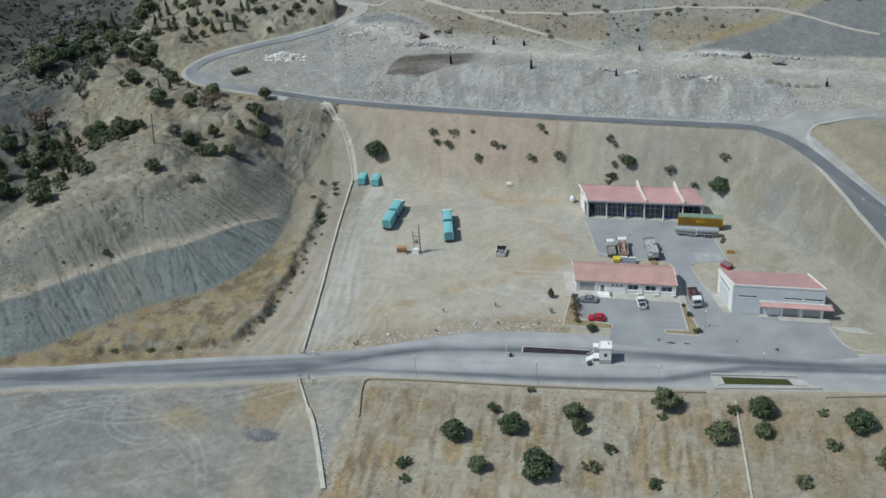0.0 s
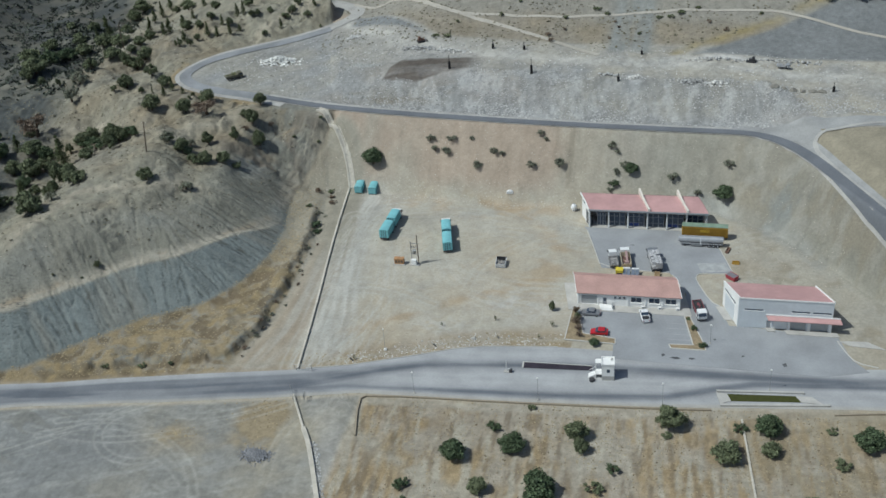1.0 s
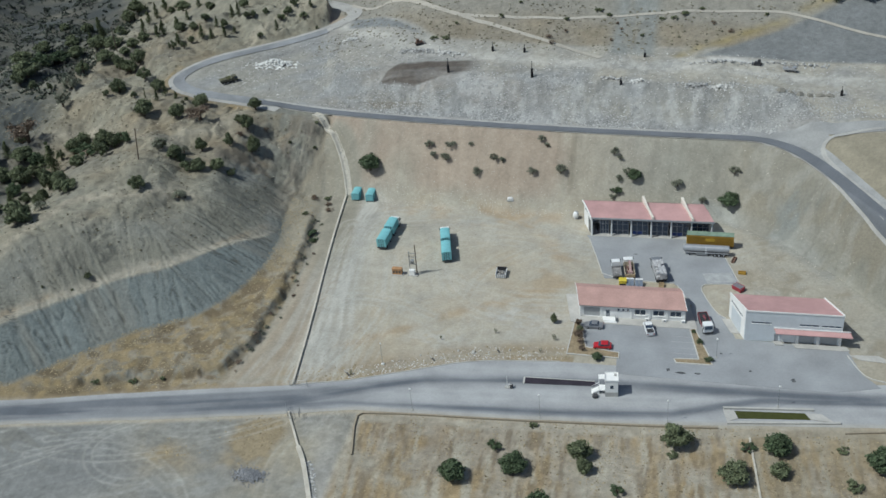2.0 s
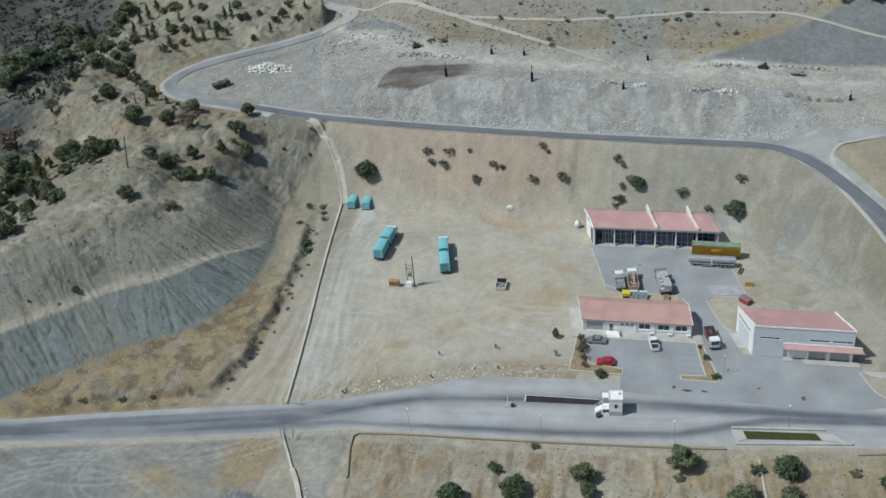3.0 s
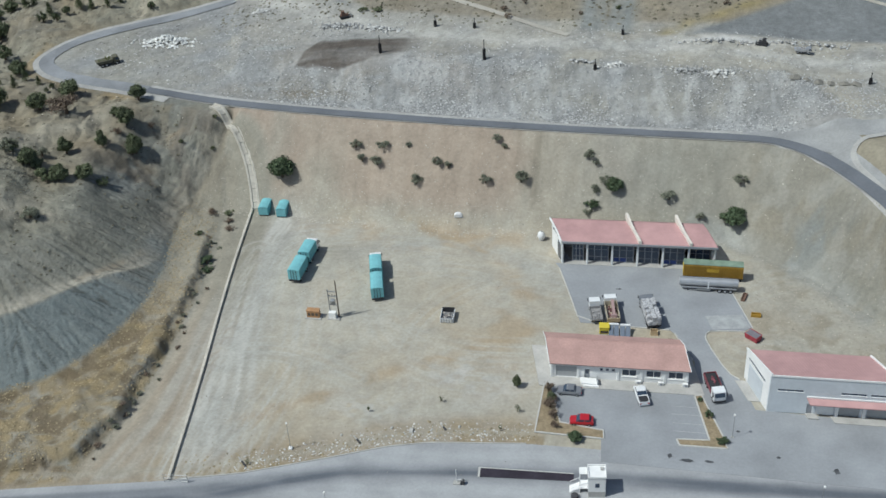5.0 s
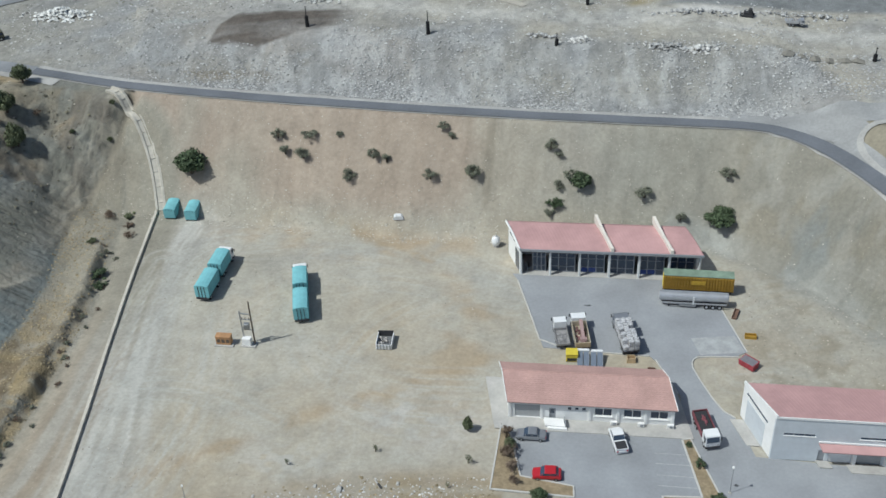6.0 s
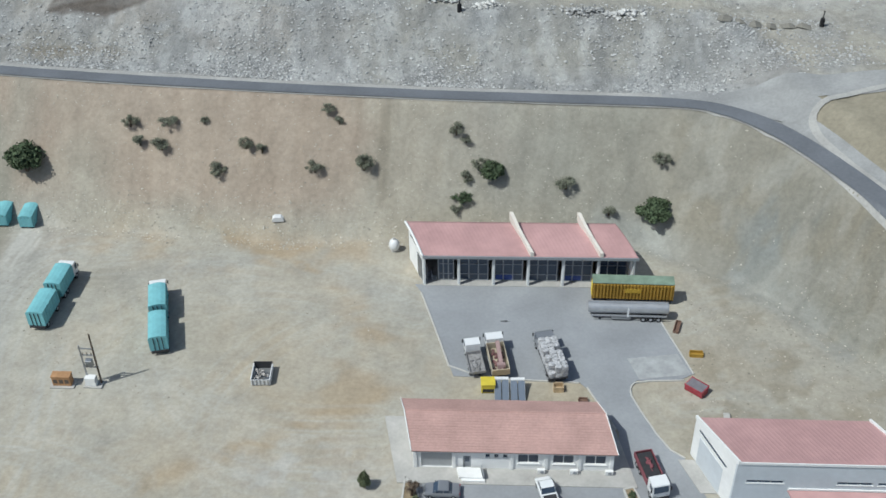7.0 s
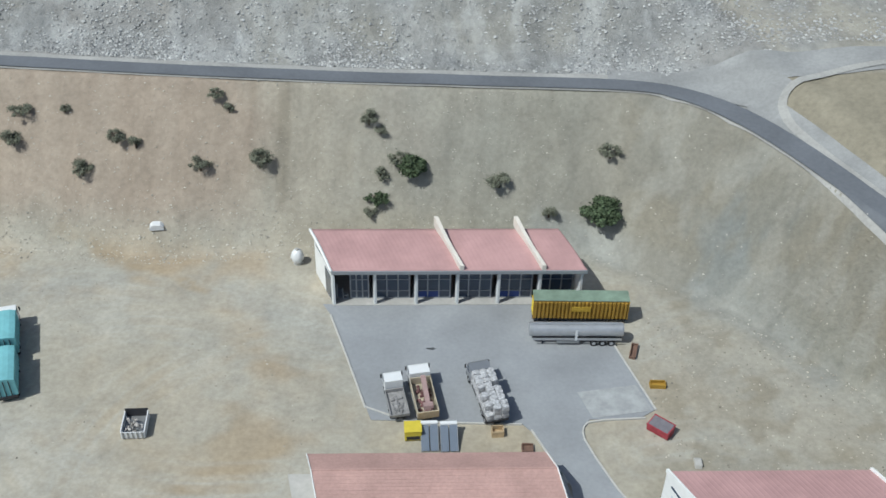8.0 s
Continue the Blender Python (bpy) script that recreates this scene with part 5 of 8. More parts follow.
for x, y, h in ((-29.7, -75.9, 6.0), (-1.2, -73.9, 6.3), (26.0, -71.2, 6.0), (48.6, -62.6, 5.5), (35.0, -48.0, 5.2)):
    street_lamp(x, y, h)


def wooden_pole(x, y, h, lean):
    o = thing("utility_pole", x, y, ground_z(x, y) - 0.2, 0, "dark weathered wooden utility pole on the hill", "utility pole", "utility poles")
    part("pole", cyl((0, 0, 0), (lean, 0, h), 0.2, 0.13, 8), M_WOODPOLE, o)
    part("crossarm", box(lean - 0.45, lean + 0.45, -0.06, 0.06, h - 0.5, h - 0.4), M_WOODPOLE, o)
    for s in (-0.65, 0.0, 0.65):
        part("insulator", cyl((lean + s, 0, h - 0.55), (lean + s, 0, h - 0.3), 0.05, 0.07, 8), M_WHITE, o)


wooden_pole(-126.8, -10.3, 10.0, 1.5)
wooden_pole(-184.8, 79.4, 10.0, 0.2)

# transformer on two poles, its plinth and the cabinet
tr = thing("transformer_station", -43.8, -24.9, 0, 0, "pole-mounted grey transformer above a white plinth in the yard", "transformer")
part("pole", cyl((1.0, 0, 0), (1.15, 0, 9.4), 0.16, 0.12, 8), M_WOODPOLE, tr)
part("pole", cyl((-0.8, 0, 0), (-0.75, 0, 7.2), 0.14, 0.11, 8), M_STEEL, tr)
for z in (3.2, 5.4, 6.6):
    part("crossarm", box(-0.95, 1.3, -0.08, 0.08, z, z + 0.14), M_STEEL, tr)
can = part("tank", box(-0.35, 0.55, -0.35, 0.35, 3.4, 4.6, 0.06), M_STEEL, tr, "grey finned transformer tank")
for i in range(5):
    part("cooling_fin", box(-0.3 + i * 0.18, -0.24 + i * 0.18, -0.48, -0.36, 3.5, 4.4), M_STEEL, can)
for x in (-0.5, 0.1, 0.7):
    part("insulator", cyl((x, 0, 5.54), (x, 0, 5.95), 0.07, 0.05, 8), M_WOODPOLE, tr)
part("plinth", box(-1.3, 1.3, -1.0, 0.35, 0, 0.25, 0.02), M_CONC, tr, "white concrete plinth")
part("cubicle", box(-0.95, 0.55, -0.8, 0.1, 0.25, 1.7, 0.03), M_WHITE, tr, "white electrical cubicle")
M_ORANGE = mat("rusty_orange", (0.41, 0.235, 0.12), 0.8, grain=0.12, size=0.5, stain=0.15, stain_size=1.2)
gen = thing("generator", -48.1, -25.3, 0, 2, "orange-brown generator cabinet on a pale slab", "generator")
part("slab", box(-1.7, 1.7, -0.9, 0.8, 0, 0.2, 0.02), M_CONC, gen, "pale concrete slab")
part("case", box(-1.3, 1.3, -0.55, 0.6, 0.2, 1.8, 0.05), M_ORANGE, gen)
part("lid", box(-1.35, 1.35, -0.6, 0.65, 1.8, 1.92, 0.02), M_ORANGE, gen, "orange lid")
for x in (-0.8, 0.0, 0.8):
    part("vent", box(x - 0.28, x + 0.28, -0.58, -0.552, 0.7, 1.4), M_WOODPOLE, gen, "dark vent grille")


def gate(x, y, turn, w):
    o = thing("metal_gate", x, y, 0.06, turn, "open galvanised mesh gate at the yard entrance", "gate", "entrance gates")
    for px in (0, w):
        part("post", cyl((px, 0, 0), (px, 0, 1.9), 0.06, n=8), M_STEEL, o)
    for z in (0.25, 1.0, 1.75):
        part("rail", cyl((0, 0, z), (w, 0, z), 0.035, n=6), M_STEEL, o)
    for i in range(int(w / 0.3)):
        part("bar", cyl((0.15 + i * 0.3, 0, 0.25), (0.15 + i * 0.3, 0, 1.75), 0.018, n=5), M_STEEL, o)


gate(-60.4, -72.6, 6, 4.2)
gate(-58.6, -79.8, -62, 4.0)
gate(-54.6, -81.2, -75, 1.6)

sgn = thing("barrier_post", -10.2, -65.4, 0.06, 0, "white barrier post with a small grey box beside the weighbridge", "barrier")
part("base", box(-0.6, 0.6, -0.4, 0.4, 0, 0.25, 0.03), M_CONC, sgn)
part("post", cyl((0, 0, 0.25), (0, 0, 3.2), 0.07, n=8), M_WHITE, sgn)
part("box", box(0.7, 1.3, -0.3, 0.3, 0, 0.9, 0.03), M_SHADOWBOX, sgn, "dark control box")
part("arm", cyl((0, 0, 1.0), (1.0, 0, 1.0), 0.04, n=6), M_WHITE, sgn)


def gas_vent(x, y, h):
    o = thing("gas_vent", x, y, ground_z(x, y) - 0.1, 0, "black landfill gas vent pipe with a thin upper stack", "vent pipe", "landfill gas vents")
    part("sleeve", cyl((0, 0, 0), (0, 0, h * 0.55), 0.42, 0.38, 10), M_BLACK, o)
    part("stack", cyl((0, 0, h * 0.55), (0.05, 0, h), 0.1, 0.08, 8), M_BLACK, o)
    part("cap", cyl((0.05, 0, h), (0.05, 0, h + 0.15), 0.2, 0.05, 8), M_BLACK, o)


for x, y, h in ((-24.9, 48.8, 5.2), (-51.4, 50.4, 4.6), (2.0, 46.2, 2.6), (63.2, 44.5, 2.8), (-40.7, 65.7, 3.0), (-30.5, 65.8, 2.6), (7, 65, 2.4)):
    gas_vent(x, y, h)

# planted islands and parking marks
M_SOIL = mat("garden_soil", (0.27, 0.215, 0.14), 0.95, grain=0.2, size=0.4, bump=0.05, stain=0.2, stain_size=1.5)
for q in (((28.4, -38.6), (29.6, -38.2), (33.6, -48.6), (34.2, -51.0), (26.2, -51.3), (25.6, -49.9), (31.2, -49.4)), ((1.1, -38.5), (2.8, -40.5), (5.2, -48.6), (13.0, -49.6), (13.2, -51.6), (1.1, -51.6))):
    isl = thing("planting_bed", 0, 0, 0.08, 0, "raised brown planting bed with a pale kerb", "planting bed", kind="structure")
    part("soil", prism(q, 0.0, 0.12, "z"), M_SOIL, isl)
    part("kerb", strip_mesh(q + q[:1], ((-0.14, 0.0), (0.14, 0.0), (0.12, 0.2), (-0.12, 0.2)), 0.7, 0, base=0.0), M_KERB, isl)
M_FAINT = mat("faded_marking", (0.37, 0.375, 0.38), 0.85, grain=0.1, size=0.6, stain=0.15, stain_size=1.5)
for y in (-41.6, -43.6, -45.8, -47.8):
    tagged(part("parking_line", prism(((24.3 - 0.1 * (y + 41), y), (28.6 - 0.35 * (y + 41), y + 0.15), (28.6 - 0.35 * (y + 41), y + 0.02), (24.3 - 0.1 * (y + 41), y - 0.13)), 0.101, 0.108, "z"), M_FAINT, None), "faded white parking bay line", "road marking", kind="structure")
tagged(part("pavement", prism(((66.3, -44.4), (63.7, -43.0), (70, -42.4), (74, -44.8)), 0.0, 0.16, "z"), M_CONC, None), "pale concrete pavement beside the workshop", "pavement", kind="structure")


# verge: fallen marker posts, a thin pole and a concrete lump
def marker_post(a, b):
    o = thing("marker_post", a[0], a[1], ground_z(*a) + 0.12, 0, "fallen marker post, half pale and half dark, lying on the verge", "post", "marker posts along the verge")
    n = math.hypot(b[0] - a[0], b[1] - a[1])
    o.matrix_basis = Matrix.Translation((a[0], a[1], ground_z(*a) + 0.1)) @ pose(0, 0, 0, 0, 0, math.degrees(math.atan2(b[1] - a[1], b[0] - a[0])))
    part("shaft", box(n * 0.2, n * 0.52, -0.09, 0.09, -0.12, 0.1, 0.03), M_CONC, o, "pale painted end")
    part("butt", box(n * 0.52, n * 0.9, -0.15, 0.15, -0.12, 0.12, 0.03), M_SHADOWBOX, o, "dark end")


for a, b in (((-50.3, -64.5), (-47.2, -67.4)), ((-31.2, -56.6), (-28.8, -59.0)), ((-16.2, -51.6), (-14.4, -53.6))):
    marker_post(a, b)
tp = thing("thin_pole", -41.0, -61.8, ground_z(-41.0, -61.8), 0, "thin grey pole on a white block beside the road", "pole")
part("block", box(-0.35, 0.35, -0.3, 0.3, 0, 0.4, 0.04), M_WHITE, tp, "white block")
part("pole", cyl((0, 0, 0.4), (0.1, 0, 6.2), 0.06, 0.04, 6), M_STEEL, tp)
part("cap", box(-0.02, 0.22, -0.12, 0.12, 6.2, 6.45), M_WHITE, tp, "small white cap")
for x, y, s in ((-20.7, -54.4, 0.6), (-24.4, -54.2, 0.35), (-33.0, -57.2, 0.3), (-12.4, -52.2, 0.35), (42.5, -25.5, 0.7), (44.4, -27.8, 0.4)):
    lump = prism([(-s, 0), (s * 0.9, 0), (s, s * 0.5), (s * 0.4, s * 0.8), (-s * 0.7, s * 0.7)], -s * 0.6, s * 0.6)
    bmesh.ops.bevel(lump, geom=list(lump.edges), offset=s * 0.1, segments=1, affect="EDGES")
    bmesh.ops.translate(lump, vec=(x, y, float(ground_z(x, y)) - 0.05), verts=lump.verts)
    tagged(part("concrete_lump", lump, M_CONC, None), "pale broken concrete lump on dry ground", "rubble", "concrete lumps")


# ---- vehicles and yard things ----
M_TEAL = mat("teal_tarpaulin", (0.20, 0.47, 0.51), 0.7, grain=0.08, size=0.6, stain=0.1, stain_size=2)
M_RACK = mat("dark_teal_paint", (0.05, 0.16, 0.17), 0.6, grain=0.1)
M_TYRE = mat("tyre", (0.02, 0.02, 0.022), 0.85, grain=0.1)
M_CHASSIS = mat("chassis_dark", (0.05, 0.05, 0.055), 0.7, metal=0.3, grain=0.15)
M_CABWHITE = mat("white_car_paint", (0.74, 0.75, 0.76), 0.35, grain=0.03, spec=0.5)
M_YELLOW = mat("ochre_yellow", (0.39, 0.24, 0.045), 0.6, grain=0.1, size=0.7, stain=0.15, stain_size=2)
M_SIGNYEL = mat("sign_yellow", (0.52, 0.34, 0.05), 0.6, grain=0.1)
M_BRIGHTYEL = mat("bright_yellow", (0.62, 0.50, 0.06), 0.5, grain=0.08)
M_SILVER = mat("silver_tank", (0.50, 0.51, 0.53), 0.35, metal=0.55, grain=0.06, stain=0.08, stain_size=2)
M_RED = mat("red_paint", (0.42, 0.02, 0.03), 0.35, grain=0.05, spec=0.5)
M_DULLRED = mat("dull_red", (0.22, 0.075, 0.09), 0.6, grain=0.12, stain=0.2, stain_size=1)
M_GREYCAR = mat("silver_car_paint", (0.33, 0.34, 0.36), 0.3, metal=0.5, grain=0.03)
M_BEIGEMETAL = mat("beige_metal", (0.46, 0.35, 0.22), 0.7, grain=0.12, size=0.5, stain=0.2, stain_size=1.5)
M_CREAM = mat("cream_metal", (0.44, 0.39, 0.30), 0.7, grain=0.12, size=0.5, stain=0.2, stain_size=1.5)
M_RUST = mat("rust", (0.17, 0.105, 0.08), 0.85, grain=0.2, size=0.4)
M_GREENTOP = mat("faded_green_metal", (0.20, 0.27, 0.21), 0.7, grain=0.1, stain=0.2, stain_size=2)
M_BALE = mat("crumpled_wrap", (0.36, 0.36, 0.37), 0.5, grain=0.5, size=0.35, island=0.35)
M_JUNK = mat("mixed_scrap", (0.36, 0.34, 0.32), 0.8, grain=0.3, size=0.3, island=0.5)


def wheel(parent, x, y, r=0.5, w=0.3):
    t = part("wheel", cyl((x - w / 2, y, r), (x + w / 2, y, r), r, n=14), M_TYRE, parent, "black tyre")
    part("rim", cyl((x - w / 2 - 0.01, y, r), (x + w / 2 + 0.01, y, r), r * 0.5, n=10), M_SILVER, t, "grey wheel rim")


def lump_load(w, y0, y1, z0, h, seed, size):
    """A heap of crumpled pieces on a bed."""
    r = random.Random(seed)
    bm = bmesh.new()
    n = int(w * (y1 - y0) / size ** 2 * 1.6)
    for _ in range(n):
        s = size * r.uniform(0.5, 1.0)
        g = bmesh.ops.create_icosphere(bm, subdivisions=1, radius=s * 0.6)
        m = Matrix.Translation((r.uniform(-w / 2 + s * 0.4, w / 2 - s * 0.4), r.uniform(y0 + s * 0.4, y1 - s * 0.4), z0 + r.uniform(0, h)))
        m = m @ Euler((r.uniform(0, 3), r.uniform(0, 3), r.uniform(0, 3))).to_matrix().to_4x4() @ Matrix.Diagonal((r.uniform(0.6, 1.3), r.uniform(0.6, 1.3), r.uniform(0.4, 0.9), 1))
        bmesh.ops.transform(bm, matrix=m, verts=g["verts"])
    return bm


def cab(parent, y, w, material, h=2.9, d=1.8):
    """A lorry cab whose front stands at y + d."""
    out = [(y, 0.75), (y + d, 0.75), (y + d + 0.02, 1.6), (y + d - 0.25, h - 0.1), (y + d - 0.5, h), (y, h)]
    c = part("cab", prism(out, -w / 2, w / 2), material, parent)
    part("windscreen", prism([(y + d + 0.03, 1.62), (y + d - 0.2, h - 0.25), (y + d - 0.16, h - 0.25), (y + d + 0.07, 1.62)], -w / 2 + 0.15, w / 2 - 0.15), M_GLASS, c, "dark windscreen")
    for s in (-1, 1):
        part("side_window", box(s * (w / 2 + 0.012) - 0.01, s * (w / 2 + 0.012) + 0.01, y + d * 0.4, y + d * 0.85, 1.65, h - 0.35), M_GLASS, c, "dark side window")
        part("mirror", box(s * (w / 2 + 0.2) - 0.08, s * (w / 2 + 0.2) + 0.08, y + d - 0.15, y + d - 0.05, 1.7, 2.3), M_CHASSIS, c)
        part("headlight", box(s * w * 0.36 - 0.18, s * w * 0.36 + 0.18, y + d + 0.0, y + d + 0.05, 0.95, 1.15), M_SILVER, c)
    part("bumper", box(-w / 2, w / 2, y + d - 0.1, y + d + 0.12, 0.45, 0.8, 0.03), M_CHASSIS, c)
    return c


def tarp_box(parent, y0, y1, w, z0, z1, name="body"):
    b = part(name, prism([(-w / 2, z0), (w / 2, z0), (w / 2, z1 - 0.18), (w / 4, z1 + 0.02), (0, z1 + 0.07), (-w / 4, z1 + 0.02), (-w / 2, z1 - 0.18)], y0, y1, "y"), M_TEAL, parent, "teal covered box body")
    n = int((y1 - y0) / 0.75)
    for i in range(n + 1):
        y = y0 + 0.05 + (y1 - y0 - 0.1) * i / n
        for s in (-1, 1):
            part("rib", box(s * (w / 2 + 0.035) - 0.03, s * (w / 2 + 0.035) + 0.03, y - 0.05, y + 0.05, z0, z1 - 0.22), M_TEAL, b)
    for s in (-0.6, 0, 0.6):
        part("end_rib", box(s - 0.05, s + 0.05, y0 - 0.07, y0 - 0.003, z0, z1 - 0.25), M_CHASSIS, b, "dark end bar")
    return b


def waste_lorry(x, y, turn, L):
    o = thing("covered_lorry", x, y, 0.02, turn, "teal covered lorry with a matching drawbar trailer on dry ground", "lorry", "teal lorries in the yard")
    w, a, b, c = 2.5, L * 0.41, L * 0.50, L * 0.86
    part("chassis", box(-0.5, 0.5, 0.1, a, 0.6, 0.85), M_CHASSIS, o)
    part("chassis", box(-0.5, 0.5, b, L - 0.3, 0.6, 0.85), M_CHASSIS, o)
    part("drawbar", box(-0.1, 0.1, a, b, 0.6, 0.75), M_CHASSIS, o)
    tarp_box(o, 0.0, a, w, 0.95, 3.55, "trailer")
    tarp_box(o, b, c, w, 0.95, 3.55)
    for j in range(5):
        part("rack_bar", box(-1.1 + 0.5 * j, -1.0 + 0.5 * j, a + 0.1, b - 0.05, 1.0, 2.5), M_RACK, o, "dark teal rack bar")
    part("bumper", box(-1.2, 1.2, -0.15, -0.02, 0.55, 0.95, 0.02), M_CHASSIS, o, "dark rear bumper")
    cab(o, c + 0.25, 2.4, M_CABWHITE, 2.95, L - c - 0.35)
    for yy in (0.9, a - 1.0, b + 0.9, b + 1.9, L - 1.0):
        for s in (-1, 1):
            wheel(o, s * 1.05, yy, 0.5, 0.34)


waste_lorry(-55.7, -14.8, -1.5, 13.2)
waste_lorry(-36.2, -18.7, 16.5, 14.0)


def teal_bin(x, y, turn):
    o = thing("waste_container", x, y, ground_z(x, y) + 0.02, turn, "teal steel waste container standing on dry ground", "container", "pair of teal containers")
    tarp_box(o, 0, 3.9, 2.25, 0.25, 2.45)
    for s in (-0.9, 0.9):
        part("runner", box(s - 0.12, s + 0.12, 0.1, 3.8, 0, 0.25), M_CHASSIS, o, "dark steel runner")
    part("tailgate", box(-1.05, 1.05, -0.1, -0.075, 0.4, 2.1), M_TEAL, o, "teal tailgate")


teal_bin(-71.3, 9.4, 4)
teal_bin(-66.9, 9.3, 4)

# long container and tanker beside the garage
co = thing("shipping_container", 25.1, -3.5, 0.1, 1.0, "long ochre-yellow shipping container on a trailer frame", "container")
body = part("body", box(0.06, 11.94, 0.06, 1.94, 0.85, 3.75), M_YELLOW, co)
for i in range(24):
    part("corrugation", box(0.18 + i * 0.49, 0.42 + i * 0.49, -0.14, 0.058, 1.0, 3.6), M_YELLOW, body)
part("roof", box(0, 12, 0, 2.0, 3.752, 3.9, 0.02), M_GREENTOP, co, "faded green roof panel")
part("bottom_rail", box(0, 12, -0.03, 2.03, 0.7, 0.85), M_CHASSIS, co, "dark bottom rail")
part("sign_panel", box(4.8, 7.2, -0.19, -0.145, 2.2, 3.0), M_SIGNYEL, co, "plain yellow side panel")
for px in (0.4, 2.2, 9.8, 11.6):
    part("leg", box(px - 0.15, px + 0.15, 0.3, 0.6, 0, 0.7), M_CHASSIS, co)
    part("leg", box(px - 0.15, px + 0.15, 1.4, 1.7, 0, 0.7), M_CHASSIS, co)
for s in (0, 11.85):
    part("corner_post", box(s, s + 0.15, -0.035, 0.06, 0.85, 3.8), M_YELLOW, co)
for z in (1.2, 1.8, 2.4, 3.0):
    part("door_bar", box(-0.05, 0.055, 0.2, 1.8, z, z + 0.08), M_BRIGHTYEL, co, "yellow door bar")

ta = thing("tank_trailer", 24.5, -6.6, 0.1, 1.5, "silver tank trailer parked beside the yellow container", "trailer")
part("tank", cyl((0.1, 0, 1.95), (11.5, 0, 1.95), 0.9, n=24), M_SILVER, ta, smooth=False)
for px in (0.1, 11.5):
    part("end_cap", cyl((px - 0.12, 0, 1.95), (px + 0.12, 0, 1.95), 0.8, n=20), M_SILVER, ta)
part("frame", box(0.4, 11.4, -0.5, 0.5, 0.85, 1.1), M_CHASSIS, ta)
part("catwalk", box(0.6, 11, -0.2, 0.2, 2.86, 2.92), M_SILVER, ta)
part("ladder", box(5.6, 5.9, -1.0, -0.94, 0.9, 2.6), M_CABWHITE, ta, "white side ladder")
part("side_rail", box(0.4, 11.4, -0.98, -0.93, 0.95, 1.3), M_SILVER, ta)
part("tool_box", box(3.4, 6.2, -0.9, -0.3, 0.35, 0.8), M_STEEL, ta)
for yy in (8.0, 9.1, 10.2):
    for s in (-0.85, 0.85):
        wb2 = part("wheel", cyl((yy, s - 0.16, 0.46), (yy, s + 0.16, 0.46), 0.46, n=14), M_TYRE, ta, "black tyre")
        part("rim", cyl((yy, s - 0.17, 0.46), (yy, s + 0.17, 0.46), 0.24, n=10), M_SILVER, wb2, "grey wheel rim")
for s in (-0.5, 0.5):
    part("support_leg", box(1.6, 1.75, s - 0.08, s + 0.08, 0, 0.9), M_CHASSIS, ta)


def flat_lorry(name, x, y, turn, L, w, label, cabmat, bedmat, sides, load):
    o = thing(name, x, y, 0.1, turn, label, "lorry")
    part("chassis", box(-0.4, 0.4, 0.1, L - 0.4, 0.55, 0.8), M_CHASSIS, o)
    bed = part("bed", box(-w / 2, w / 2, 0, L - 2.1, 0.95, 1.1), bedmat, o)
    if sides > 0:
        for s in (-1, 1):
            part("side_board", box(s * (w / 2 - 0.04) - 0.05, s * (w / 2 - 0.04) + 0.05, 0, L - 2.1, 1.1, 1.1 + sides), bedmat, bed)
        part("tailboard", box(-w / 2, w / 2, -0.06, 0.04, 1.0, 1.1 + sides), bedmat, bed)
        part("headboard", box(-w / 2, w / 2, L - 2.15, L - 2.05, 1.0, 1.3 + sides), bedmat, bed)
    cab(o, L - 1.9, w * 0.95, cabmat, 2.7, 1.8)
    for yy in (1.0, 2.1, L - 1.0):
        for s in (-1, 1):
            wheel(o, s * (w / 2 - 0.2), yy, 0.46, 0.3)
    for k, (nm, bm, mm, lb) in enumerate(load):
        part(nm, bm, mm, o, lb)
    return o


M_BEDGREY = mat("worn_grey_bed", (0.27, 0.265, 0.265), 0.8, grain=0.2, size=0.4, stain=0.2, stain_size=1)
flat_lorry("flatbed_lorry", 9.2, -20.5, 13, 5.9, 2.2, "white flatbed lorry parked on grey asphalt", M_CABWHITE, M_BEDGREY, 0.3,
           [("cargo", lump_load(1.6, 0.3, 3.2, 1.1, 0.1, 3, 0.4), M_BEDGREY, "grey scrap on the bed")])
M_SCRAP = mat("dark_scrap", (0.16, 0.085, 0.085), 0.85, grain=0.25, size=0.4, island=0.5)
M_PINKARM = mat("faded_pink_paint", (0.36, 0.25, 0.24), 0.6, grain=0.12, size=0.4)
tl = flat_lorry("tipper_lorry", 12.4, -20.5, 12, 7.3, 2.5, "white-cabbed tipper lorry with a cream bed and folded loader arm", M_CABWHITE, M_CREAM, 0.9,
                [("cargo", lump_load(2.0, 0.4, 4.9, 1.1, 0.3, 5, 0.55), M_SCRAP, "dark reddish scrap")])
arm = part("loader_arm", prism([(0.9, 1.7), (1.4, 1.6), (4.8, 2.3), (4.9, 2.8), (4.4, 2.85)], -0.05, 0.5), M_PINKARM, tl, "folded faded-pink loader arm")
part("grab", prism([(0.6, 1.3), (1.6, 1.3), (1.5, 1.9), (0.8, 2.0)], -0.35, 0.75), M_PINKARM, arm, "faded-pink scrap grab")
part("rear_panel", box(-1.2, 1.2, -0.14, -0.065, 1.0, 2.0), M_BEIGEMETAL, tl, "ochre tailboard panel")


bl = flat_lorry("bale_lorry", 20.3, -20.9, 16, 8.6, 2.6, "lorry stacked with grey-white wrapped bales on asphalt", M_GREYCAR, M_CHASSIS, 0.2, [])


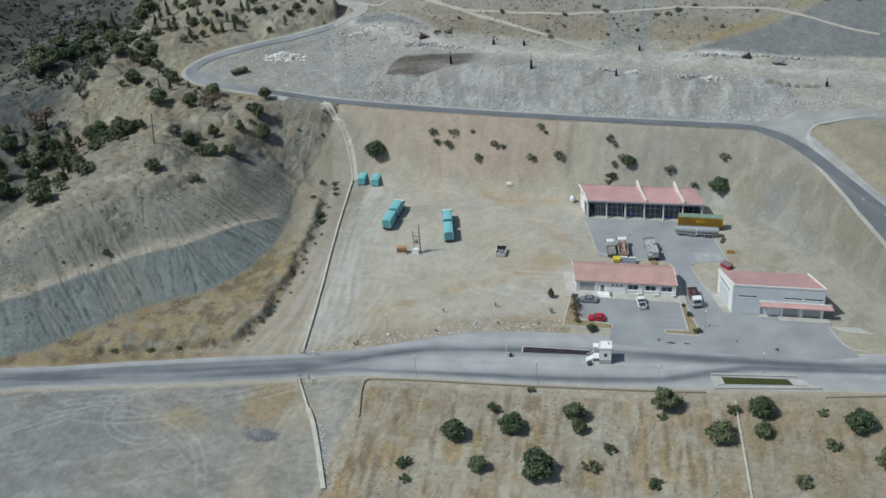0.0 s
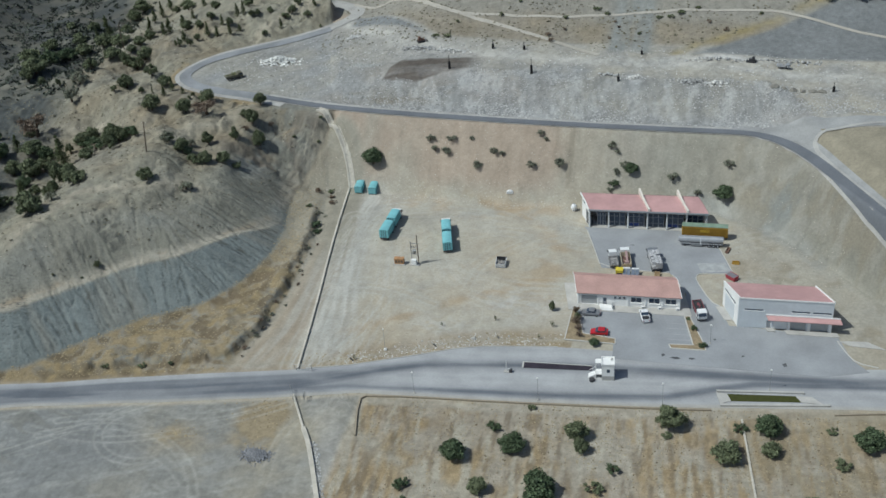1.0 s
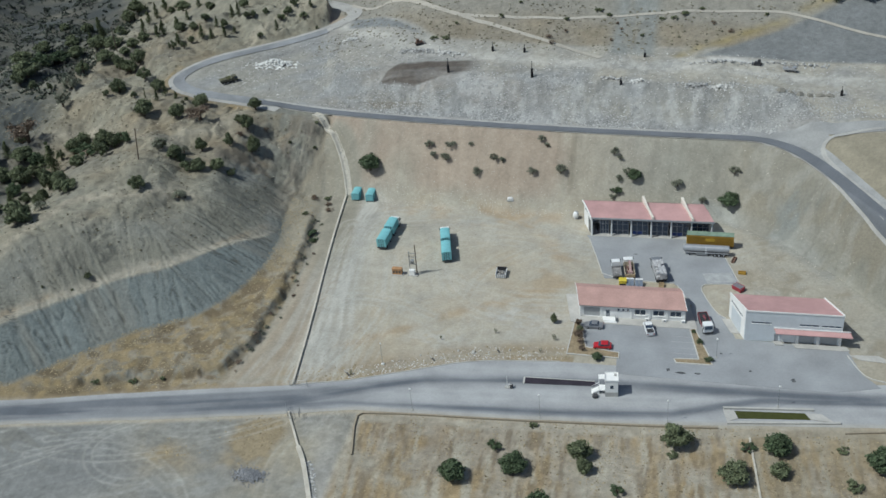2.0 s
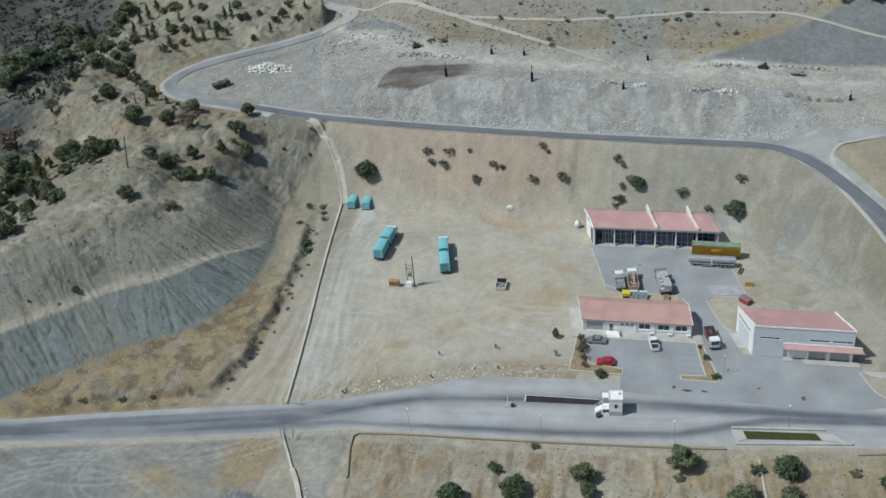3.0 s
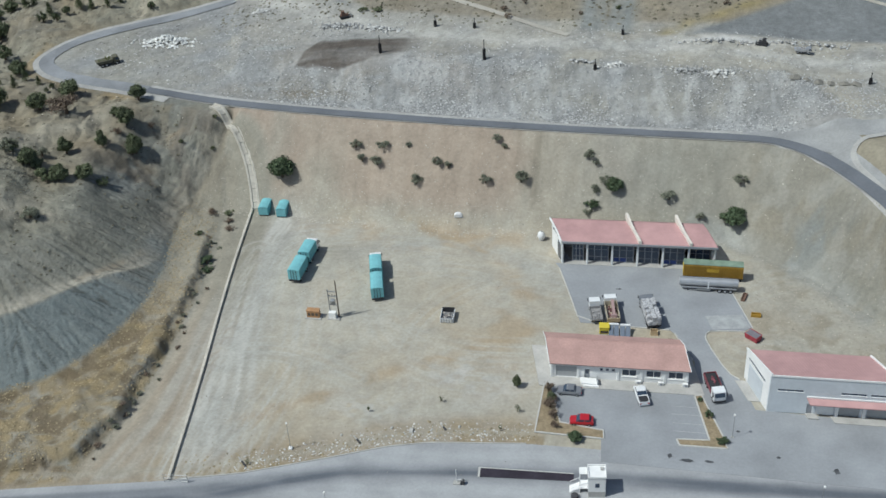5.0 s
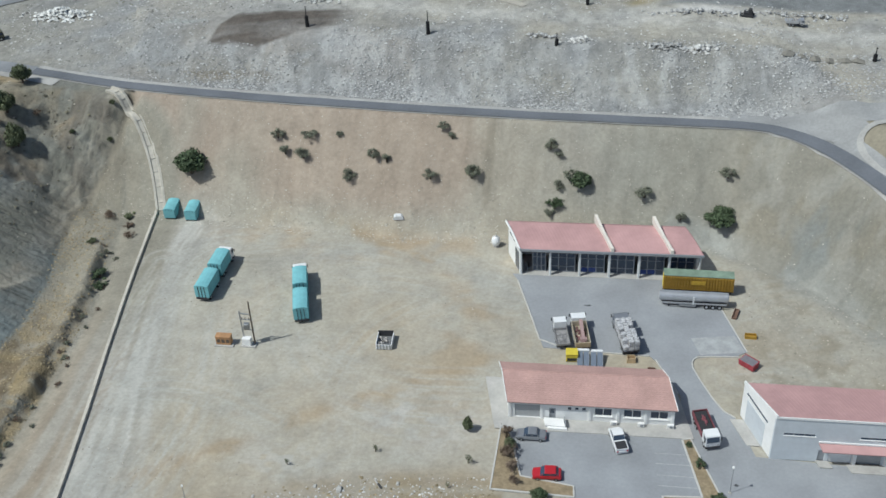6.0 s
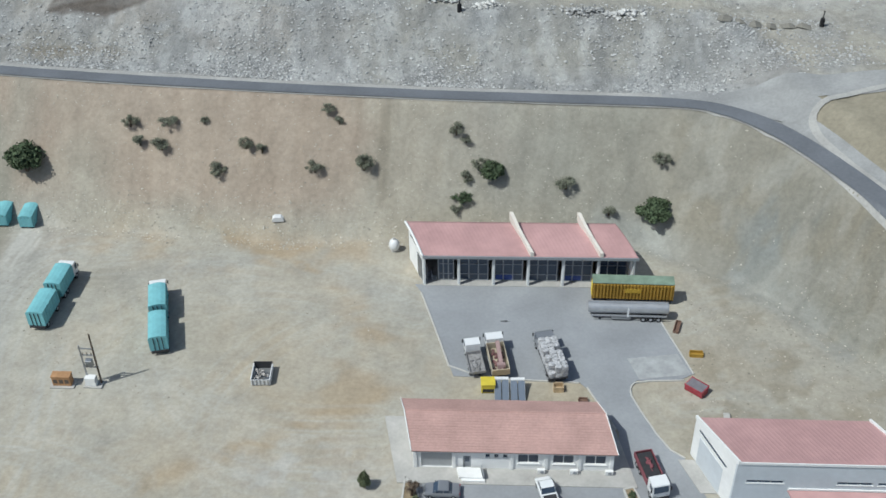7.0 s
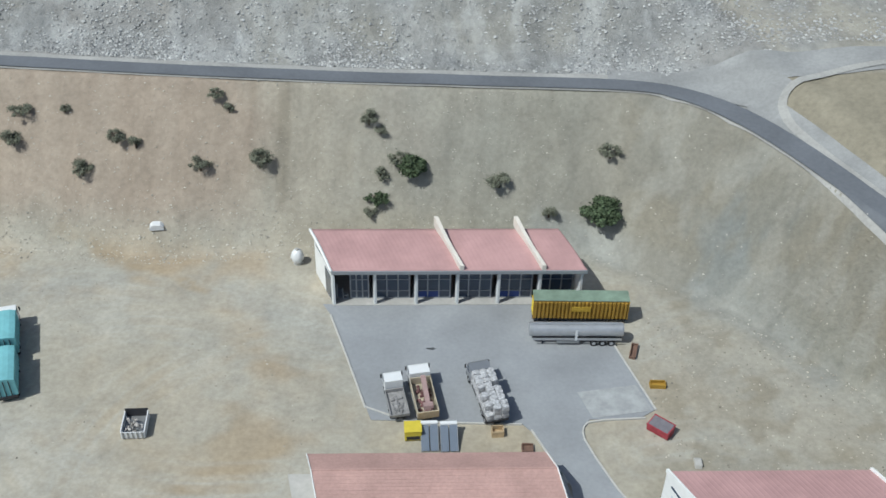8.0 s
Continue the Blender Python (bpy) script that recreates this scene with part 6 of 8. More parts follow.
def bale(r, x, y, z, sx, sy, sz):
    """One wrapped bale, crumpled a little."""
    bm = box(-sx / 2, sx / 2, -sy / 2, sy / 2, -sz / 2, sz / 2)
    bmesh.ops.subdivide_edges(bm, edges=bm.edges, cuts=1, use_grid_fill=True)
    m = Matrix.Translation((x, y, z)) @ pose(0, 0, 0, r.uniform(-6, 6), r.uniform(-6, 6), r.uniform(-8, 8))
    for v in bm.verts:
        k = 0.9 if abs(v.co.x) > 0.1 and abs(v.co.y) > 0.1 and abs(v.co.z) > 0.1 else 1.06
        v.co = m @ (v.co * k + Vector((r.uniform(-0.05, 0.05), r.uniform(-0.05, 0.05), r.uniform(-0.05, 0.05))))
    return bm


rb = random.Random(7)
for i in range(9):
    for s in (-1, 0, 1):
        for k in range(2):
            if not (k and s and rb.random() < 0.15):
                part("bale", bale(rb, s * 0.86, 0.4 + 0.71 * i, 1.62 + 0.98 * k, 0.86, 0.72, 1.0), M_BALE, bl, "crumpled grey-white wrapped bale")
flat_lorry("open_lorry", 30.9, -33.6, 196, 6.8, 2.3, "white-cabbed lorry with a dull red open bed", M_CABWHITE, M_DULLRED, 0.7,
           [("tarp", box(-0.95, 0.95, 0.2, 4.4, 1.12, 1.75, 0.1), M_CHASSIS, "dark grey tarpaulin load"), ("cargo", lump_load(0.9, 1.0, 3.6, 1.7, 0.2, 9, 0.6), M_DULLRED, "dull red sacks")])

# cars
def car(name, x, y, turn, L, w, material, label, cabin, pickup=False):
    o = thing(name, x, y, 0.1, turn, label, "car")
    a, b, h = cabin
    body = [(0.0, 0.35), (L, 0.35), (L + 0.02, 0.62), (L - 0.15, 0.82), (b + 0.5, 0.98), (a - 0.3, 1.0), (0.12, 0.95), (-0.02, 0.7)]
    bm = prism(body, -w / 2, w / 2)
    bmesh.ops.bevel(bm, geom=[e for e in bm.edges if abs(e.verts[0].co.x - e.verts[1].co.x) < 0.01], offset=0.09, segments=2, affect="EDGES")
    part("body", bm, material, o)
    gl = [(a - 0.25, 0.97), (b + 0.45, 0.97), (b - 0.25, h - 0.06), (a + 0.25, h - 0.06)]
    g = part("glazing", prism(gl, -w / 2 + 0.12, w / 2 - 0.12), M_GLASS, o, "dark tinted windows")
    part("roof", prism([(a + 0.15, h - 0.08), (b - 0.18, h - 0.08), (b - 0.32, h), (a + 0.3, h)], -w / 2 + 0.14, w / 2 - 0.14), material, o)
    for t in (a + 0.0, (a + b) / 2, b + 0.15):
        for s in (-1, 1):
            part("pillar", box(s * (w / 2 - 0.115) - 0.02, s * (w / 2 - 0.115) + 0.02, t - 0.05, t + 0.05, 0.95, h - 0.06), material, g)
    for yy in (L * 0.18, L * 0.82):
        for s in (-1, 1):
            wheel(o, s * (w / 2 - 0.1), yy, 0.32, 0.22)
    for s in (-1, 1):
        part("headlight", box(s * w * 0.36 - 0.16, s * w * 0.36 + 0.16, L - 0.05, L + 0.03, 0.6, 0.75), M_SILVER, o)
        part("tail_light", box(s * w * 0.38 - 0.13, s * w * 0.38 + 0.13, -0.03, 0.03, 0.68, 0.85), M_RED, o)
    if pickup:
        part("load_bed", box(-w / 2 + 0.15, w / 2 - 0.15, 0.12, a - 0.5, 0.99, 1.05), M_CHASSIS, o, "dark open load bed")
        for s in (-1, 1):
            part("bed_side", box(s * (w / 2 - 0.08) - 0.05, s * (w / 2 - 0.08) + 0.05, 0.05, a - 0.35, 0.95, 1.2), material, o)
        part("tailgate", box(-w / 2 + 0.05, w / 2 - 0.05, 0.02, 0.1, 0.95, 1.2), material, o)
    return o


car("sedan_car", 8.2, -40.6, 92, 4.5, 1.9, M_GREYCAR, "silver-grey sedan car parked before the office", (1.2, 2.9, 1.5))
car("pickup_car", 19.7, -42.6, 17, 5.0, 1.95, M_CABWHITE, "white pickup car parked before the office", (2.3, 3.8, 1.75), True)
car("hatchback_car", 11.1, -48.0, 94, 4.2, 1.9, M_RED, "bright red hatchback car beside the hedge", (0.6, 2.6, 1.5))

# loose yard things
yb = thing("yellow_bin", 10.7, -22.4, 0.02, 5, "bright yellow steel bin with a dark open front", "bin")
part("body", box(-0.95, 0.95, -0.8, 0.8, 0.12, 1.55, 0.04), M_BRIGHTYEL, yb)
part("opening", box(-0.75, 0.75, -0.83, -0.803, 0.3, 0.85), M_CHASSIS, yb, "dark opening")
part("lid", box(-1.0, 1.0, -0.85, 0.85, 1.552, 1.64, 0.02), M_BRIGHTYEL, yb)
for s in (-0.8, 0.8):
    part("skid", box(s - 0.08, s + 0.08, -0.75, 0.75, 0, 0.12), M_CHASSIS, yb)
M_SOLAR = mat("blue_glass_panel", (0.16, 0.19, 0.24), 0.25, grain=0.05, spec=0.5)
for px in (12.6, 14.8):
    sp = thing("solar_heater", px, -23.2, 0.05, 4, "tilted blue-grey solar heater panel behind the office", "solar panel", "pair of solar panels")
    tilt = pose(0, 0, 0.75, 22, 0, 0)
    for s in (-0.5, 0.5):
        p = part("collector", box(s - 0.44, s + 0.44, -1.6, 1.5, -0.05, 0.03, m=tilt), M_SOLAR, sp)
        part("frame", box(s + 0.45 if s > 0 else s - 0.5, s + 0.5 if s > 0 else s - 0.45, -1.65, 1.55, -0.07, 0.06, m=tilt), M_STEEL, p)
    part("tank", cyl((-0.95, 1.55, 1.45), (0.95, 1.55, 1.45), 0.25, n=12), M_CABWHITE, sp, "white water tank")
    for s in (-0.8, 0.8):
        part("leg", box(s - 0.04, s + 0.04, 1.4, 1.5, 0, 1.3), M_STEEL, sp)
        part("leg", box(s - 0.04, s + 0.04, -1.5, -1.4, 0, 0.25), M_STEEL, sp)
M_SKIPRED = mat("faded_red_steel", (0.36, 0.055, 0.075), 0.55, grain=0.12, stain=0.2, stain_size=1)
M_SKIPTOP = mat("grey_sheet", (0.19, 0.18, 0.20), 0.7, grain=0.15)
rs = thing("red_skip", 38.9, -20.9, 0.02, 52, "dull red open steel skip with a dark top", "skip")
rs.matrix_basis = rs.matrix_basis @ Matrix.Scale(0.8, 4)
part("hull", prism([(-0.9, 0.1), (0.9, 0.1), (1.15, 1.5), (-1.15, 1.5)], -1.7, 1.7, "y"), M_SKIPRED, rs)
part("contents", box(-1.0, 1.0, -1.55, 1.55, 1.503, 1.56), M_SKIPTOP, rs, "grey sheeted contents")
for s in (-1.15, 1.15):
    part("rim", box(s - 0.05, s + 0.05, -1.75, 1.75, 1.48, 1.6), M_SKIPRED, rs)
for s in (-0.6, 0.6):
    part("skid", box(s - 0.07, s + 0.07, -1.6, 1.6, 0, 0.1), M_CHASSIS, rs)
ws = thing("debris_skip", -20.7, -22.2, 0.02, 4, "pale grey open skip filled with white debris", "skip")
part("floor", box(-1.3, 1.3, -1.5, 1.6, 0.1, 0.25), M_STEEL, ws)
for s in (-1.3, 1.3):
    part("side", box(s - 0.06, s + 0.06, -1.5, 1.6, 0.1, 1.2), M_CABWHITE, ws)
part("end", box(-1.3, 1.3, -1.58, -1.5, 0.1, 1.1), M_CABWHITE, ws)
for i in range(5):
    part("rib", box(-1.15 + i * 0.53, -1.0 + i * 0.53, -1.66, -1.585, 0.1, 1.1), M_STEEL, ws)
part("end", box(-1.3, 1.3, 1.6, 1.68, 0.1, 1.5), M_CHASSIS, ws, "dark headboard")
part("contents", lump_load(2.2, -1.3, 0.8, 0.5, 0.6, 11, 0.5), M_JUNK, ws, "white and grey debris")
wt = thing("water_tank", -5.7, 7.2, 0, 0, "white rounded water tank on the ground beside the garage", "tank")
bm = bmesh.new()
bmesh.ops.create_uvsphere(bm, u_segments=18, v_segments=12, radius=1.0)
bmesh.ops.scale(bm, vec=(0.85, 0.85, 1.15), verts=bm.verts)
bmesh.ops.translate(bm, vec=(0, 0, 1.2), verts=bm.verts)
part("vessel", bm, M_CABWHITE, wt, smooth=True)
part("foot", cyl((0, 0, 0), (0, 0, 0.25), 0.6, n=14), M_CONC, wt)
part("filler", cyl((0, 0, 2.25), (0, 0, 2.5), 0.22, n=10), M_CONC, wt)
pl = thing("white_shell", -25.0, 10.9, ground_z(-25.0, 10.9) - 0.1, 8, "white curved shell lying at the foot of the bank", "debris")
part("shell", prism([(-0.95, 0.0), (0.95, 0.0), (0.9, 0.45), (0.5, 0.8), (-0.5, 0.85), (-0.9, 0.5)], -0.5, 0.5, "y"), M_CABWHITE, pl)
for x, y, turn, w, d, h, mm, lb in ((39.6, -13.8, 0, 1.8, 0.8, 0.6, M_YELLOW, "ochre steel scrap frame on dry ground"), (37.4, -8.2, 75, 2.4, 0.7, 0.5, M_RUST, "rusty scrap frame lying on dry ground"),
                                    (20.3, -21.8, 5, 1.3, 1.0, 0.9, M_BEIGEMETAL, "brown scrap crate behind the office"), (23.6, -24.0, 0, 1.2, 1.0, 0.5, M_RUST, "rusty scrap crate behind the office")):
    sc = thing("scrap_frame", x, y, 0.0, turn, lb, "scrap")
    for s in (-1, 1):
        part("rail", box(-w / 2, w / 2, s * d / 2 - 0.06, s * d / 2 + 0.06, 0, h), mm, sc)
        part("end", box(s * w / 2 - 0.06, s * w / 2 + 0.06, -d / 2, d / 2, 0, h * 0.8), mm, sc)
    part("sheet", box(-w / 2, w / 2, -d / 2, d / 2, 0.05, 0.18), mm, sc)

# landfill machines
M_GREENLOAD = mat("brushwood_load", (0.13, 0.14, 0.07), 0.9, grain=0.35, size=0.4, island=0.4)
M_OLIVE = mat("olive_machine", (0.125, 0.12, 0.085), 0.7, grain=0.15, stain=0.2, stain_size=1)
def machine(name, x, y, turn, label, paint, dump, size=1.0):
    o = thing(name, x, y, ground_z(x, y), turn, label, "machine")
    o.matrix_basis = o.matrix_basis @ Matrix.Scale(size, 4)
    if dump:
        part("chassis", box(-1.1, 1.1, 0, 6.5, 0.7, 1.1), M_CHASSIS, o)
        part("dump_body", prism([(-0.2, 1.2), (4.2, 1.1), (4.5, 2.1), (-0.7, 2.0)], -1.3, 1.3), paint, o)
        part("cargo", lump_load(2.2, 0.0, 4.1, 1.9, 0.5, 21, 0.7), M_JUNK if paint is M_SILVER else M_GREENLOAD, o, "heaped load")
        cab(o, 4.6, 2.3, paint, 2.6, 1.8)
        for yy in (1.0, 2.3, 5.5):
            for s in (-1, 1):
                wheel(o, s * 1.05, yy, 0.55, 0.4)
    else:
        for s in (-1, 1):
            part("track", prism([(0.2, 0.0), (3.6, 0.0), (4.0, 0.5), (3.5, 0.95), (0.3, 0.95), (-0.1, 0.5)], s * 1.05 - 0.3, s * 1.05 + 0.3), M_CHASSIS, o, "dark crawler track")
        part("hull", box(-0.8, 0.8, 0.4, 3.6, 0.5, 1.7, 0.06), paint, o)
        cb = part("cabin", box(-0.7, 0.7, 0.7, 2.0, 1.7, 3.0, 0.05), paint, o)
        part("window", box(-0.6, 0.6, 2.003, 2.03, 1.9, 2.8), M_GLASS, cb, "dark cabin window")
        part("blade", prism([(4.5, 0.1), (4.7, 0.1), (4.6, 0.7), (4.75, 1.3), (4.55, 1.3), (4.42, 0.7)], -1.7, 1.7), M_STEEL, o, "steel dozer blade")
        for s in (-1, 1):
            part("arm", box(s * 0.9 - 0.1, s * 0.9 + 0.1, 2.0, 4.5, 0.5, 0.75), paint, o)
        part("exhaust", cyl((0.3, 3.0, 1.7), (0.3, 3.0, 2.5), 0.07, n=8), M_CHASSIS, o)


machine("dump_truck", -128.2, 48.0, -52, "olive-green dump truck parked on the grey landfill", M_OLIVE, True, 0.85)
machine("bulldozer", 41.5, 61.3, 80, "dark bulldozer working on the landfill", M_CHASSIS, False, 0.6)
machine("dump_truck", 47.8, 58.6, -92, "grey and white lorry on the landfill plateau", M_SILVER, True, 0.55)
machine("bulldozer", -66.6, 67.2, -60, "rust-brown crawler machine among rubble heaps", M_RUST, False, 0.65)


# ---- trees and shrubs ----
M_BARK = mat("bark", (0.10, 0.075, 0.055), 0.95, grain=0.25, size=0.2)
M_LEAF = {
    "green": mat("green_leaves", (0.083, 0.115, 0.062), 0.7, grain=0.25, size=0.5, island=0.45, spec=0.25),
    "olive": mat("olive_leaves", (0.138, 0.16, 0.092), 0.75, grain=0.25, size=0.5, island=0.45, spec=0.2),
    "pine": mat("pine_needles", (0.10, 0.12, 0.062), 0.8, grain=0.25, size=0.4, island=0.45, spec=0.15),
    "grey": mat("grey_twigs", (0.20, 0.21, 0.16), 0.9, grain=0.3, size=0.4, island=0.4, spec=0.1),
    "brown": mat("dry_leaves", (0.20, 0.155, 0.12), 0.9, grain=0.3, size=0.4, island=0.4, spec=0.1),
}


def leaf_arrays(rng, lumps, per, size, squash=1.0, inner=0.55, outer=1.08):
    """Small leaf quads strewn over lumps (x, y, z, radius)."""
    V, Fc = [], []
    for cx, cy, cz, r in lumps:
        d = rng.normal(size=(per, 3))
        d /= np.linalg.norm(d, axis=1)[:, None]
        p = np.array((cx, cy, cz)) + d * (r * rng.uniform(inner, outer, (per, 1))) * np.array((1, 1, squash))
        a = np.cross(d + rng.normal(scale=0.6, size=(per, 3)), rng.normal(size=(per, 3)))
        a /= np.linalg.norm(a, axis=1)[:, None] + 1e-9
        b = np.cross(a, d + rng.normal(scale=0.5, size=(per, 3)))
        b /= np.linalg.norm(b, axis=1)[:, None] + 1e-9
        s = size * rng.uniform(0.6, 1.4, (per, 1))
        quad = np.stack([p - a * s, p - b * s * 0.7, p + a * s, p + b * s * 0.7], 1)
        V.append(quad.reshape(-1, 3))
    V = np.concatenate(V)
    Fc = np.arange(len(V)).reshape(-1, 4)
    return V, Fc


def mesh_from(name, V, Fc, material):
    me = bpy.data.meshes.new(name)
    me.from_pydata(V.tolist(), [], Fc.tolist())
    me.materials.append(material)
    me.update()
    return me


def make_tree(name, seed, leaf, label, category, shape="round", per=130, size=0.16):
    """A plant about one metre across and one high, to be scaled."""
    rng = np.random.default_rng(seed)
    o = thing(name, 0, 0, -500, 0, label, category)
    bm = bmesh.new()
    lumps = []
    if shape == "cone":
        add_cyl(bm, (0, 0, 0), (0.02, 0, 1.5), 0.045, 0.012, 6)
        for z in np.linspace(0.25, 1.5, 8):
            r = 0.36 * (1.62 - z) / 1.3 + 0.05
            for _ in range(3):
                a = rng.uniform(0, 6.28)
                lumps.append((math.cos(a) * r * 0.45, math.sin(a) * r * 0.45, z, r * 0.62))
    else:
        n = {"round": 24, "loose": 13, "spread": 18}[shape]
        lean = rng.uniform(-0.12, 0.12, 2)
        add_cyl(bm, (0, 0, -0.05), (0.02, 0.01, 0.35), 0.06, 0.045, 7)
        for i in range(n):
            a, q = rng.uniform(0, 6.28), math.sqrt(rng.uniform(0.02, 1))
            rr = {"round": 0.36, "loose": 0.34, "spread": 0.44}[shape] * q * rng.uniform(0.75, 1.2)
            z = (0.30 + 0.48 * rng.uniform(0, 1) * (1.1 - 0.6 * q)) if shape != "spread" else 0.22 + 0.3 * rng.uniform(0, 1) * (1.1 - 0.5 * q)
            r = rng.uniform(0.09, 0.19) if shape == "round" else rng.uniform(0.06, 0.16)
            c = (math.cos(a) * rr + lean[0] * z, math.sin(a) * rr + lean[1] * z, z * rng.uniform(0.8, 1.15))
            lumps.append((*c, r))
            if i < 6:
                add_cyl(bm, (0.02, 0.01, 0.25), (c[0] * 0.8, c[1] * 0.8, c[2]), 0.028, 0.01, 5, False)
        if shape == "round":
            lumps += [(0, 0, 0.45, 0.30), (0.05, -0.03, 0.62, 0.22)]
    part("trunk", bm, M_BARK, o, "brown trunk with limbs")
    V, Fc = leaf_arrays(rng, lumps, int(per * 1.05), size * 0.25, 0.9, *((0.1, 1.7) if shape == "loose" else (0.35, 1.35)))
    cr = new("crown", mesh_from("crown", V, Fc, M_LEAF[leaf]))
    cr.parent = o
    return o


KINDS = {}
for kind, leaf, shape, per, size in (("green", "green", "round", 260, 0.15), ("olive", "olive", "round", 230, 0.15), ("pine", "pine", "cone", 90, 0.13), ("shrub", "olive", "spread", 170, 0.13),
                                     ("scrub", "grey", "loose", 230, 0.10), ("dry", "brown", "loose", 150, 0.10), ("bush", "green", "spread", 150, 0.13), ("sapling", "olive", "loose", 40, 0.11)):
    KINDS[kind] = [(leaf, shape, per, size, s) for s in (1, 2, 3, 4, 5)]
MADE = {}
NAMES = {"green": ("tree", "round dark-green leafy tree on dry brown ground", "tree"), "olive": ("tree", "grey-green olive-like tree on dry ground", "tree"),
         "pine": ("pine_tree", "small dark conical pine on the bare hillside", "tree"), "shrub": ("shrub", "low spreading grey-green shrub on pale earth", "shrub"),
         "scrub": ("scrub_bush", "sparse grey leafless-looking scrub bush", "bush"), "dry": ("dry_bush", "dry brownish bush on bare earth", "bush"),
         "bush": ("bush", "fresh green leafy bush on pale earth", "bush"), "sapling": ("sapling", "thin young sapling with few leaves", "sapling")}


def plant(kind, x, y, wide, high, turn, seed, group, sink=0.05, label=""):
    nm, lb, cat = NAMES[kind]
    key = (kind, seed % 5)
    m = Matrix.Translation((x, y, ground_z(x, y) - sink)) @ pose(0, 0, 0, 0, 0, turn) @ Matrix.Diagonal((wide, wide, high, 1))
    if key not in MADE:
        leaf, shape, per, size, s = KINDS[kind][seed % 5]
        MADE[key] = make_tree(nm, 100 * s + len(kind), leaf, lb, cat, shape, per, size)
        MADE[key].matrix_basis = m
        ob = MADE[key]
    else:
        ob = copy_thing(MADE[key], m)
        ob.matrix_basis = m
    if group:
        ob["group"] = group
    if label:
        ob["label"] = label
    return ob


# field before the road
for i, (k, x, y, w, h) in enumerate((("green", -16.0, -94.2, 6.2, 5.2), ("green", -4.0, -90.2, 5.8, 5.0), ("olive", 9.0, -84.6, 5.6, 5.4), ("olive", 10.6, -88.0, 3.8, 3.8), ("olive", 28.4, -77.4, 6.4, 6.0),
                                     ("green", 48.6, -76.2, 6.2, 5.6), ("olive", 40.5, -85.0, 6.6, 4.8), ("green", 3.5, -102.0, 7.8, 6.4), ("green", 68.4, -77.4, 6.6, 5.2), ("bush", -9.1, -83.8, 3.2, 2.8),
                                     ("olive", 49.2, -82.7, 4.6, 3.8), ("bush", 17.9, -92.6, 3.2, 2.8), ("olive", -8.4, -102.6, 4.6, 3.8), ("bush", -24.8, -104.0, 3.6, 2.8), ("bush", 43.0, -76.7, 3.0, 2.6),
                                     ("shrub", 27.8, -80.8, 2.6, 1.8), ("shrub", 14.7, -98.6, 3.8, 3.0), ("bush", 28.4, -101.0, 3.4, 2.6), ("shrub", 63.2, -84.0, 3.6, 2.6), ("olive", 74.0, -88.0, 5.5, 4.6),
                                     ("shrub", 57.0, -96.0, 4.2, 3.2), ("shrub", 61.5, -74.0, 2.4, 1.6), ("bush", -23.2, -108.5, 2.8, 2.0), ("shrub", -2.2, -76.6, 2.0, 1.6))):
    plant(k, x, y, w, h, 47 * i, i, "trees in the dry field")
# bank above the yard
for i, (k, x, y, w, h) in enumerate((("green", -68.5, 17.5, 6.3, 6.2), ("scrub", -51, 22.2, 2.8, 2.6), ("scrub", -49.1, 19.9, 2.8, 2.4), ("scrub", -45.3, 19.3, 3.2, 2.8), ("shrub", -44.5, 22.3, 3.2, 2.2),
                                     ("shrub", -38.4, 22.4, 1.8, 1.6), ("shrub", -31.1, 19.3, 2.8, 2.6), ("scrub", -28.3, 18.6, 2.2, 2.2), ("scrub", -35.5, 16.2, 3.2, 2.8), ("scrub", -19.5, 16.8, 2.8, 2.8),
                                     ("scrub", -11.5, 17.6, 3.8, 3.8), ("shrub", -17.7, 23.7, 2.6, 1.8), ("shrub", -15.9, 22.3, 2.0, 1.6), ("shrub", 3.2, 21.4, 2.8, 2.6), ("shrub", 4.9, 20.6, 2.0, 1.6),
                                     ("green", 9.2, 17.2, 4.0, 3.6), ("scrub", 7.4, 18.0, 2.8, 2.6), ("shrub", 4.9, 16.6, 2.6, 2.2), ("bush", 4.6, 14.7, 3.0, 2.4), ("shrub", 3.7, 13.5, 2.0, 1.8),
                                     ("shrub", 21.1, 16.5, 4.0, 3.0), ("scrub", 36.1, 18.6, 3.2, 2.6), ("green", 35.1, 13.6, 5.2, 3.8), ("scrub", 28.0, 14.0, 2.4, 2.4))):
    plant("scrub" if k == "shrub" else k, x, y, w * 1.12, h * 0.95, 61 * i, i, "bushes on the bank")
# hill and rough land: kind, x, y, width, height
WEST_RIDGE = (("scrub", -178.6, 32.4, 6.4, 6.9), ("scrub", -180.7, 42.2, 7.0, 5.4), ("shrub", -189.9, 43.2, 2.0, 5.7), ("olive", -200.6, 48.5, 3.1, 3.6), ("olive", -209.8, 53.7, 5.4, 5.6), ("shrub", -184.9, 56.7, 5.8, 7.3),
    ("olive", -159.3, 37.1, 5.6, 5.8), ("shrub", -161.5, 32.6, 2.8, 3.3), ("shrub", -151.2, 32.2, 2.2, 3.9), ("pine", -147.3, 32.5, 1.1, 2.4), ("pine", -142.1, 30.5, 2.1, 2.4), ("pine", -141.1, 34.3, 2.6, 3.2),
    ("pine", -136.7, 32.9, 2.1, 1.6), ("olive", -142.1, 21.6, 6.4, 5.9), ("olive", -148.0, 41.9, 4.8, 4.2), ("shrub", -133.1, 30.0, 1.3, 2.6), ("shrub", -132.6, 31.9, 1.5, 2.6), ("olive", -126.8, 30.9, 5.7, 5.1))
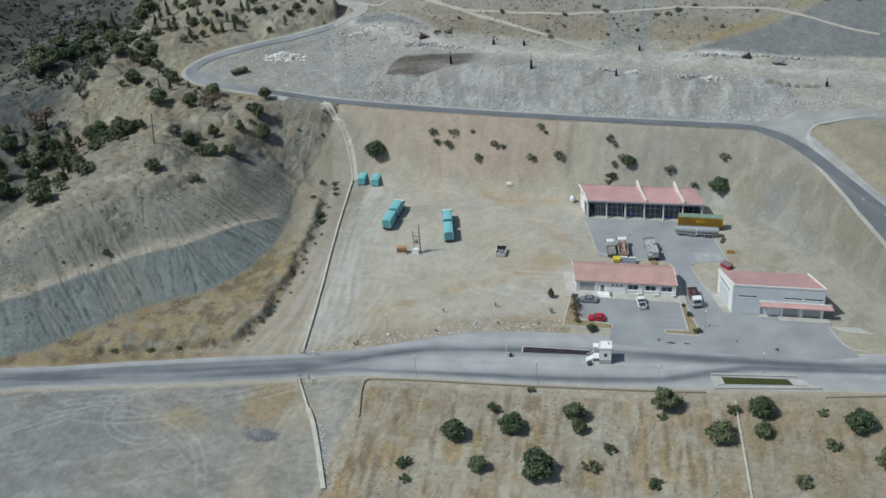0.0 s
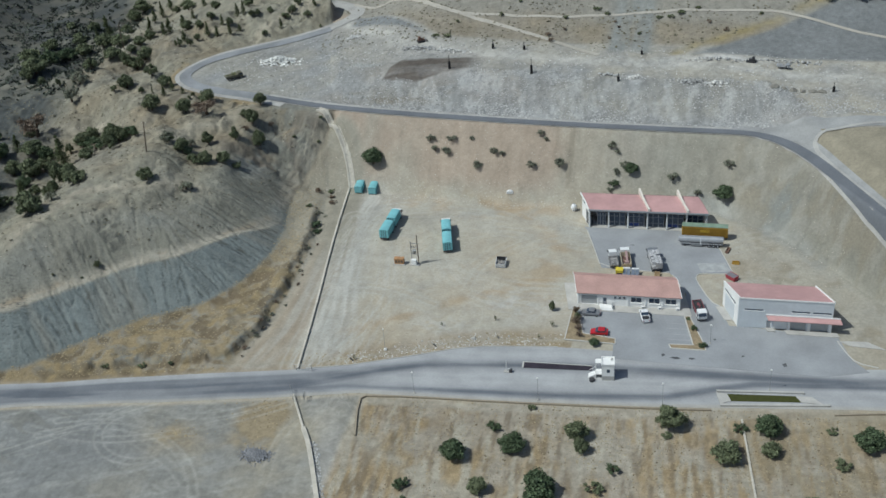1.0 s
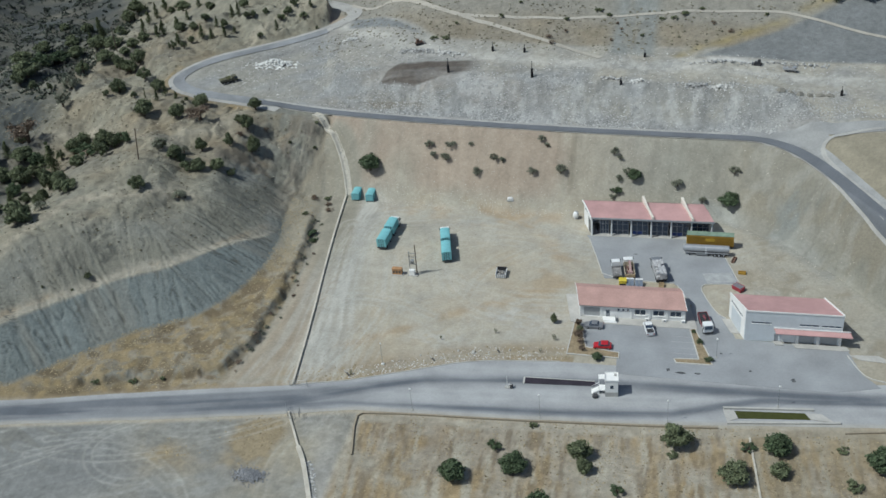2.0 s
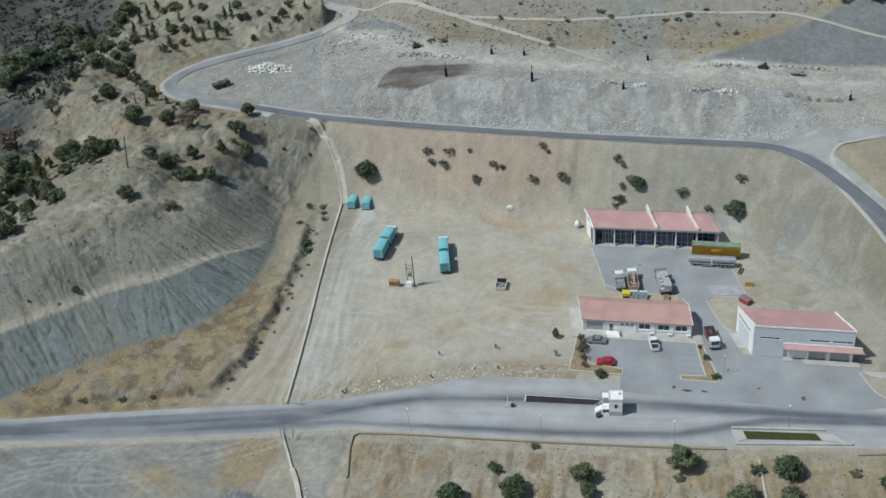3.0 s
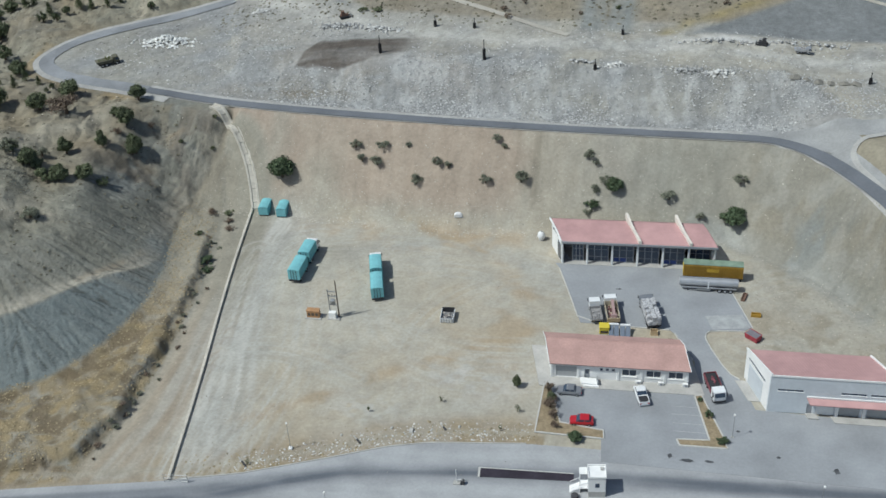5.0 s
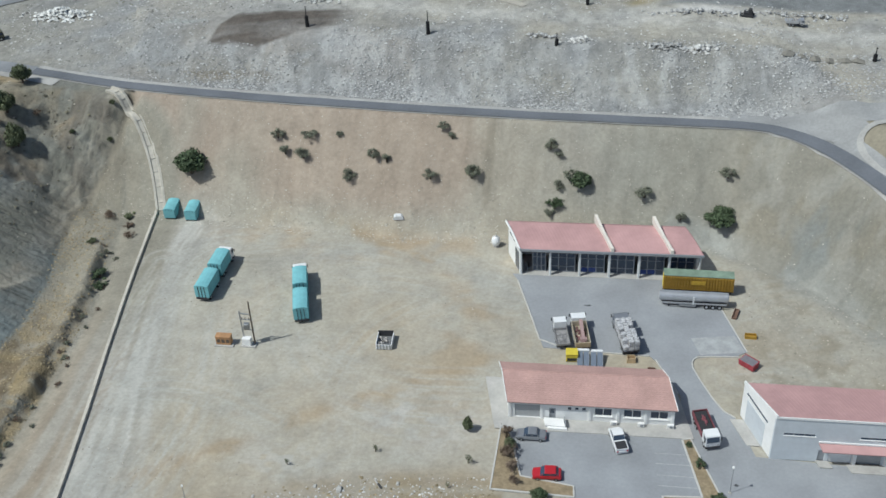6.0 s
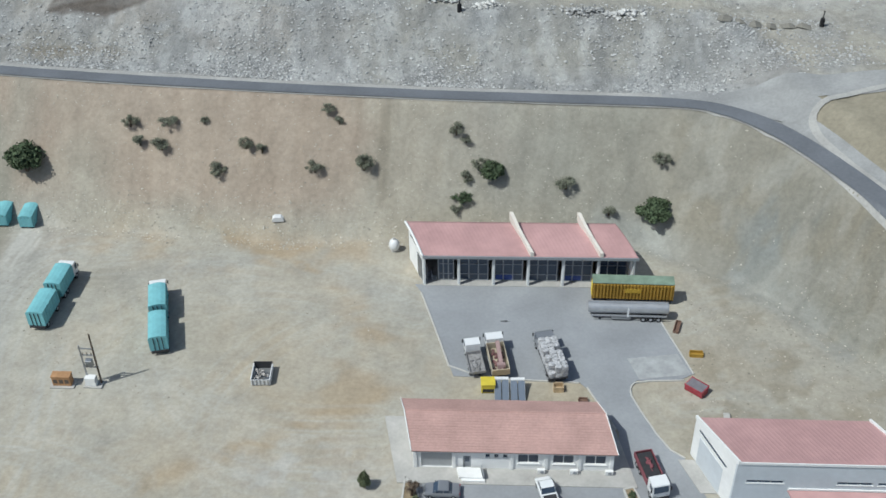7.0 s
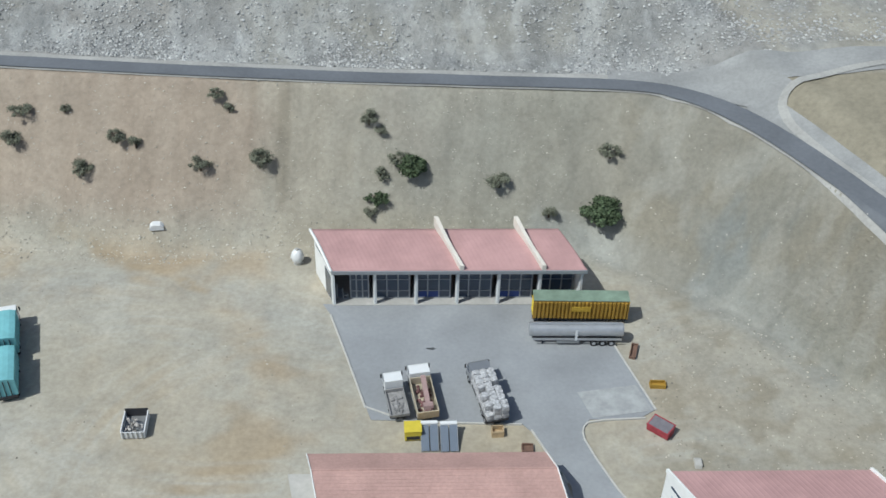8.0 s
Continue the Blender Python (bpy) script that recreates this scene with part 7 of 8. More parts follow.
LOOP_BEND = (("olive", -130.2, 21.2, 5.5, 5.4), ("dry", -121.9, 19.5, 9.4, 6.2), ("shrub", -172.3, 65.4, 6.2, 8.8), ("shrub", -159.0, 52.9, 4.9, 7.0), ("shrub", -176.4, 65.8, 5.9, 8.1), ("olive", -170.8, 69.9, 6.1, 5.5),
    ("olive", -182.8, 68.4, 6.6, 4.6), ("olive", -204.3, 82.8, 7.0, 5.4), ("olive", -189.6, 84.9, 7.8, 5.3), ("bush", -211.7, 72.1, 9.2, 10.1), ("bush", -207.9, 77.0, 8.1, 8.6), ("olive", -208.3, 57.4, 9.8, 7.0),
    ("olive", -227.8, 81.0, 8.7, 5.5), ("olive", -222.5, 88.6, 7.2, 5.0), ("olive", -212.9, 93.3, 6.2, 4.5), ("olive", -199.3, 88.9, 7.0, 5.9), ("pine", -202.4, 98.3, 4.8, 6.0), ("olive", -179.4, 82.2, 5.4, 3.8))
VALLEY_BAND = (("olive", -179.6, 90.1, 4.6, 4.3), ("pine", -167.7, 81.3, 3.5, 3.4), ("pine", -166.6, 83.6, 4.0, 3.7), ("pine", -181.0, 94.0, 3.3, 3.8), ("pine", -165.6, 92.3, 4.0, 3.1), ("olive", -162.2, 88.8, 4.4, 4.2),
    ("pine", -198.4, 126.8, 3.9, 3.5), ("pine", -198.4, 133.6, 3.4, 4.6), ("olive", -192.6, 135.6, 3.5, 3.2), ("pine", -198.5, 141.7, 4.6, 3.2), ("olive", -182.7, 128.2, 6.4, 4.6), ("pine", -171.0, 121.0, 3.2, 3.0),
    ("olive", -164.8, 118.1, 4.3, 3.5), ("olive", -213.3, 144.1, 7.9, 6.6), ("olive", -214.6, 138.1, 6.8, 6.0), ("pine", -149.8, 80.6, 3.4, 3.6), ("pine", -146.2, 80.7, 2.9, 2.7), ("pine", -141.2, 81.0, 2.4, 3.9))
BACK_SLOPE = (("shrub", -153.1, 78.1, 2.4, 4.4), ("pine", -157.2, 76.5, 3.4, 2.7), ("shrub", -157.8, 72.9, 2.7, 5.8), ("shrub", -153.8, 73.4, 2.4, 5.0), ("olive", -143.3, 86.4, 3.0, 3.6), ("pine", -145.4, 97.5, 3.2, 3.4),
    ("pine", -141.3, 94.8, 2.5, 4.0), ("olive", -136.4, 91.4, 2.6, 2.7), ("pine", -139.4, 85.5, 2.2, 1.9), ("olive", -144.1, 105.7, 4.5, 3.8), ("olive", -135.0, 93.3, 2.4, 2.7), ("shrub", -130.3, 94.4, 2.4, 5.1),
    ("pine", -123.9, 87.6, 2.1, 2.7), ("shrub", -124.2, 93.4, 3.4, 3.6), ("shrub", -122.3, 95.6, 3.7, 4.4), ("shrub", -121.5, 100.7, 3.1, 4.4), ("shrub", -115.7, 93.9, 3.4, 3.6), ("shrub", -128.0, 82.0, 2.3, 3.6))
UPPER_SPUR = (("shrub", -110.3, 91.3, 1.3, 2.1), ("pine", -114.5, 98.6, 2.4, 2.1), ("dry", -182.3, 15.4, 11.2, 10.4), ("olive", -178.7, 5.8, 7.8, 4.9), ("green", -162.9, 12.5, 6.2, 4.0), ("shrub", -143.2, -3.6, 5.1, 6.6),
    ("bush", -149.3, 12.1, 4.5, 6.3), ("bush", -136.6, 0.8, 2.8, 3.6), ("shrub", -165.9, 7.4, 3.0, 5.8), ("olive", -154.7, -15.9, 5.0, 7.8), ("olive", -146.0, -21.9, 4.1, 4.3), ("bush", -143.2, -22.8, 2.2, 4.0),
    ("olive", -172.0, -5.0, 7.6, 6.7), ("olive", -155.2, -22.0, 3.5, 4.4), ("olive", -163.5, -16.7, 3.6, 3.4), ("olive", -148.0, -40.5, 8.3, 6.3), ("shrub", -143.8, -40.8, 1.8, 2.8), ("scrub", -145.5, -32.9, 3.8, 3.1))
HOLLOW_TREES = (("shrub", -121.9, -21.1, 5.8, 6.7), ("scrub", -125.2, -1.1, 5.1, 4.1), ("olive", -119.2, -3.2, 4.8, 5.4), ("shrub", -114.7, -4.9, 4.9, 5.2), ("olive", -116.5, 7.1, 3.5, 5.2), ("shrub", -108.5, -0.2, 5.2, 5.2),
    ("shrub", -104.8, 0.6, 2.7, 3.5), ("olive", -109.5, 11.3, 2.5, 5.2), ("scrub", -111.5, -18.9, 5.2, 3.0), ("shrub", -123.9, -50.0, 1.8, 3.2), ("shrub", -133.0, -56.9, 0.8, 1.3), ("shrub", -126.2, -54.7, 0.8, 1.3),
    ("olive", -108.9, 31.0, 4.4, 5.0), ("olive", -107.5, 20.7, 4.7, 5.6), ("olive", -110.5, 22.1, 2.9, 3.0), ("olive", -103.6, 15.2, 4.3, 6.3), ("dry", -108.5, 17.2, 2.8, 2.3), ("dry", -103.0, 23.9, 2.0, 1.9))
CREST_SHRUBS = (("shrub", -87.2, 26.6, 1.3, 1.8), ("shrub", -87.0, 21.5, 1.1, 1.8), ("shrub", -94.6, 21.1, 1.3, 1.8), ("olive", -156.0, 86.9, 3.1, 3.7), ("olive", -153.5, 91.9, 3.5, 3.2), ("pine", -146.9, 87.7, 2.4, 2.7),
    ("olive", -202.2, 111.3, 5.4, 4.6), ("olive", -177.5, 73.1, 4.4, 3.2), ("olive", -221.1, 117.2, 5.6, 4.8), ("pine", -203.6, 92.3, 3.2, 3.6), ("olive", -237.3, 125.1, 5.2, 3.8), ("pine", -171.4, 111.0, 2.6, 2.6))
HOLLOW_GROVE = (("olive", -202.1, 19.5, 4.3, 3.6), ("green", -187.7, 1.4, 6.4, 6.3), ("pine", -183.8, 5.9, 4.3, 4.0), ("olive", -189.9, 21.4, 5.4, 4.4), ("shrub", -172.5, 1.6, 6.2, 4.9), ("olive", -171.4, -4.9, 5.2, 4.9), ("green", -174.0, 6.1, 5.3, 5.2), ("pine", -162.4, -1.8, 6.2, 7.0), ("olive", -149.3, -17.4, 4.9, 4.9), ("shrub", -143.5, -23.3, 6.1, 5.3), ("olive", -151.0, -24.4, 4.0, 4.6), ("green", -171.1, -11.8, 4.9, 4.3), ("pine", -179.5, -14.6, 6.7, 6.6), ("olive", -178.1, -6.2, 5.4, 5.7), ("shrub", -171.5, -20.9, 4.1, 4.2), ("olive", -149.5, -7.1, 5.1, 4.0), ("green", -173.9, -23.8, 6.0, 6.7), ("pine", -165.8, -19.6, 4.6, 4.6))
SPUR_ROW = (("olive", -163.7, 12.5, 5.9, 5.6), ("bush", -153.4, 3.7, 6.0, 4.7), ("olive", -152.0, 8.4, 5.2, 4.7), ("olive", -150.2, 12.2, 5.6, 4.6), ("bush", -146.3, 13.2, 5.7, 5.6), ("olive", -163.9, 16.7, 5.8, 5.5), ("olive", -151.9, 11.6, 4.9, 5.2))
CREST_BUSHES = (("shrub", -124.9, -0.2, 3.8, 4.1), ("olive", -118.0, -2.9, 3.3, 2.9), ("scrub", -114.8, -2.5, 2.5, 2.3), ("shrub", -110.5, 13.0, 3.1, 2.4), ("olive", -104.1, 14.2, 2.5, 2.9), ("scrub", -120.0, -1.2, 3.6, 3.0), ("shrub", -108.5, -0.7, 3.2, 3.6), ("olive", -112.2, -3.9, 4.0, 4.4), ("scrub", -119.9, 2.8, 3.1, 2.9))
for i, (k, x, y, w, h) in enumerate(WEST_RIDGE + LOOP_BEND + VALLEY_BAND + BACK_SLOPE + UPPER_SPUR + HOLLOW_TREES + CREST_SHRUBS + HOLLOW_GROVE + SPUR_ROW + CREST_BUSHES):
    plant(k, x, y, w, h, 33 * i, i, "trees and shrubs on the hillside")
rp = random.Random(12)
for i in range(55):
    x, y = rp.uniform(-62, 90), rp.uniform(70, 112)
    if 14 < x and y < 66 + 0.72 * (x - 20) + 3:
        continue
    plant(rp.choice(("shrub", "dry", "shrub")), x, y, rp.uniform(1.2, 2.8), rp.uniform(0.9, 2.0), rp.uniform(0, 360), i, "bushes on the far hill")
for i in range(40):
    x, y = rp.uniform(60, 110), rp.uniform(96, 135)
    plant(rp.choice(("pine", "olive")), x, y, rp.uniform(3, 5.5), rp.uniform(3, 5), rp.uniform(0, 360), i, "trees on the far slope")
# ditch, verge and garden plants
for i, (k, x, y, w, h) in enumerate((("bush", -77.9, -9.8, 3.6, 2.6), ("bush", -76.6, -12.5, 2.6, 1.8), ("shrub", -80.1, 9.5, 2.6, 1.8), ("dry", -84.1, 9.0, 3.0, 1.8), ("shrub", -83.7, -0.2, 1.8, 1.4), ("dry", -79, 6, 3.0, 1.6),
                                     ("dry", -77.5, 3.0, 2.6, 1.4), ("dry", -75.5, -57, 2.0, 1.0), ("scrub", -75.2, -61, 1.8, 1.0), ("dry", -76.2, -66, 2.2, 1.1), ("scrub", -74.8, -52, 1.6, 0.9), ("dry", -75.6, -47, 1.5, 0.9),
                                     ("shrub", -92, -75, 2.0, 1.4), ("shrub", -99, -77, 2.2, 1.4), ("shrub", -108, -79, 2.0, 1.4))):
    plant(k, x, y, w, h, 71 * i, i, "plants along the ditch")
for i in range(26):
    t = rp.random()
    y = -70 + 74 * t
    x = np.interp(y, [q[1] for q in CANAL], [q[0] for q in CANAL]) + rp.uniform(-2.6, 1.2)
    plant(rp.choice(("scrub", "dry", "dry", "scrub")), x, y, rp.uniform(0.7, 1.6), rp.uniform(0.5, 1.0), rp.uniform(0, 360), i, "plants along the ditch")
for i, (k, x, y, w, h) in enumerate((("dry", 2.2, -41.4, 3.0, 3.4), ("dry", 3.0, -45.0, 2.8, 2.8), ("dry", 3.8, -47.6, 2.6, 2.4), ("dry", 4.4, -50.0, 1.8, 2.0), ("green", 8.2, -52.6, 2.6, 1.9), ("olive", 3.0, -43.2, 2.0, 2.2),
                                     ("bush", 31.1, -43.4, 1.9, 1.8), ("bush", 33.2, -49.6, 2.2, 2.0), ("bush", 29.4, -39.6, 1.2, 1.0))):
    plant(k, x, y, w, h, 81 * i, i, "garden bushes", -0.15)
for i, (x, y, w, h) in enumerate(((-3.8, -40.4, 2.6, 3.6), (-2.7, -46.9, 1.4, 2.8), (-17.0, -46.4, 1.2, 2.2), (-29.6, -50.6, 1.0, 2.0), (-5, -52, 0.9, 1.8), (-47.5, -66.5, 1.2, 1.8))):
    plant("sapling" if i else "olive", x, y, w * (1.0 if i else 0.7), h, 50 * i, i, "young saplings beside the road")


# ---- loose stones, rubble, grass and low scrub ----
ROCK = np.array(((1, 0, 0), (-0.5, 0.85, 0), (-0.5, -0.85, 0), (0.1, 0.1, 0.9), (0, 0, -0.6), (0.45, 0.6, 0.35), (-0.85, 0.05, 0.4), (0.4, -0.65, 0.3)))
ROCK_F = np.array(((0, 5, 3), (5, 1, 3), (1, 6, 3), (6, 2, 3), (2, 7, 3), (7, 0, 3), (0, 1, 5), (1, 2, 6), (2, 0, 7), (0, 4, 1), (1, 4, 2), (2, 4, 0)))


def strew(name, X, Y, S, material, rng, label, category, flat=0.7, base=ROCK, faces=ROCK_F, lift=0.05):
    """Many small pieces lying on the ground, as one mesh."""
    n = len(X)
    Z = terrain(X, Y)
    a = rng.uniform(0, 6.283, n)
    c, s = np.cos(a), np.sin(a)
    k = rng.uniform(0.7, 1.4, (n, 3)) * S[:, None] * np.array((1, 1, flat))
    P = base[None] * k[:, None, :] * rng.uniform(0.75, 1.25, (n, len(base), 1))
    x, y = P[..., 0] * c[:, None] - P[..., 1] * s[:, None], P[..., 0] * s[:, None] + P[..., 1] * c[:, None]
    V = np.stack([x + X[:, None], y + Y[:, None], P[..., 2] + Z[:, None] + lift * S[:, None]], -1).reshape(-1, 3)
    Fc = (faces[None] + (np.arange(n) * len(base))[:, None, None]).reshape(-1, faces.shape[1])
    ob = new(name, mesh_from(name, V, Fc, material))
    return tagged(ob, label, category, kind="stuff")


rg = np.random.default_rng(5)
M_RUBBLE = mat("pale_rubble", (0.39, 0.39, 0.385), 0.9, grain=0.15, size=0.4, island=0.38, spec=0.15)
M_WHITESTONE = mat("white_stone", (0.55, 0.545, 0.53), 0.85, grain=0.1, island=0.25)
M_BANKSTONE = mat("bank_stones", (0.47, 0.445, 0.39), 0.95, grain=0.15, size=0.3, island=0.4, spec=0.1)
M_WHITEHEAP = mat("white_blocks", (0.68, 0.68, 0.66), 0.85, grain=0.1, island=0.25)
M_MOUND = mat("grey_soil", (0.22, 0.21, 0.185), 0.95, grain=0.2, size=0.4, spec=0.1)
M_PEBBLE = mat("pebbles", (0.36, 0.33, 0.28), 0.95, grain=0.15, size=0.3, island=0.5, spec=0.1)
M_STRAW = mat("dry_grass", (0.285, 0.235, 0.15), 0.95, grain=0.2, size=0.5, island=0.3, spec=0.1)
M_SCRUB = mat("low_scrub", (0.14, 0.13, 0.095), 0.95, grain=0.25, size=0.4, island=0.5, spec=0.1)
X = rg.uniform(-92, 70, 34000)
o2 = 4.6 + 19.4 * rg.uniform(0, 1, 34000) ** 1.6
Y = np.interp(X, EDGE_X, EDGE_Y) + o2
keep = (rg.uniform(0, 1, 34000) < np.clip(0.62 + 1.5 * fbm(X, Y, 16, 301), 0.08, 1) * sstep(-92, -60, X) * (0.45 + 0.55 * sstep(20, 6, o2))) & ~((X > 46) & (Y < 30)) & ~((np.abs(X + 60) < 13) & (np.abs(Y - 52) < 6.5))
strew("landfill_rubble", X[keep], Y[keep], 0.05 + 0.29 * rg.uniform(0, 1, keep.sum()) ** 2.4, M_RUBBLE, rg, "pale broken rubble covering the landfill slope", "rubble")
X, Y = rg.uniform(-110, 75, 3600), rg.uniform(36, 68, 3600)
keep = (fbm(X, Y, 9, 303) > 0.02) & ~((np.abs(X + 60) < 14) & (np.abs(Y - 52) < 6.5))
strew("landfill_rubble", X[keep], Y[keep], rg.uniform(0.08, 0.3, keep.sum()), M_RUBBLE, rg, "scattered grey rubble on the landfill plateau", "rubble")
for cx, cy, sx, sy, n, m, lb in ((-115, 62.7, 6.5, 2.6, 420, M_WHITEHEAP, "heap of white broken stone blocks"), (-66, 63.6, 6, 1.6, 160, M_RUBBLE, "heap of grey rubble"), (-54, 62.6, 5, 1.4, 130, M_WHITESTONE, "heap of pale rubble"),
                                 (23.5, 46.6, 4.5, 0.9, 150, M_RUBBLE, "row of dumped rubble"), (30.5, 46.2, 3.0, 0.8, 90, M_WHITESTONE, "row of dumped rubble"), (7, 47.6, 2.4, 0.7, 50, M_WHITESTONE, "small heap of pale rubble"), (-1, 49, 3, 0.6, 40, M_RUBBLE, "small heap of rubble"),
                                 (-92.6, 77, 2.5, 1.2, 60, M_WHITESTONE, "heap of pale stones beside the track"), (30, 61.5, 9, 1.6, 90, M_RUBBLE, "white tipped waste on the plateau"), (52, 63.5, 10, 1.5, 80, M_RUBBLE, "tipped grey waste on the plateau")):
    r1, r2 = rg.normal(size=n) * 0.5, rg.normal(size=n) * 0.5
    X, Y = cx + r1 * sx, cy + r2 * sy
    S = rg.uniform(0.14, 0.62 if cx < -100 else 0.5, n)
    ob = strew("rubble_heap", X, Y, S, m, rg, lb, "rubble", 0.8)
    co2 = np.zeros(len(ob.data.vertices) * 3)
    ob.data.vertices.foreach_get("co", co2)
    co2 = co2.reshape(n, -1, 3)
    co2[:, :, 2] += ((2.4 if cx < -100 else 0.9) * np.exp(-(r1 ** 2 + r2 ** 2) * 2.2) * rg.uniform(0.3, 1, n))[:, None]
    ob.data.vertices.foreach_set("co", co2.ravel())
for i in range(6):
    cx, cy = 47 + 2.6 * i, 44.6 - 0.1 * i
    ob = strew("soil_mound", np.array([cx]), np.array([cy]), np.array([1.2]), M_MOUND, rg, "low mound of grey soil on the landfill", "mound", 0.5)
    del ob["kind"]
    ob["group"] = "row of soil mounds"
X, Y = rg.uniform(44, 84, 5200), rg.uniform(31.5, 47, 5200)
keep = rg.uniform(0, 1, 5200) < np.clip(0.6 + 1.4 * fbm(X, Y, 14, 319), 0.1, 1)
strew("landfill_rubble", X[keep], Y[keep], 0.06 + 0.24 * rg.uniform(0, 1, keep.sum()) ** 2, M_RUBBLE, rg, "pale broken rubble above the side road", "rubble")
# broken pieces over the plateau inside the bend
X, Y = rg.uniform(-144, -50, 9000), rg.uniform(32, 84, 9000)
dl7, sl7, _ = near_line(X, Y, LOOP)
keep = (Y > np.interp(X, EDGE_X, EDGE_Y) + 5) & ((X > -90) | (-dl7 * sl7 > 4.6)) & (rg.uniform(0, 1, 9000) < np.clip(0.4 + 1.3 * fbm(X, Y, 10, 317), 0.04, 1)) & ~((np.abs(X + 60) < 14) & (np.abs(Y - 52) < 6.5)) & (Y < 82 - 0.6 * (X + 95))
X, Y = X[keep], Y[keep]
n = len(X) // 2
M_DARKBIT = mat("dark_debris", (0.17, 0.165, 0.155), 0.9, grain=0.2, size=0.3, island=0.5, spec=0.1)
strew("landfill_debris", X[:n], Y[:n], 0.07 + 0.22 * rg.uniform(0, 1, n) ** 2, M_DARKBIT, rg, "dark grey debris strewn over the landfill", "rubble", 0.5)
strew("landfill_debris", X[n:], Y[n:], 0.07 + 0.22 * rg.uniform(0, 1, len(X) - n) ** 2, M_RUBBLE, rg, "pale grey debris strewn over the landfill", "rubble", 0.5)
# pale scraps strewn over the landfill and along the foot of the bank
X, Y = rg.uniform(-135, 70, 3400), rg.uniform(30, 68, 3400)
dl5, sl5, _ = near_line(X, Y, LOOP)
keep = (Y > np.interp(X, EDGE_X, EDGE_Y) + 6) & ((X > -90) | (-dl5 * sl5 > 5)) & (rg.uniform(0, 1, 3400) < np.clip(0.35 + fbm(X, Y, 12, 313), 0.05, 1)) & ~((np.abs(X + 60) < 14) & (np.abs(Y - 52) < 6.5))
strew("landfill_scraps", X[keep], Y[keep], 0.07 + 0.25 * rg.uniform(0, 1, keep.sum()) ** 2, M_WHITESTONE, rg, "pale scraps and stones strewn over the landfill", "rubble", 0.5)
X = rg.uniform(-66, -4, 900)
Y = np.interp(X, FOOT_X, FOOT_Y) + rg.normal(size=900) * 1.6 + 1.8
strew("bank_stones", X, Y, 0.04 + 0.16 * rg.uniform(0, 1, 900) ** 2.5, M_BANKSTONE, rg, "pale stones along the foot of the bank", "stones")
# bank pebbles, yard stones
X = rg.uniform(-88, 66, 8200)
yf2, yr2 = np.interp(X, FOOT_X, FOOT_Y), np.interp(X, EDGE_X, EDGE_Y)
Y = yf2 - 2 + (yr2 - yf2 + 2) * rg.uniform(0, 1, 8200) ** 1.5
keep = ~((X > -2) & (X < 34) & (Y < 9)) & ((X < 30) | (rg.uniform(0, 1, 8200) < 0.3))
strew("bank_stones", X[keep], Y[keep], 0.03 + 0.13 * rg.uniform(0, 1, keep.sum()) ** 2.7, M_BANKSTONE, rg, "pale stones littering the earth bank", "stones")
X, Y = rg.uniform(-72, 0, 2600), rg.uniform(-68, 8, 2600)
keep = (fbm(X, Y, 12, 305) > 0.0) | (Y < -50)
strew("yard_stones", X[keep], Y[keep], rg.uniform(0.04, 0.13, keep.sum()), M_PEBBLE, rg, "small pale stones on the dusty yard", "stones")
X, Y = rg.uniform(38, 66, 700), rg.uniform(-28, -2, 700)
strew("yard_stones", X, Y, rg.uniform(0.04, 0.15, 700), M_PEBBLE, rg, "small stones on the dry ground beside the workshop", "stones")
X = rg.uniform(-50, 1, 900)
Y = np.interp(X, FAR_XS, FAR_YS) + 0.8 + 4.5 * rg.uniform(0, 1, 900) ** 1.6
strew("verge_stones", X, Y, 0.04 + 0.2 * rg.uniform(0, 1, 900) ** 3, M_WHITESTONE, rg, "pale broken stones along the road verge", "stones")
# stones edging the drive
t = rg.uniform(0, 1, 260)
strew("stone_edging", -47.5 + 8.2 * t + rg.normal(size=260) * 0.5, -94.6 - 19 * t, rg.uniform(0.15, 0.35, 260), M_RUBBLE, rg, "pile of grey stones along the drive wall", "stones")
# gravel heap on the lot
M_GRAVEL = mat("blue_grey_gravel", (0.235, 0.24, 0.255), 0.95, grain=0.15, size=0.3, island=0.2, spec=0.1)
X, Y = -59 + 1.5 * rg.normal(size=1100), -100.9 + 0.9 * rg.normal(size=1100)
gh = strew("gravel_heap", X, Y, rg.uniform(0.1, 0.24, 1100), M_GRAVEL, rg, "low heap of grey gravel on the lot", "gravel", 0.7)
co3 = np.zeros(len(gh.data.vertices) * 3)
gh.data.vertices.foreach_get("co", co3)
co3 = co3.reshape(1100, -1, 3)
co3[:, :, 2] += (1.0 * np.exp(-((X + 59) / 2.2) ** 2 - ((Y + 100.9) / 1.5) ** 2) * rg.uniform(0.7, 1, 1100))[:, None]
gh.data.vertices.foreach_set("co", co3.ravel())
# dry grass
TUFT = np.array(((0, 0, 0.75), (1, 0.1, 0.1), (0.75, 0.7, 0), (0.0, 1, 0.12), (-0.75, 0.65, 0), (-1, -0.1, 0.1), (-0.7, -0.75, 0), (0.1, -1, 0.12), (0.75, -0.7, 0)))
TUFT_F = np.array([(0, i, i % 8 + 1) for i in range(1, 9)])


def grass(name, X, Y, S, label, material=None, flat=0.75):
    return strew(name, X, Y, S, material or M_STRAW, rg, label, "grass", flat, TUFT, TUFT_F, -0.1)


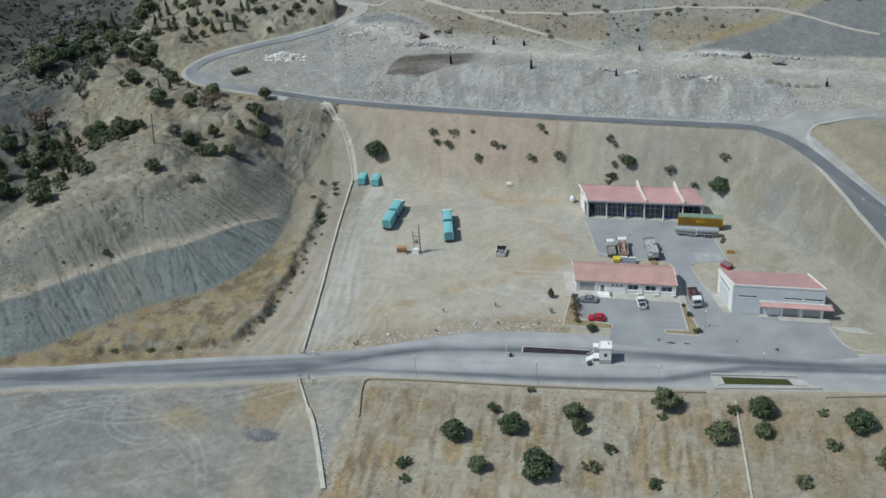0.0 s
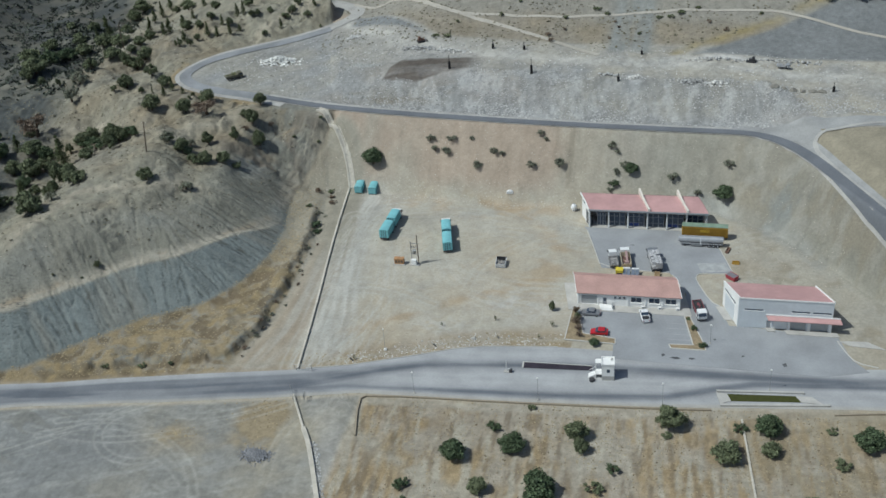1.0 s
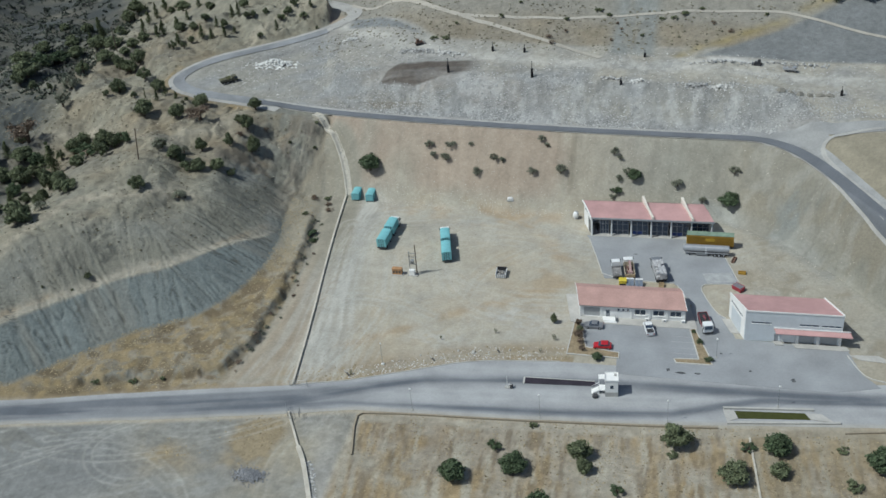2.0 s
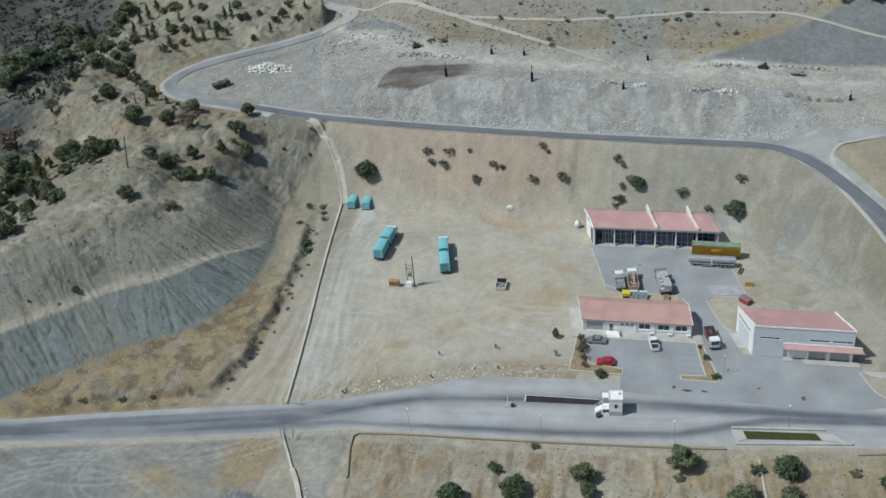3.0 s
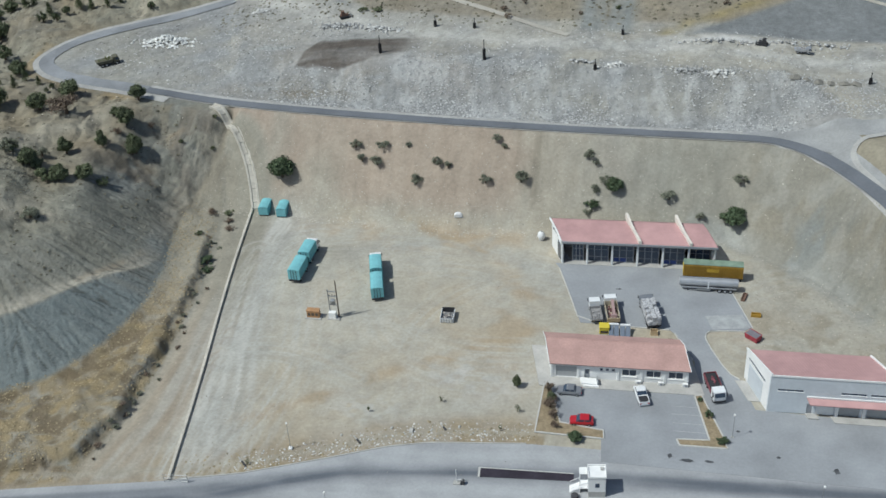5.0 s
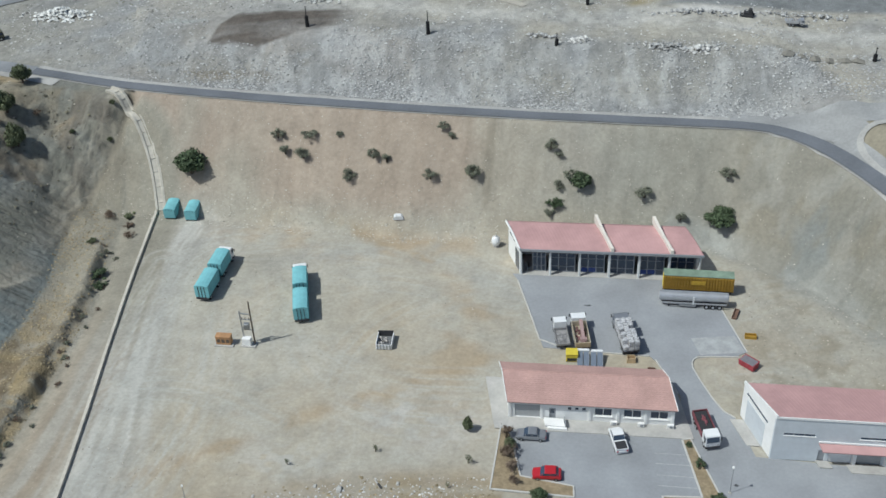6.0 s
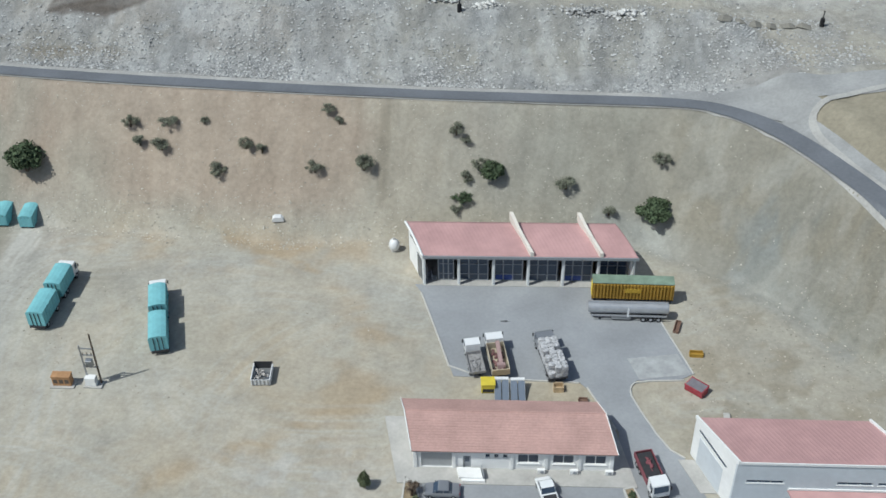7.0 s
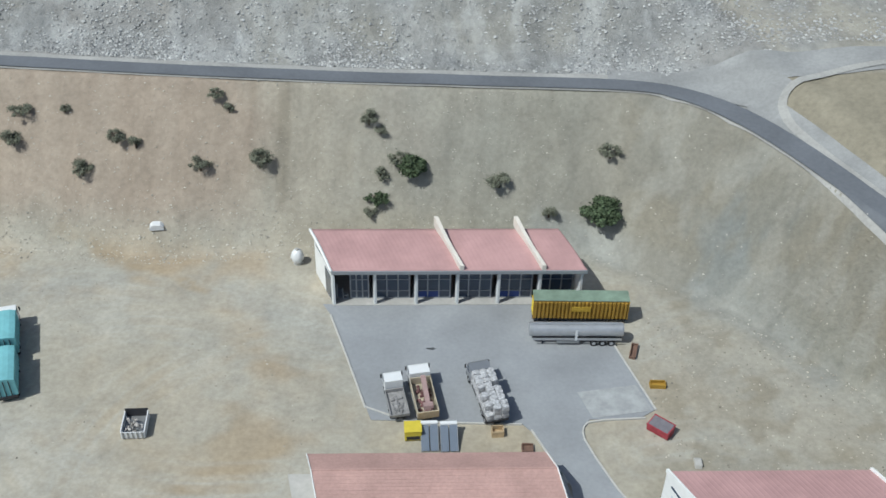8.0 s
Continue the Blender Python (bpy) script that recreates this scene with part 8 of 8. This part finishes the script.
X, Y = rg.uniform(-40, 78, 26000), rg.uniform(-118, -70, 26000)
dens = np.clip(0.42 + 0.8 * fbm(X, Y, 8, 103) + 0.8 * fbm((X + 0.12 * Y) * 2.0, Y * 0.2, 4, 109, 3), 0.0, 1) * (1 - 0.8 * np.exp(-((Y + 102 + 0.25 * (X + 10)) / 3.0) ** 2))
keep = (rg.uniform(0, 1, 26000) < dens) & (Y < np.interp(X, NEAR_XS, NEAR_YS) - 0.8)
X, Y = X[keep], Y[keep]
n = len(X) // 2
grass("field_grass", X[:n], Y[:n], rg.uniform(0.07, 0.2, n), "dry golden grass covering the field")
M_DEAD = mat("dead_stalks", (0.165, 0.135, 0.09), 0.95, grain=0.2, size=0.4, island=0.4, spec=0.1)
X, Y = X[n:][::3], Y[n:][::3]
grass("dead_stalks", X, Y, 0.06 + 0.2 * rg.uniform(0, 1, len(X)) ** 2.5, "dark dead stalks among the field grass", M_DEAD)
X, Y = rg.uniform(-150, -70, 30000), rg.uniform(-100, 12, 30000)
d3 = hill_place(X, Y)[0]
dc3, sc3, _ = near_line(X, Y, CANAL)
keep = (dc3 * sc3 > 1) & (d3 < 0.3) & (Y > np.interp(X, FAR_XS, FAR_YS) + 1.5) & (rg.uniform(0, 1, 30000) < np.clip(0.5 + fbm(X, Y, 8, 103), 0, 1))
grass("hill_grass", X[keep], Y[keep], rg.uniform(0.1, 0.24, keep.sum()), "dry golden grass at the foot of the hill")
X, Y = rg.uniform(-60, 2, 3500), rg.uniform(-72, -48, 3500)
dd = Y - np.interp(X, FAR_XS, FAR_YS)
keep = (dd > 0.5) & (dd < 6) & (rg.uniform(0, 1, 3500) < 0.8 * np.exp(-dd / 3))
grass("verge_grass", X[keep], Y[keep], rg.uniform(0.1, 0.26, keep.sum()), "dry grass along the road verge")
X, Y = rg.uniform(-84, -56, 1600), rg.uniform(-98, -80, 1600)
pp = np.exp(-((X + 62) / 4.5) ** 2 - ((Y + 88) / 5) ** 2) + 0.8 * np.exp(-((X + 80) / 5) ** 2 - ((Y + 98) / 3) ** 2)
keep = rg.uniform(0, 1, 1600) < pp
grass("lot_grass", X[keep], Y[keep], rg.uniform(0.1, 0.26, keep.sum()), "patches of dry grass on the gravel lot")
# stones and clods over the hill
X, Y = rg.uniform(-190, -84, 26000), rg.uniform(-90, 110, 26000)
d6, w6, _ = hill_place(X, Y)
dl6, sl6, _ = near_line(X, Y, LOOP)
keep = (d6 - w6 > 4) & ((Y < 25) | (dl6 * sl6 > 5)) & (rg.uniform(0, 1, 26000) < np.clip(0.3 + 1.2 * fbm(X, Y, 9, 315), 0.03, 0.9))
X, Y = X[keep], Y[keep]
n = len(X) * 2 // 3
M_CLOD = mat("hill_clods", (0.17, 0.155, 0.12), 0.95, grain=0.2, size=0.3, island=0.5, spec=0.1)
strew("hill_stones", X[:n], Y[:n], 0.07 + 0.24 * rg.uniform(0, 1, n) ** 2, M_CLOD, rg, "brown clods and stones on the eroded hillside", "stones")
strew("hill_stones", X[n:], Y[n:], 0.06 + 0.2 * rg.uniform(0, 1, len(X) - n) ** 2, M_PEBBLE, rg, "pale stones on the eroded hillside", "stones")
# low dark scrub on the hills
X, Y = rg.uniform(-212, -88, 15000), rg.uniform(-70, 112, 15000)
d4, w4, _ = hill_place(X, Y)
dl4, sl4, _ = near_line(X, Y, LOOP)
keep = (d4 - w4 > 5) & (dl4 * sl4 > 5) & (rg.uniform(0, 1, 15000) < np.clip(0.08 + 0.8 * fbm(X, Y, 14, 307) + 0.25 * sstep(18, 34, d4 - w4), 0, 0.7) + 0.7 * np.exp(-((X + 116) / 7) ** 2 - ((Y + 12) / 7) ** 2))
grass("hill_scrub", X[keep], Y[keep], rg.uniform(0.12, 0.42, keep.sum()), "low dark scrub dotted over the hillside", M_SCRUB, 0.7)
X, Y = rg.uniform(-105, 100, 3500), rg.uniform(68, 125, 3500)
keep = (fbm(X, Y, 16, 309) > -0.1) & ~((X > 14) & (Y < 69 + 0.72 * (X - 20)))
grass("far_scrub", X[keep], Y[keep], rg.uniform(0.15, 0.5, keep.sum()), "low dark scrub on the far hillside", M_SCRUB, 0.8)
# far woods
rw = np.random.default_rng(8)
X, Y = rw.uniform(-380, -150, 17000), rw.uniform(40, 290, 17000)
keep = (X + 0.3 * (Y - 60) < -184) & (rw.uniform(0, 1, 17000) < np.clip(0.5 + 0.9 * fbm(X, Y, 24, 311), 0.08, 1))
X, Y = X[keep], Y[keep]
r = 0.4 + 1.4 * rw.uniform(0, 1, len(X)) ** 2
V, Fc = leaf_arrays(rw, list(zip(X, Y, terrain(X, Y) + r * 0.4, r)), 13, 0.42, 0.7)
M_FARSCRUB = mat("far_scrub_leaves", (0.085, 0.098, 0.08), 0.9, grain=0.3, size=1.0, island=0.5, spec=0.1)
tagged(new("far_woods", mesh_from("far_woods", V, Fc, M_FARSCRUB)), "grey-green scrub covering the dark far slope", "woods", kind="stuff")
